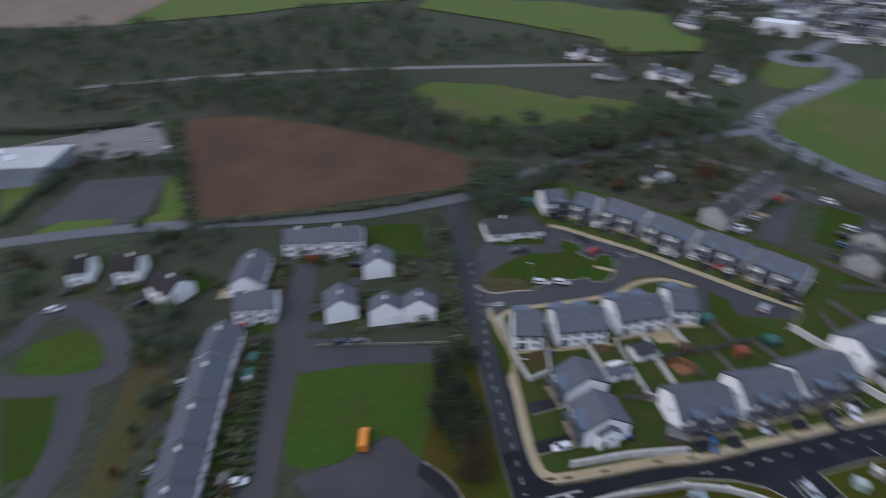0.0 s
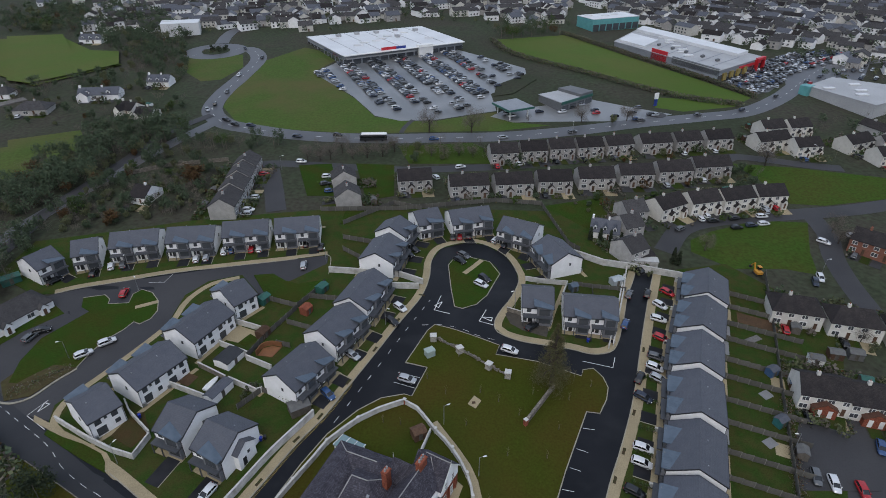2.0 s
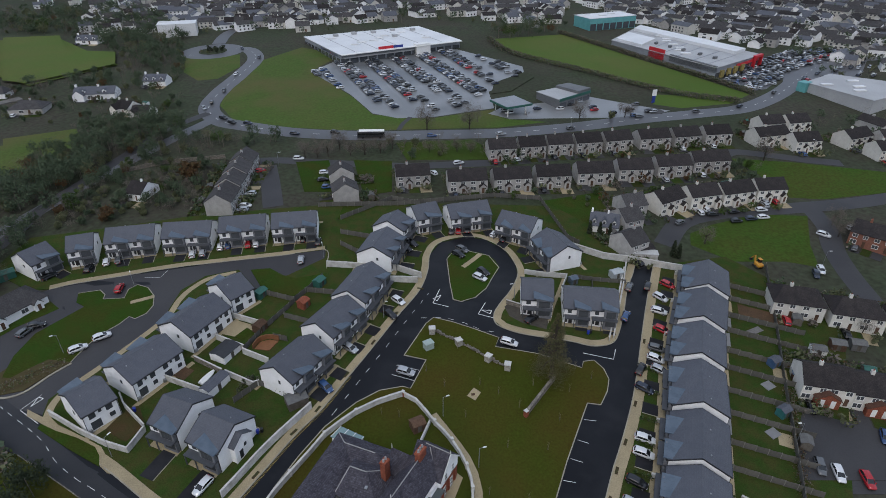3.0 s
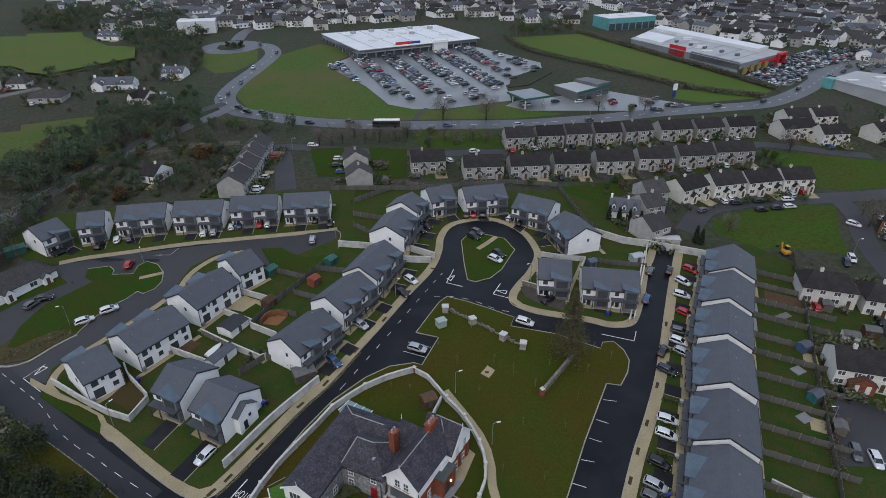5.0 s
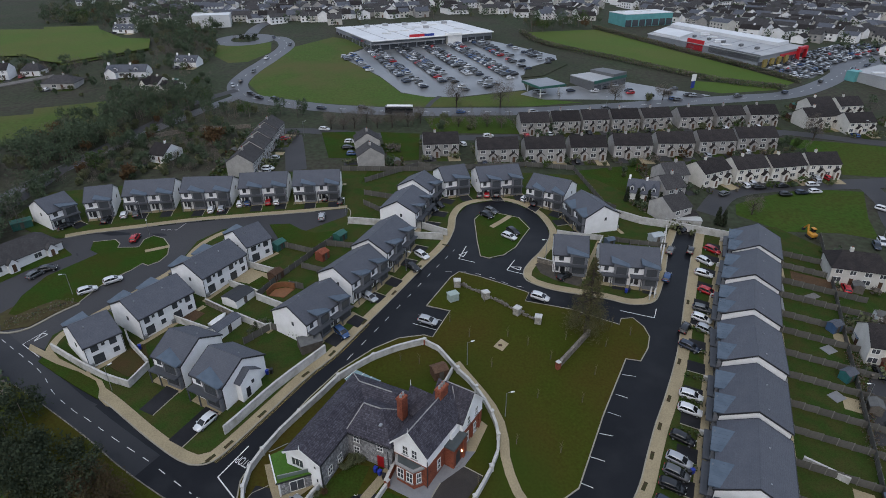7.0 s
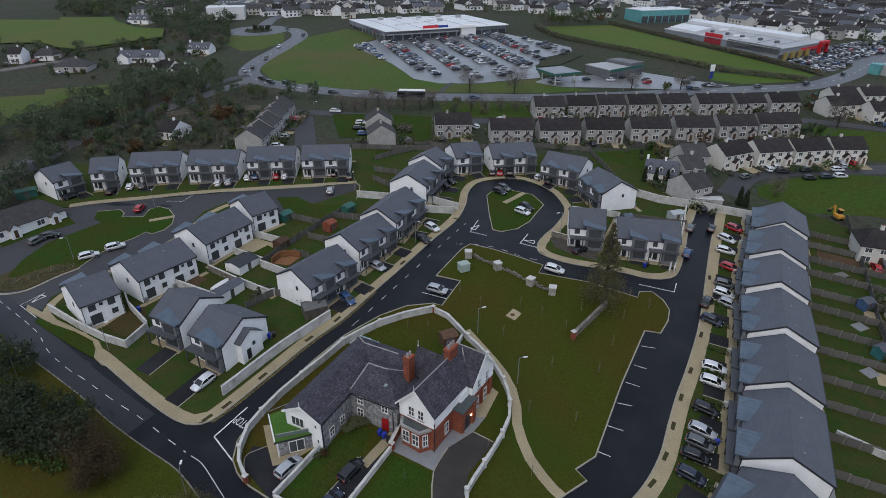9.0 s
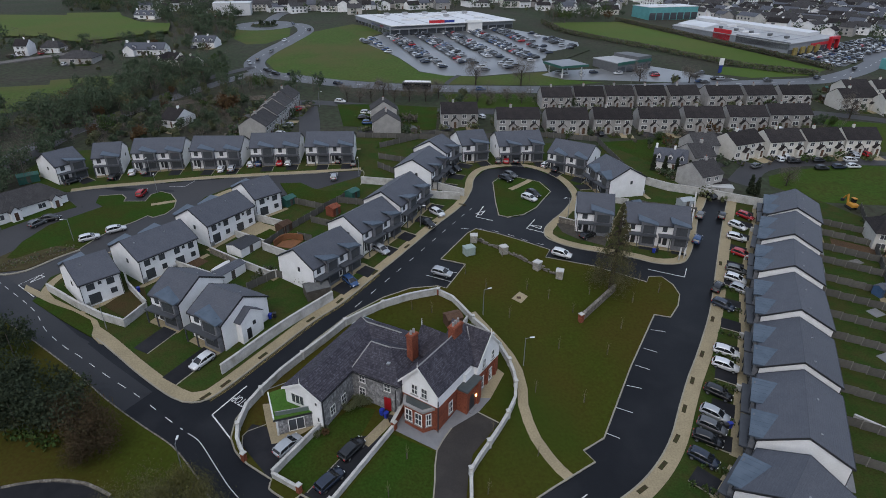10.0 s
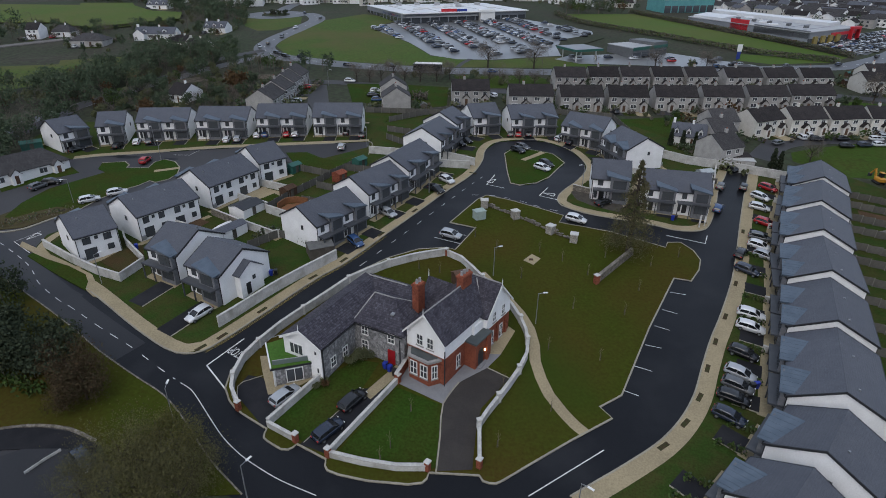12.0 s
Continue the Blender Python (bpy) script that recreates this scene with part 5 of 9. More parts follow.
for pts, h, m, lab in (([(-51.6, 121.7), (-41.7, 117.0)], 1.8, WALL_W, "white rendered wall between two gardens"), ([(-53.5, 113.5), (-45.5, 109.0)], 1.8, WALL_W, "pale rendered wall beside a patio"), ([(-56.6, 106.2), (-48.8, 101.3)], 1.7, STONE, "grey garden wall beside the garage"),
                       ([(-45.7, 107.9), (-38.7, 103.9)], 1.9, WALL_W, "white rendered wall below the deck"), ([(-62.3, 100.6), (-51.4, 95.4)], 1.8, WALL_W, "white rendered wall between gardens"), ([(-48.0, 100.9), (-40.8, 96.8), (-39.5, 97.3)], 1.8, WALL_W, "white rendered wall beside the outhouse"),
                       ([(-60.8, 86.2), (-67.3, 92.3), (-69.5, 95.5)], 1.7, WALL_W, "white garden wall behind the corner house")):
    wall_along("garden_wall", pts, h, 0.22, m, lab, COPE, raw=True)


POST = material("fence_post", (0.16, 0.155, 0.14), (0.12, 0.115, 0.105), 0.9, 0.8, 6, 0.2, vary=0.2)
FENCE = material("fence_panel", (0.085, 0.083, 0.075), (0.12, 0.115, 0.103), 0.9, 0.8, 6, 0.3, 0.3, vary=0.15)


def fence(points, h=1.8, label="grey weathered panel fence on concrete posts"):
    """Panels between concrete posts, each post and panel a part."""
    f = thing("garden_fence", label, "fence")
    for (x0, y0), (x1, y1) in zip(points, points[1:]):
        d = math.hypot(x1 - x0, y1 - y0)
        n = max(1, round(d / 2.4))
        turn = math.degrees(math.atan2(y1 - y0, x1 - x0))
        for i in range(n):
            a, b = (i + 0.0) / n, (i + 0.5) / n
            ax, ay = x0 + (x1 - x0) * a, y0 + (y1 - y0) * a
            bx, by = x0 + (x1 - x0) * b, y0 + (y1 - y0) * b
            key = ("fence", round(d / n, 1), h)
            if key not in WIN:
                p = box(-d / n / 2 + 0.06, d / n / 2 - 0.06, -0.03, 0.03, 0.05, h - 0.1)
                q = box(-0.07, 0.07, -0.07, 0.07, -0.4, h)
                pair = []
                for bm, mt, nm in ((p, FENCE, "panel"), (q, POST, "post")):
                    me = bpy.data.meshes.new(nm)
                    bm.to_mesh(me)
                    bm.free()
                    me.materials.append(mt)
                    pair.append(me)
                WIN[key] = pair
            share("panel", WIN[key][0], f, pose(bx, by, gz(bx, by) + 0.17, 0, 0, turn))
            share("post", WIN[key][1], f, pose(ax, ay, gz(ax, ay) + 0.17, 0, 0, turn))
    return f


for pts in ([(-44.1, 92.4), (-39.8, 97.2), (-37.3, 96.4)], [(-45.6, 108.6), (-41.8, 117.0), (-36.3, 126.4)], [(-38.0, 120.6), (-30.2, 117.1)], [(-48.3, 132.4), (-36.4, 127.0), (-32.7, 132.5), (-30.0, 137.5)], [(-33.5, 131.0), (-24.2, 128.9)], [(-39.2, 112.7), (-35.6, 111.4)], [(-27.9, 170.1), (-11.3, 183.9), (-1.4, 179.3)], [(-26.5, 154.3), (-17.3, 145.9)], [(-27.1, 161.1), (-16.1, 157.1)], [(-36.5, 179.6), (-9.2, 179.5), (25.2, 184.9), (41.1, 182.4), (44.9, 155.6), (47.7, 152.3)]):
    fence(pts)
D_E = [(99.4, 134.2), (89.5, 111.4), (82.2, 95.5), (76.0, 81.0), (69.4, 65.7)]
fence([(102.6, 141.5)] + D_E + [(63.2, 52.2)], 1.8, "long grey fence at the end of the back gardens")
DROW = [h[1] for h in HOUSES[23:]]
for k, ((ax, ay), (bx, by)) in enumerate(DROW):
    for s in (0.0, 0.5):
        x, y = ax + (bx - ax) * s, ay + (by - ay) * s
        d = (0.917, -0.4)
        far = 26.0 - 0.6 * k
        fence([(x + d[0] * 4.8, y + d[1] * 4.8), (x + d[0] * far, y + d[1] * far)], 1.7)
        if s == 0:
            wall_along("front_wall", [(x - d[0] * 5.9, y - d[1] * 5.9), (x - d[0] * 8.0, y - d[1] * 8.0)], 1.0, 0.35, WALL_W, "low pale wall between two front doors", COPE, raw=True, lift=0.15)
        if (k * 2 + int(s * 2)) % 3 == 1:
            q = far - 2.6
            patch("patio", [(x + d[0] * a - 0.38 * b, y + d[1] * a - 0.92 * b) for a, b in ((far - 7.5, 1.0), (far - 4.4, 1.0), (far - 4.4, 4.6), (far - 7.5, 4.6))], 0.19, CONCRETE, "buff paved square near the end of a garden", "paving", cell=6, skirt=0.1)
            shed(x + d[0] * q - 1.0, y + d[1] * q - 2.6, 66, 2.6, 2.2, 1.8, (TIMBER, GREEN_METAL, BROWN_WOOD)[k % 3], (FELT, GREEN_METAL, ZINC)[k % 3], "small garden shed at the end of a back garden")
        patch("patio", [(x + d[0] * a - 0.38 * b, y + d[1] * a - 0.92 * b) for a, b in ((4.7, 0.5), (7.4, 0.5), (7.4, 5.8), (4.7, 5.8))], 0.19, (CONCRETE, SLAB)[k % 2], "paved patio behind the house", "paving", cell=6, skirt=0.1)
        if (k * 2 + int(s * 2)) == 1:
            patch("patio", [(x + d[0] * a - 0.38 * b, y + d[1] * a - 0.92 * b) for a, b in ((9, 0.8), (far - 6, 0.8), (far - 6, 5.4), (9, 5.4))], 0.19, SOIL, "bare earth and gravel in a back garden", "paving", cell=6, skirt=0.1)

# sheds and small buildings in the middle gardens
for (x, y), turn, w, d, h, m, r, lab in zip([(-30.4, 91.6), (-49.7, 107.8), (-49.2, 97.0), (-43.3, 116.3), (-46.0, 130.4), (-33.6, 124.8), (-30.5, 134.0)], (28, 62, 62, 62, 60, 60, 60), (4.4, 5.6, 6.4, 3.0, 3.2, 2.6, 3.0), (3.2, 4.4, 2.6, 2.4, 2.4, 2.4, 2.4), (2.0, 1.8, 2.1, 1.9, 1.8, 2.0, 1.9),
                                          (TIMBER, RENDER_W, RENDER_W, BROWN_WOOD, GREEN_METAL, BRICK, GREEN_METAL), (FELT, DARK, SLATE, BROWN_WOOD, GREEN_METAL, BRICK, GREEN_METAL),
                                          ("grey felted shed beside the white wall", "white garage with a black felt roof", "long white outhouse with a slate roof", "brown wooden shed in a garden", "green metal shed in a garden", "red wooden shed in a garden", "green metal shed beside a fence")):
    shed(x, y, turn, w, d, h, m, r, lab, "outhouse" if w > 4.5 else "garden_shed")
patch("soil_bed", [(-69.2, 86.5), (-66.9, 92.1), (-64.5, 92.8), (-61.3, 87.4), (-63.7, 83.3)], 0.2, material("weedy_soil", (0.062, 0.042, 0.02), (0.05, 0.046, 0.018), 0.95, 0.5, 5, 0.4, 0.5, spec=0.05), "bare weedy earth behind the end house", "garden bed", cell=6, skirt=0.1)
patch("verge", [(-83.4, 89.1), (-79.4, 87.0), (-73.9, 84.8), (-69.3, 82.3), (-67.6, 80.2), (-66.6, 77.7), (-72.0, 80.7), (-77.5, 84.0), (-83.6, 87.9)], 0.21, GRASS, "grass verge between kerb and footpath", "verge", cell=6)
patch("pavement", [(-88.5, 93.4), (-80.7, 89.1), (-73.5, 85.3), (-68.1, 82.3), (-64.8, 78.4), (-61.5, 75.4), (-64.5, 76.2), (-66.5, 77.8), (-67.2, 79.9), (-68.9, 81.9), (-73.9, 84.8), (-79.4, 87.0), (-87.7, 91.6)], 0.2, CONCRETE, "buff footpath that bends round the grass verge", "pavement", cell=6)
patch("paving", [(19.6, 121.6), (20.4, 117.8), (23.4, 115.2), (29.1, 112.8), (30.5, 116.7), (25.6, 119.3), (21.2, 123.4)], 0.2, material("brown_gravel", (0.075, 0.066, 0.055), (0.055, 0.05, 0.042), 0.9, 1.0, 8, 0.4, 0.4), "brown gravel before the end house", "paving", cell=6, skirt=0.1)
ribbon("path", [(38.5, 134.1), (36.1, 128.9), (32.6, 121.6), (30.4, 116.0)], 1.0, 0.2, CONCRETE, "pale path between two end houses", category="path")
wall_along("garden_wall", [(27.5, 136.6), (31.8, 135.4), (39.4, 134.4), (36.2, 127.7)], 1.6, 0.25, WALL_W, "white wall behind the end house", COPE, raw=True)
wall_along("garden_wall", [(20.2, 122.8), (24.0, 121.0)], 1.5, 0.2, STONE, "grey wall beside the end house", COPE, raw=True)
fence([(40.9, 134.6), (46.3, 133.2), (45.4, 128.9)], 1.5)
fence([(46.3, 133.2), (56.0, 132.0)], 1.5)
shed(40.6, 132.2, 20, 2.2, 2.0, 1.8, ZINC, ZINC, "pale metal shed behind the end house")
shed(54.0, 135.4, 20, 3.4, 2.4, 1.9, PALE_SHED, PALE_SHED, "pale grey shed on the lawn by the wall")
wall_along("boundary_wall", [(60.0, 143.9), (55.0, 131.4), (49.1, 117.8), (45.5, 109.6)], 1.0, 0.25, WALL_W, "low pale wall beside the end house", COPE, raw=True)
patch("patio", [(-53.1, 115.6), (-50.1, 120.5), (-43.0, 117.0), (-46.7, 113.3)], 0.19, CONCRETE, "buff paved patio", "paving", cell=6, skirt=0.1)
patch("lawn", [(-49.3, 114.1), (-46.9, 117.4), (-44.3, 115.3), (-46.9, 112.6)], 0.215, GRASS, "small lawn set in a patio", "lawn", cell=6, skirt=0.05)
patch("soil_bed", [(-60.3, 101.5), (-58.5, 104.3), (-55.8, 102.9), (-57.2, 99.9)], 0.2, SOIL, "bare orange-brown earth behind a house", "garden bed", cell=6, skirt=0.05)
DECK = material("orange_decking", (0.2, 0.085, 0.035), (0.16, 0.07, 0.03), 0.8, 0.8, 6, 0.25, 0.2)
wall_along("deck_screen", [(-43.6, 109.2), (-42.6, 111.9), (-40.3, 112.7), (-37.8, 111.9)], 1.6, 0.2, DECK, "curved orange timber screen round a deck", None, step=0.8)
patch("deck", [(-43.3, 109.2), (-42.4, 111.6), (-40.2, 112.3), (-37.9, 111.6), (-39.6, 108.4)], 0.3, DECK, "orange timber deck", "deck", cell=6)
boat = thing("covered_boat", "long white covered boat beside an outhouse", "boat", slope_pose(-51.9, 100.0, 0.25, 64))
part("hull", loft([[(x, -w, 0.25), (x, w, 0.25), (x, w + 0.12, 0.6), (x, 0, h), (x, -w - 0.12, 0.6)] for x, w, h in ((-2.2, 0.55, 0.95), (-0.8, 0.7, 1.15), (0.8, 0.6, 1.1), (1.8, 0.35, 0.95), (2.3, 0.08, 0.85))]), FRAME_W, boat)
for y in (-0.55, 0.55):
    part("trailer_wheel", tube((-0.5, y - 0.08, 0.05), (-0.5, y + 0.08, 0.05), 0.28, 0.28, 10), DARK, boat)
# ---- drives before the new houses ----
def drives(ridge, front, units, reach, skip=()):
    (ax, ay), (bx, by) = ridge
    cx, cy = (ax + bx) / 2, (ay + by) / 2
    m = pose(cx, cy, 0, 0, 0, math.degrees(math.atan2(by - ay, bx - ax)) + (0 if front > 0 else 180))
    w = units * 7.0
    near = 7.8 if reach == 11.2 else 6.3
    local_patch(m, [(-w / 2, -near - 0.3), (w / 2, -near - 0.3), (w / 2, -5.1), (-w / 2, -5.1)], 0.19, CONCRETE, "buff paving along the house front", "paving", "paving")
    local_patch(m, [(-w / 2 - 1.0, 5.15), (w / 2 + 1.0, 5.15), (w / 2 + 1.0, 6.3), (-w / 2 - 1.0, 6.3)], 0.192, CONCRETE, "buff concrete path behind the house", "paving", "paving")
    for u in range(units):
        c = -w / 2 + (u + 0.5) * 7.0
        if u not in skip:
            local_patch(m, [(c - 0.1, -near), (c + 3.0, -near), (c + 3.0, -reach), (c - 0.1, -reach)], 0.195, DRIVE, "dark asphalt drive before a house")
        local_patch(m, [(c + 3.1, -near), (c + 3.25, -near), (c + 3.25, -reach), (c + 3.1, -reach)], 0.25, KERB, "pale edging between two front gardens", "edging", "edging")


REACH = dict(zip(range(len(HOUSES)), [10] * 6 + [9.6] * 3 + [10.5] * 2 + [10] * 4 + [7.5] * 2 + [6.8] * 4 + [12.6, 14.6] + [11.2] * 8))
for i, (proto_units, (ridge, front)) in enumerate(zip([1, 1, 2, 2, 2, 2, 2, 2, 2, 2, 1, 1, 2, 2, 2, 1, 2, 1, 2, 2, 1, 1, 1] + [2] * 6 + [1] * 2, [h[1:] for h in HOUSES])):
    drives(ridge, front, proto_units, REACH[i])

patch("verge", [(-84.2, 81.5), (-73.9, 75.2), (-63.8, 68.8), (-56.4, 63.7), (-48.6, 59.0), (-43.1, 55.8), (-38.2, 51.5), (-33.1, 46.3), (-27.7, 41.9), (-33.7, 41.3), (-40.9, 41.0), (-47.3, 47.9), (-52.0, 49.6), (-56.2, 50.0), (-59.6, 49.6), (-63.3, 48.8), (-77.8, 65.5), (-89.9, 83.6)], 0.14, GREEN_GRASS, "olive grass verge across the main road", "verge", cell=6)
ribbon("kerb", [(-84.2, 81.5), (-73.9, 75.2), (-63.8, 68.8), (-56.4, 63.7), (-48.6, 59.0), (-43.1, 55.8), (-38.2, 51.5), (-33.1, 46.3), (-27.7, 41.9)], 0.2, 0.16, STONE, "weathered kerb of the verge across the main road", step=1.5, skirt=0.2, category="kerb")
patch("driveway", [(-63.0, 48.2), (-59.4, 49.3), (-56.0, 49.6), (-51.8, 49.2), (-47.3, 47.5), (-47.3, 46.4), (-51.3, 46.7), (-55.3, 46.4), (-61.0, 45.8)], 0.16, DRIVE, "dark asphalt lane behind the verge", "driveway", cell=6)
ribbon("kerb", [(-62.5, 48.6), (-59.5, 49.4), (-56.2, 49.9), (-52.0, 49.6), (-47.8, 48.0)], 0.4, 0.22, STONE, "rough stone edging of the lane", step=1.5, skirt=0.2, category="kerb")
wall_along("garden_wall", [(-51.1, 46.4), (-52.2, 44.9), (-53.3, 43.0)], 0.5, 0.09, WALL_W, "low white wall beside the asphalt yard", None, raw=True)
patch("yard", [(-57.9, 45.1), (-54.9, 47.0), (-47.1, 46.7), (-43.1, 43.8), (-42.1, 40.3), (-53.8, 39.6)], 0.15, MID_ASPHALT, "dark asphalt yard below the road", "yard", cell=6)

for x, y, mt, lab in ((82.4, 100.4, "blue", "blue painted garden shed behind the long row"), (76.3, 85.4, "teal", "teal metal garden shed behind the long row")):
    shed(x, y, 24, 2.6, 2.0, 1.9, material(mt + "_shed_paint", (0.05, 0.1, 0.2) if mt == "blue" else (0.03, 0.14, 0.14), (0.04, 0.085, 0.17) if mt == "blue" else (0.025, 0.11, 0.115), 0.6, 0.8, 6, 0.15), SLATE, lab)
for x, y in ((77.7, 93.9), (71.6, 80.6)):
    local_patch(pose(x, y, 0, 0, 0, 24), [(-1.4, -1.1), (1.4, -1.1), (1.4, 1.1), (-1.4, 1.1)], 0.24, SLAB, "buff paved patio in a long garden", "patio", "patio")
local_patch(pose(83.6, 112.4, 0, 0, 0, 24), [(-3.0, -0.9), (3.0, -0.9), (3.0, 0.9), (-3.0, 0.9)], 0.24, GRAVEL, "pale gravel garden behind the long row", "garden_plot", "garden")
# ---- cars ----
PAINTS = {n: (c, w) for n, c, w in (("white", (0.62, 0.63, 0.64), "white"), ("silver", (0.36, 0.38, 0.4), "silver"), ("grey", (0.1, 0.105, 0.11), "dark grey"),
                                    ("black", (0.012, 0.013, 0.015), "black"), ("navy", (0.018, 0.026, 0.045), "dark navy"), ("blue", (0.03, 0.07, 0.17), "blue"), ("red", (0.36, 0.015, 0.02), "red"))}
CARGLASS = glass("car_glass", (0.012, 0.014, 0.016))
TYRE = material("tyre_rubber", (0.012, 0.012, 0.012), (0.018, 0.018, 0.018), 0.8, 2, 9, 0.2)
LAMP_R = material("tail_lamp", (0.3, 0.01, 0.01), (0.24, 0.01, 0.01), 0.3, 2, 9, 0.1)


def mesh_of(bm, name, mat, smooth=False):
    me = bpy.data.meshes.new(name)
    bm.to_mesh(me)
    bm.free()
    me.materials.append(mat)
    if smooth:
        me.polygons.foreach_set("use_smooth", [True] * len(me.polygons))
    return me


def car_body():
    """Rings along x, the car's length; front at +x."""
    prof = ((-2.2, 0.5, 0.66, 0.62), (-2.14, 0.34, 0.84, 0.76), (-1.95, 0.27, 0.95, 0.83), (-1.45, 0.22, 1.0, 0.88), (-0.3, 0.2, 0.98, 0.9), (0.75, 0.2, 0.97, 0.9),
            (1.15, 0.21, 0.95, 0.89), (1.65, 0.24, 0.87, 0.86), (1.98, 0.28, 0.78, 0.79), (2.14, 0.34, 0.68, 0.68), (2.2, 0.45, 0.6, 0.56))
    return loft([[(x, -w + 0.02, lo + 0.14), (x, -w + 0.12, lo), (x, w - 0.12, lo), (x, w - 0.02, lo + 0.14), (x, w, (lo + hi) / 2), (x, w - 0.03, hi - 0.14), (x, w - 0.17, hi), (x, 0, hi + 0.03),
                  (x, -w + 0.17, hi), (x, -w + 0.03, hi - 0.14), (x, -w, (lo + hi) / 2)] for x, lo, hi, w in prof])


def car_cabin():
    prof = ((-2.02, 0.96, 0.72), (-1.72, 1.34, 0.66), (-1.3, 1.46, 0.66), (-0.5, 1.5, 0.66), (0.1, 1.46, 0.65), (0.42, 1.38, 0.64), (1.22, 0.95, 0.74))
    return loft([[(x, -0.8 if hi > 1 else -w, 0.9), (x, 0.8 if hi > 1 else w, 0.9), (x, w + 0.03, hi - 0.08), (x, w - 0.12, hi), (x, -w + 0.12, hi), (x, -w - 0.03, hi - 0.08)] for x, hi, w in prof])


def car_roof():
    bm = loft([[(x, -w, z - 0.06), (x, w, z - 0.06), (x, w - 0.1, z + 0.02), (x, 0, z + 0.045), (x, -w + 0.1, z + 0.02)] for x, z, w in ((-1.8, 1.3, 0.68), (-1.62, 1.4, 0.7), (-1.25, 1.475, 0.71), (-0.5, 1.515, 0.71), (0.08, 1.475, 0.7), (0.4, 1.395, 0.69))])
    for s in (-1, 1):
        add_tube(bm, (0.36, s * 0.67, 1.36), (1.2, s * 0.78, 0.93), 0.05, 0.05, 4)
        add_tube(bm, (-1.72, s * 0.68, 1.3), (-2.0, s * 0.76, 0.95), 0.09, 0.08, 4)
        add_tube(bm, (-0.45, s * 0.7, 1.44), (-0.5, s * 0.84, 0.95), 0.035, 0.035, 4)
        add_box(bm, 0.86, 1.04, s * 0.97 - 0.09, s * 0.97 + 0.09, 0.93, 1.07)
    return bm


CAR = {}
WHEEL = mesh_of(tube((0, -0.1, 0), (0, 0.1, 0), 0.32, 0.32, 14), "wheel", TYRE)
RIM = mesh_of(tube((0, -0.11, 0), (0, 0.11, 0), 0.19, 0.19, 10), "rim", METAL)
LIGHT = mesh_of(box(-0.05, 0.05, -0.16, 0.16, -0.07, 0.07, 0.02), "headlight", FRAME_W)
TAIL = mesh_of(box(-0.05, 0.05, -0.15, 0.15, -0.1, 0.1, 0.02), "tail_light", LAMP_R)
CABIN = mesh_of(car_cabin(), "cabin_glass", CARGLASS)
FARMESH = {}
for key, (col, word) in PAINTS.items():
    paint = material("car_paint_" + key, col, tuple(v * 0.9 for v in col), 0.25, 0.5, 6, 0.05, metal=0.2)
    paint.node_tree.nodes["Principled BSDF"].inputs["Coat Weight"].default_value = 0.5
    body, roof = mesh_of(car_body(), "body", paint, True), mesh_of(car_roof(), "roof_panel", paint)
    FARMESH[key] = (body, roof)
    e = thing("car", f"parked {word} hatchback car on wet asphalt", "car", group="parked cars")
    share("body", body, e, Matrix())
    share("cabin_glass", CABIN, e, Matrix())
    share("roof_panel", roof, e, Matrix())
    for x in (-1.36, 1.38):
        for y in (-0.82, 0.82):
            share("rim", RIM, share("wheel", WHEEL, e, pose(x, y, 0.32)), Matrix())
    for y in (-0.6, 0.6):
        share("headlight", LIGHT, e, pose(2.06, y * 0.95, 0.68))
        share("tail_light", TAIL, e, pose(-2.14, y, 0.76))
    CAR[key] = e


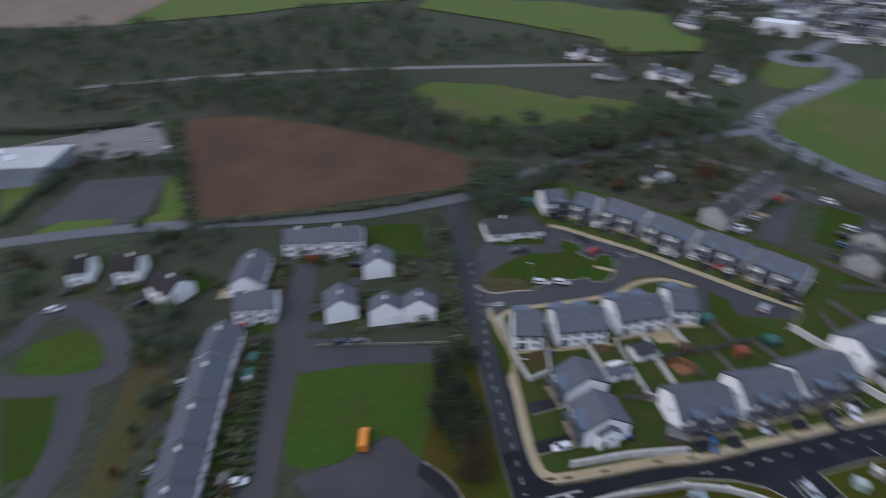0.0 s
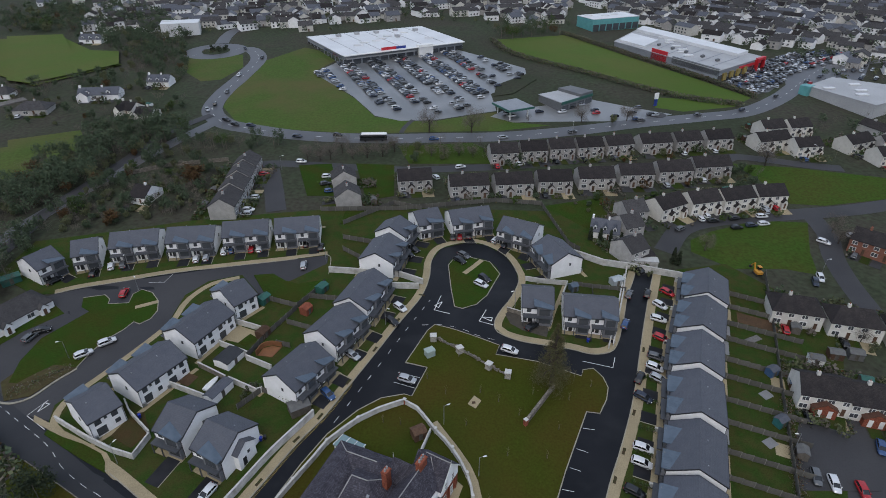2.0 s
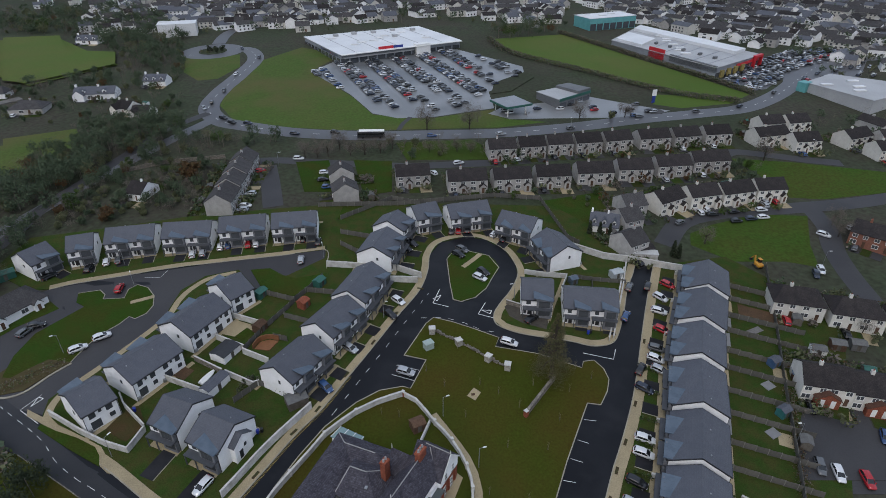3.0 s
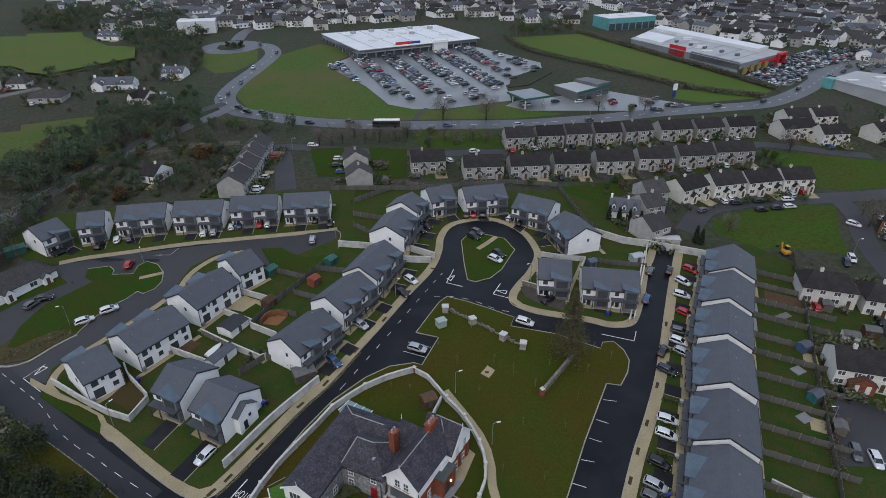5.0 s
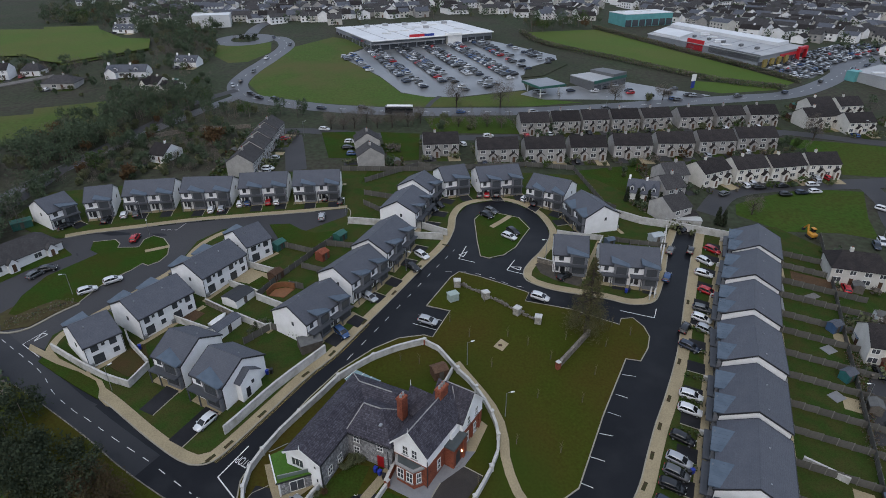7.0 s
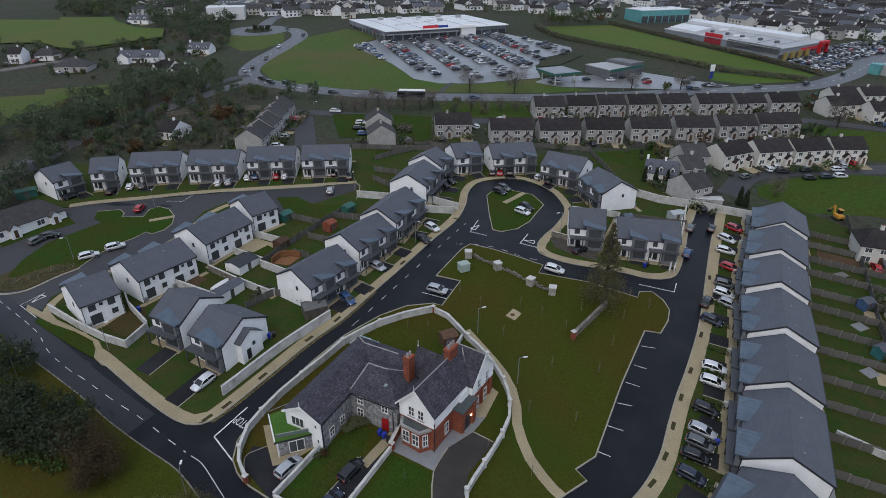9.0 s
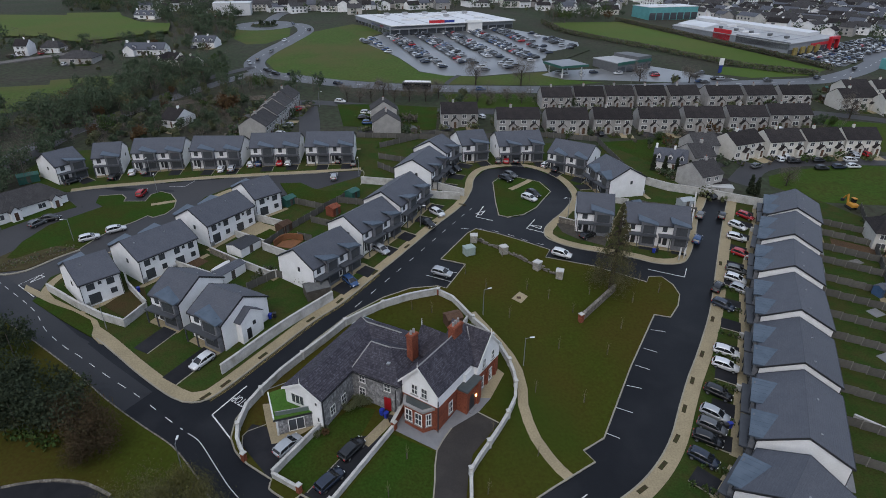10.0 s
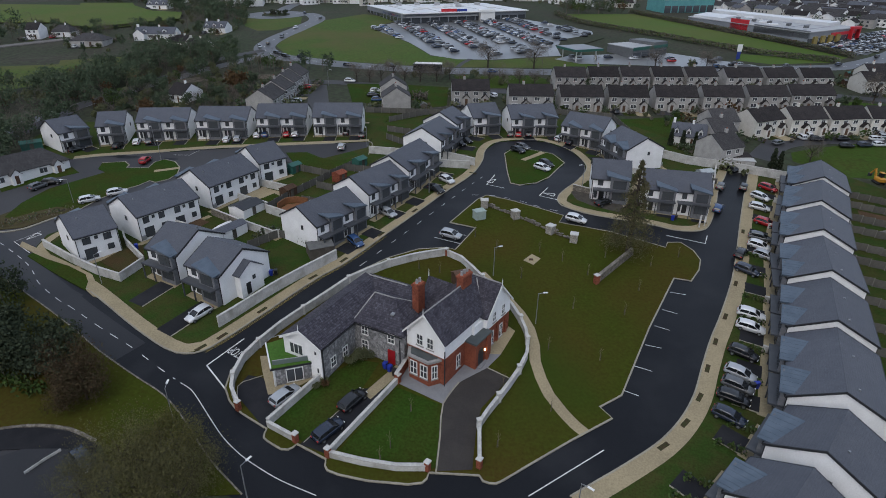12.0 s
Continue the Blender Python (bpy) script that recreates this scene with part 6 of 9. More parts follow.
PARKED, DISTANT = [], []
for rows, lift in (([("blue", -24.5, 95.4, -49), ("silver", -19.9, 107.3, -41), ("black", -10.6, 119.1, -44), ("white", -8.5, 124.6, -47), ("black", -6.2, 150.5, -51), ("black", -4.5, 153.1, -47), ("silver", -6.6, 98.9, -23), ("white", 18.7, 107.7, -25), ("white", 14.4, 134.2, -39), ("black", 15.7, 136.9, -52), ("black", 9.3, 146.4, -45), ("grey", 10.7, 149.2, -45), ("white", -45.0, 72.1, 240), ("silver", -26.8, 56.1, 55), ("black", -17.8, 55.8, 56), ("navy", -19.9, 50.8, 52), ("red", -86.7, 137.3, 94), ("grey", -103.3, 119.9, 70), ("black", -101.7, 122.4, 18), ("white", -86.4, 112.2, 35), ("white", -82.5, 116.4, 34), ("silver", -37.5, 146.3, 95)], 0.19), ([("red", 67.7, 131.1, -46), ("white", 63.4, 125.3, -50), ("white", 60.8, 119.5, -26), ("red", 58.9, 112.1, -39), ("grey", 55.1, 105.5, -25), ("white", 53.6, 102.1, -33), ("silver", 53.2, 98.4, -39), ("navy", 47.6, 92.9, -39), ("white", 43.0, 79.5, -25), ("white", 41.5, 76.0, -27), ("black", 37.9, 69.6, -34), ("silver", 35.7, 65.1, -34), ("grey", 34.4, 62.6, -32), ("black", 32.9, 60.2, -27), ("navy", 31.1, 56.8, -36), ("black", 61.6, 130.4, 63), ("black", 48.7, 98.8, 53), ("blue", 51.0, 117.4, 60), ("grey", 56.1, 129.9, 60)], 0.2), ([("white", -96.0, 151.0, 107), ("grey", -92.8, 151.6, 108), ("white", -71.1, 152.7, 100), ("silver", -68.2, 153.2, 99), ("white", -63.5, 155.9, 98), ("blue", -61.3, 156.5, 98), ("red", -55.1, 156.4, 96), ("white", -52.7, 156.5, 96), ("black", -38.4, 158.0, 90), ("red", 10.4, 160.4, 82), ("black", 8.1, 160.2, 83), ("black", 13.3, 160.9, 81), ("white", 21.8, 158.1, 54), ("black", 24.4, 155.0, 55), ("black", 25.8, 116.2, 38), ("black", -109.4, 144.6, 48), ("black", -33.6, 155.9, 93), ("black", -99.8, 148.0, 94)], 0.19), ([("navy", 116.0, 137.2, -112), ("white", 117.5, 137.2, -107), ("white", 131.7, 158.6, -43), ("white", 117.1, 170.0, 6), ("black", 106.3, 167.6, 6), ("navy", 112.2, 169.0, 6), ("white", 118.9, 174.9, 4), ("black", 108.3, 173.6, 11), ("black", 99.8, 171.9, 5), ("grey", 86.0, 166.5, 30), ("white", 98.6, 175.6, 100), ("silver", 122.5, 180.5, 110), ("red", 126.6, 180.6, 100), ("white", 4.3, 205.4, 120), ("white", 144.1, 162.0, -1), ("grey", 76.6, 72.1, -108), ("white", 79.4, 70.4, -103), ("red", 84.4, 68.8, -99), ("blue", 95.2, 78.7, -117), ("white", -49.6, 221.3, -4), ("white", 14.7, 214.3, 16), ("white", 38.8, 215.7, 18), ("red", -62.3, 209.8, 18), ("white", -37.5, 207.1, 8), ("blue", -35.0, 194.3, 7), ("white", -61.7, 181.6, -4), ("black", -103.0, 290.6, 102), ("black", -86.1, 262.5, -29), ("black", -37.6, 248.7, -14), ("white", 118.9, 139.4, -107)], 0.08), ([("navy", -105.0, 55.3, 60), ("grey", -101.5, 59.1, 58), ("red", -144.8, 70.2, 62), ("white", -140.1, 76.5, 60), ("white", -175.3, 0.9, 55), ("white", -84.3, 17.2, 57)], 0.1)):
    for key, x, y, yaw in rows:
        if any(math.hypot(x - a, y - b) < 1.7 for a, b in PARKED):
            continue
        PARKED.append((x, y))
        if lift == 0.08:
            DISTANT.append((x, y, yaw, key))
            continue
        copy_thing(CAR[key], slope_pose(x, y, lift, yaw, 1.0))
(yx0, yy0), (yx1, yy1) = [(-49.1, 46.2), (-45.3, 43.5)]
copy_thing(CAR["navy"], slope_pose((yx0 + yx1) / 2, (yy0 + yy1) / 2, 0.16, math.degrees(math.atan2(yy1 - yy0, yx1 - yx0))))
for e in CAR.values():
    for o in (*e.children_recursive, e):
        bpy.data.objects.remove(o)

# the bus on the main road
bus = thing("bus", "dark bus with lit windows on the main road", "bus", slope_pose(-21.5, 244.0, 0.1, 1))
part("body", box(-6, 6, -1.25, 1.25, 0.35, 3.1, 0.15), material("bus_paint", (0.02, 0.025, 0.03), (0.03, 0.03, 0.035), 0.3, 0.5, 6, 0.1), bus)
part("window_band", box(-5.7, 5.9, -1.27, 1.27, 1.6, 2.6, 0.03), CARGLASS, bus)
part("roof_pod", box(-5.2, 5.8, -1.15, 1.15, 3.1, 3.4, 0.08), FRAME_W, bus, "white roof")
for x in (-3.6, 3.9):
    for y in (-1.1, 1.1):
        part("wheel", tube((x, y - 0.15, 0.45), (x, y + 0.15, 0.45), 0.45, 0.45, 14), TYRE, bus)

# ---- markings ----
def mark(points, width, label, dash=None, lift=0.11, mat=PAINT_W, raw=True, step=1.0, off=0.0):
    ribbon("road_marking", points, width, lift, mat, label, raw=raw, step=step, dash=dash, category="marking", off=off)


mark([(-108.8, 104.6), (-93.0, 93.3), (-81.7, 85.2), (-75.7, 79.4), (-69.7, 75.1), (-66.0, 73.0), (-58.9, 68.6), (-52.3, 64.8), (-46.0, 60.7), (-42.8, 58.7)], 0.11, "white dashes along the main road", (1.8, 2.2), raw=False, step=0.5)
mark([(-41.8, 58.1), (-39.9, 57.0), (-38.0, 55.1), (-35.6, 52.5), (-32.6, 49.4), (-29.7, 47.1), (-26.7, 45.3), (-23.7, 43.8), (-19.4, 42.2)], 0.11, "white line round the bend", raw=False)
mark([(4.2, 43.6), (13.9, 50.6)], 0.14, "white line along the road")
for pts in ([(-39.6, 61.6), (-36.3, 67.5)], [(-39.6, 61.6), (-35.1, 57.1)], [(0.7, 123.8), (4.7, 122.1)], [(0.7, 123.8), (2.8, 129.9)], [(12.3, 118.9), (17.1, 116.9)], [(12.3, 118.9), (14.7, 123.5)], [(36.4, 104.6), (43.4, 102.5), (44.9, 105.8)]):
    mark(pts, 0.2, "white stop line at a junction")
mark([(-2.7, 117.9), (2.9, 117.7), (7.8, 115.8), (12.4, 113.0), (17.0, 111.5)], 0.12, "white dashes through the junction", (1.5, 2.0), raw=False, step=0.5)
mark(K1[11:16], 0.12, "white dashes along the estate road", (1.5, 3.0), raw=False, step=0.5, off=-2.9)
BAYS, BAYE, BAYQ = [(31.6, 85.0), (28.9, 79.9), (26.4, 75.5), (23.8, 70.7), (21.0, 65.9), (18.2, 61.0)], [(34.2, 84.6), (31.1, 79.0), (28.6, 74.6), (26.1, 70.2), (23.4, 65.0), (20.3, 60.0)], [(-7.0, 104.7), (-1.8, 102.9), (-8.7, 101.6), (-3.6, 99.7), (-9.8, 98.7), (-4.7, 96.6)]
for a, b in list(zip(BAYS, BAYE)) + [(BAYQ[i], BAYQ[i + 1]) for i in (0, 2, 4)]:
    mark([a, b], 0.12, "white parking bay line")
for off in (-0.35, -0.6):
    mark(K1[7:13], 0.07, "yellow no-parking line beside the kerb", mat=PAINT_Y, raw=False, step=1.5, off=off)


def yield_sign(x, y, turn):
    m = pose(x, y, 0, 0, 0, turn)
    pts = [m @ Vector(p) for p in ((-0.7, -1.2, 0), (0.7, -1.2, 0), (0, 1.4, 0), (-0.7, -1.2, 0))]
    for a, b in zip(pts, pts[1:]):
        mark([(a.x, a.y), (b.x, b.y)], 0.22, "white give-way triangle on the road")


yield_sign(-87.8, 95.6, 160)
mark([(-87.7, 97.7), (-90.1, 93.4), (-84.1, 89.2)], 0.16, "white give-way line at the side street")
mark([(-82.0, 142.6), (-77.4, 142.3), (-76.2, 146.1)], 0.14, "white line of the street end")
yield_sign(*[(2.1, 126.1)][0], -40)
yield_sign(*[(14.6, 120.0)][0], 70)


def lettering(text, x, y, turn, size, mat, label, lift=0.11):
    cu = bpy.data.curves.new("lettering", "FONT")
    cu.body, cu.size, cu.align_x, cu.align_y = text, size, "CENTER", "CENTER"
    ob = bpy.data.objects.new("lettering_curve", cu)
    me = bpy.data.meshes.new_from_object(ob)
    bpy.data.objects.remove(ob)
    me.materials.append(mat)
    o = new("road_lettering", me)
    o.matrix_world = slope_pose(x, y, lift, turn) @ Matrix.Diagonal((1, 2.1, 1, 1))
    return tagged(o, label, "marking", "", "structure")


lettering("STOP", *[(-36.3, 64.5)][0], 150, 1.05, PAINT_W, "white word painted before the stop line")

# pits and covers in the footpaths
PIT = material("planting_soil", (0.05, 0.034, 0.02), (0.04, 0.045, 0.018), 0.95, 1.5, 8, 0.4, 0.5)
PITS = curve_through(K1[6:16], 11.0) + curve_through(K2[2:12], 9.0)
for i, p in enumerate(PITS[1:-1]):
    q = PITS[i + 2] - p
    q = q / np.linalg.norm(q)
    n = np.array([-q[1], q[0]])
    c = p + n * 0.75
    patch("tree_pit", [tuple(c + q * a + n * b) for a, b in ((-0.9, -0.3), (0.9, -0.3), (0.9, 0.3), (-0.9, 0.3))], 0.205, PIT, "brown planted pit in the footpath", "planting", cell=6, skirt=0.08)


# ---- lamps, signs and things on the green ----
def street_lamp(x, y, turn, h=6.0):
    e = thing("street_lamp", "grey galvanised street lamp with a short arm", "street lamp", pose(x, y, gz(x, y), 0, 0, turn), "street lamps")
    part("pole", tube((0, 0, -0.3), (0, 0, h), 0.09, 0.05, 8), METAL, e)
    part("arm", tube((0, 0, h - 0.05), (0.9, 0, h + 0.1), 0.035, 0.03, 6), METAL, e)
    part("head", box(0.7, 1.45, -0.14, 0.14, h + 0.04, h + 0.16, 0.04), FRAME_W, e, "pale lamp head")
    return e


for i, (x, y) in enumerate([(1.3, 86.4), (7.6, 73.9), (-89.7, 111.5), (-65.0, 79.8), (-90.3, 149.8), (22.6, 124.4), (-12.2, 118.4), (-31.0, 148.2), (-40.6, 52.8), (-26.6, 41.8), (10.5, 44.0), (-83.2, 138.5), (36.2, 99.8)][:8] + [(9.1, 41.1), (-26.7, 41.0), (-39.7, 51.4)] + [(1.3, 86.4), (7.6, 73.9), (-89.7, 111.5), (-65.0, 79.8), (-90.3, 149.8), (22.6, 124.4), (-12.2, 118.4), (-31.0, 148.2), (-40.6, 52.8), (-26.6, 41.8), (10.5, 44.0), (-83.2, 138.5), (36.2, 99.8)][11:12] + [(120.7, 141.5), (75.6, 78.4), (-56.4, 215.0), (68.3, 247.7), (166.8, 222.6)]):
    street_lamp(x, y, (20, 10, 200, 60, -80, 200, -30, -90, -40, 60, 100, -60, 0, 180, 20, 90, 120)[i], 5.6)


PALE_STONE = stones(material("pale_dressed_stone", (0.34, 0.32, 0.28), (0.27, 0.255, 0.225), 0.92, 1.2, 6, 0.3, 0.5), 0.45, 0.15)


def boulder_wall(points, h, label):
    """A ruined rubble wall of separate stones."""
    e = thing("ruined_wall", label, "wall")
    rng = random.Random(3)
    pts = curve_through(points, 0.55)
    stones = []
    for k in range(6):
        bm = bmesh.new()
        bmesh.ops.create_icosphere(bm, subdivisions=1, radius=0.5)
        for v in bm.verts:
            v.co *= rng.uniform(0.75, 1.15)
        stones.append(mesh_of(bm, "stone", STONE))
    for i, p in enumerate(pts):
        top = h * (0.75 + 0.25 * math.sin(i * 0.7))
        z = 0.1
        while z < top:
            o = share("stone", rng.choice(stones), e, Matrix())
            o.matrix_local = pose(p[0] + rng.uniform(-0.15, 0.15), p[1] + rng.uniform(-0.15, 0.15), gz(*p) + 0.17 + z, 0, 0, rng.uniform(0, 360)) @ Matrix.Diagonal((0.72, 0.85, 0.42, 1))
            z += 0.3
    return e


boulder_wall([(0.6, 112.6), (6.6, 108.4), (13.0, 103.0), (17.0, 100.0)], 0.75, "ruined rubble wall along the edge of the green")
wall_along("garden_wall", [(19.1, 86.0), (27.5, 96.2)], 1.5, 0.5, STONE, "old stone wall standing on the green", STONE, raw=True)
sx, sy = [(19.1, 86.0), (27.5, 96.2)][0]
p = thing("wall_pier", "red brick pier at the end of the stone wall", "pier", pose(sx, sy, gz(sx, sy), 0, 0, 35))
part("shaft", box(-0.4, 0.4, -0.4, 0.4, -0.2, 1.75, 0.03), BRICK, p)
part("cap", box(-0.46, 0.46, -0.46, 0.46, 1.75, 1.88, 0.03), COPE, p)
for i, (x, y) in enumerate([(0.0, 112.0), (6.3, 107.6), (12.9, 102.2), (17.1, 99.5)]):
    e = thing("stone_block", "large dressed stone pier standing on the green", "stone block", pose(x, y, gz(x, y) + 0.17, 0, 0, 25 * i))
    part("shaft", box(-0.75, 0.75, -0.7, 0.7, -0.1, 1.6, 0.06), PALE_STONE, e)
    part("cap", box(-0.85, 0.85, -0.8, 0.8, 1.6, 1.78, 0.06), COPE, e)
cx, cy = [(-1.1, 106.8)][0]
e = thing("utility_cabinet", "pale green utility cabinet on the green", "cabinet", pose(cx, cy, gz(cx, cy) + 0.17, 0, 0, 28))
PALE_GREEN = material("pale_green_paint", (0.3, 0.36, 0.33), (0.26, 0.32, 0.29), 0.6, 1, 6, 0.1)
part("body", box(-1.1, 1.1, -0.9, 0.9, 0, 1.75, 0.03), PALE_GREEN, e)
part("lid", box(-1.2, 1.2, -1.0, 1.0, 1.75, 1.85, 0.02), PALE_GREEN, e)
part("door", box(-0.9, 0.9, -0.93, -0.9, 0.15, 1.6), PALE_GREEN, e)
px, py = [(8.3, 92.0)][0]
patch("slab", [(6.9, 91.7), (8.6, 94.0), (10.1, 92.6), (8.6, 90.4)], 0.22, CONCRETE, "concrete slab set in the green", "slab", cell=6)
e = thing("manhole", "rusty manhole frame on the slab", "manhole", pose(px, py, gz(px, py) + 0.22))
part("cover", box(-0.4, 0.4, -0.3, 0.3, 0, 0.12, 0.02), BROWN_WOOD, e)


STEM = material("pale_stem", (0.2, 0.17, 0.11), (0.15, 0.125, 0.08), 0.9, 2, 9, 0.3)


def sapling(x, y):
    e = thing("sapling", "thin staked sapling on the green", "tree", pose(x, y, gz(x, y) + 0.15, 0, 0, RNG.uniform(0, 360)), "young trees on the green")
    bm = bmesh.new()
    add_tube(bm, (0, 0, 0), (0.05, 0, 2.2), 0.03, 0.015, 5)
    for k in range(9):
        a = k * 2.4
        z = 1.0 + k * 0.13
        add_tube(bm, (0.03, 0, z), (0.03 + 0.4 * math.cos(a), 0.4 * math.sin(a), z + 0.55), 0.012, 0.006, 4)
    part("stem", bm, STEM, e)
    part("stake", box(0.12, 0.18, -0.03, 0.03, -0.1, 1.2), TIMBER, e, "pale timber stake")


GREEN_IN = [(2.0, 60.0), (8.0, 56.1), (9.0, 68.1), (16.1, 66.3), (14.1, 78.3), (22.2, 77.5), (6.0, 85.9), (18.1, 88.3), (10.0, 94.8), (26.2, 84.6), (2.0, 94.5), (22.1, 94.3), (30.2, 92.5), (36.2, 96.5), (33.1, 99.4), (-12.0, 48.9), (-10.0, 54.9), (-13.0, 46.9), (1.0, 50.0), (-8.0, 86.5), (-11.9, 87.4), (-2.0, 99.2), (5.9, 106.2), (14.0, 92.1)]
for x, y in GREEN_IN:
    sapling(x, y)


# ---- trees ----
def leaf_material(name, colours, rough=0.9):
    m = bpy.data.materials.new(name)
    m.use_nodes = True
    n, l = m.node_tree.nodes, m.node_tree.links
    geo, ramp = n.new("ShaderNodeNewGeometry"), n.new("ShaderNodeValToRGB")
    l.new(geo.outputs["Random Per Island"], ramp.inputs[0])
    ramp.color_ramp.elements[0].color = (*colours[0], 1)
    ramp.color_ramp.elements[1].color = (*colours[-1], 1)
    for i, c in enumerate(colours[1:-1]):
        ramp.color_ramp.elements.new((i + 1) / (len(colours) - 1)).color = (*c, 1)
    b = n["Principled BSDF"]
    b.inputs["Roughness"].default_value = rough
    b.inputs["Specular IOR Level"].default_value = 0.2
    l.new(ramp.outputs[0], b.inputs["Base Color"])
    return m


EVERGREEN = leaf_material("evergreen_leaves", [(0.046, 0.068, 0.04), (0.062, 0.086, 0.05), (0.082, 0.106, 0.062)])
DEEP_GREEN = leaf_material("deep_green_leaves", [(0.018, 0.027, 0.015), (0.028, 0.039, 0.021), (0.042, 0.052, 0.029)])
TWIGS = leaf_material("bare_twigs", [(0.1, 0.086, 0.072), (0.122, 0.106, 0.088), (0.142, 0.124, 0.104)])
SCRUB = leaf_material("scrub_leaves", [(0.08, 0.096, 0.046), (0.1, 0.112, 0.056), (0.12, 0.118, 0.066)])
RUST = leaf_material("autumn_leaves", [(0.065, 0.034, 0.016), (0.09, 0.052, 0.022), (0.06, 0.044, 0.02)])
HEDGE = leaf_material("hedge_leaves", [(0.03, 0.06, 0.012), (0.05, 0.085, 0.02), (0.04, 0.05, 0.018)])


def leaves(rng, centres, count, size, spread, thin=1.0):
    """Quads of a size scattered round centres: an array of count x 4 x 3."""
    c = centres[rng.integers(0, len(centres), count)]
    p = c[:, :3] + rng.normal(0, 1, (count, 3)) * (c[:, 3:4] * spread)
    a = rng.normal(0, 1, (count, 3))
    a /= np.linalg.norm(a, axis=1, keepdims=True)
    b = np.cross(a, rng.normal(0, 1, (count, 3)))
    b /= np.linalg.norm(b, axis=1, keepdims=True) + 1e-9
    s = size * rng.uniform(0.6, 1.3, (count, 1))
    a, b = a * s, b * s * thin
    return np.stack([p - a - b, p + a - b, p + a + b, p - a + b], 1)


def crown_centres(rng, h, r, kind):
    """Clumps of a crown: x, y, z and radius."""
    out = []
    if kind == "conifer":
        for i in range(90):
            f = (i / 90) ** 1.1
            rr = r * (1 - f) ** 0.9 * rng.uniform(0.55, 1.0)
            a = rng.uniform(0, 6.28)
            out.append((rr * 0.8 * math.cos(a), rr * 0.8 * math.sin(a), h * (0.08 + 0.88 * f), max(0.18, rr * 0.24)))
    else:
        for i in range(14):
            a, f = rng.uniform(0, 6.28), rng.uniform(0, 1)
            rr = r * (0.35 + 0.45 * math.sin(f * 2.6))
            out.append((rr * math.cos(a), rr * math.sin(a), h * (0.32 + 0.6 * f), r * rng.uniform(0.22, 0.42)))
    return np.array(out)


def quads_mesh(name, q, mats, slots=None):
    me = bpy.data.meshes.new(name)
    n = len(q)
    me.vertices.add(n * 4)
    me.vertices.foreach_set("co", q.reshape(-1).astype(np.float32))
    me.loops.add(n * 4)
    me.loops.foreach_set("vertex_index", np.arange(n * 4, dtype=np.int32))
    me.polygons.add(n)
    me.polygons.foreach_set("loop_start", np.arange(0, n * 4, 4, dtype=np.int32))
    if slots is not None:
        me.polygons.foreach_set("material_index", slots.astype(np.int32))
    for m in mats:
        me.materials.append(m)
    me.update(calc_edges=True)
    return me


def trunk_mesh(rng, h, r, limbs, conifer=False):
    bm = bmesh.new()
    top = h * (0.95 if conifer else 0.55)
    add_tube(bm, (0, 0, -0.4), (0, 0, top), h * 0.03, h * (0.006 if conifer else 0.015), 7)
    for i in range(limbs):
        a, f = i * 2.4 + rng.uniform(-0.4, 0.4), 0.3 + 0.65 * i / limbs
        z = top * f
        reach = r * (0.9 - 0.5 * f if not conifer else 0.9 * (1 - f))
        p = Vector((0, 0, z))
        q = Vector((math.cos(a) * reach * 0.6, math.sin(a) * reach * 0.6, z + h * (0.16 if not conifer else 0.01)))
        e = q + Vector((math.cos(a + 0.4) * reach * 0.5, math.sin(a + 0.4) * reach * 0.5, h * (0.14 if not conifer else -0.02)))
        add_tube(bm, p, q, h * 0.012, h * 0.007, 5)
        add_tube(bm, q, e, h * 0.007, h * 0.002, 4)
    return mesh_of(bm, "trunk", BARK)


BROWN_L = leaf_material("brown_leaves", [(0.04, 0.026, 0.014), (0.065, 0.042, 0.022), (0.045, 0.045, 0.02)])
OLIVE_L = leaf_material("olive_twigs", [(0.05, 0.045, 0.022), (0.085, 0.08, 0.035), (0.12, 0.115, 0.045)])
CONIF = leaf_material("sparse_conifer_needles", [(0.05, 0.058, 0.024), (0.085, 0.08, 0.036), (0.12, 0.1, 0.055)])
GOLD = leaf_material("yellow_green_leaves", [(0.07, 0.066, 0.02), (0.115, 0.105, 0.03), (0.06, 0.062, 0.024)])
TREES = {}
TREE_KINDS = (("conifer", 19.0, 5.6, CONIF, 15000, 0.13, 0.8, 0.28), ("bare", 9.0, 3.6, TWIGS, 2600, 0.36, 0.75, 0.035), ("cypress", 5.0, 1.0, DEEP_GREEN, 2600, 0.11, 0.75, 0.6), ("gold", 7.5, 3.8, GOLD, 9000, 0.09, 0.8, 0.5), ("evergreen", 8.0, 3.2, EVERGREEN, 1400, 0.34, 0.6, 0.7),
              ("scrub", 4.2, 2.4, SCRUB, 800, 0.24, 0.6, 0.6), ("rust", 5.0, 2.5, RUST, 800, 0.26, 0.6, 0.6),
              ("olive", 7.5, 3.8, OLIVE_L, 8500, 0.085, 0.85, 0.3), ("bush", 2.6, 1.5, SCRUB, 1500, 0.1, 0.7, 0.6), ("brown", 4.5, 2.4, BROWN_L, 4500, 0.09, 0.75, 0.35))
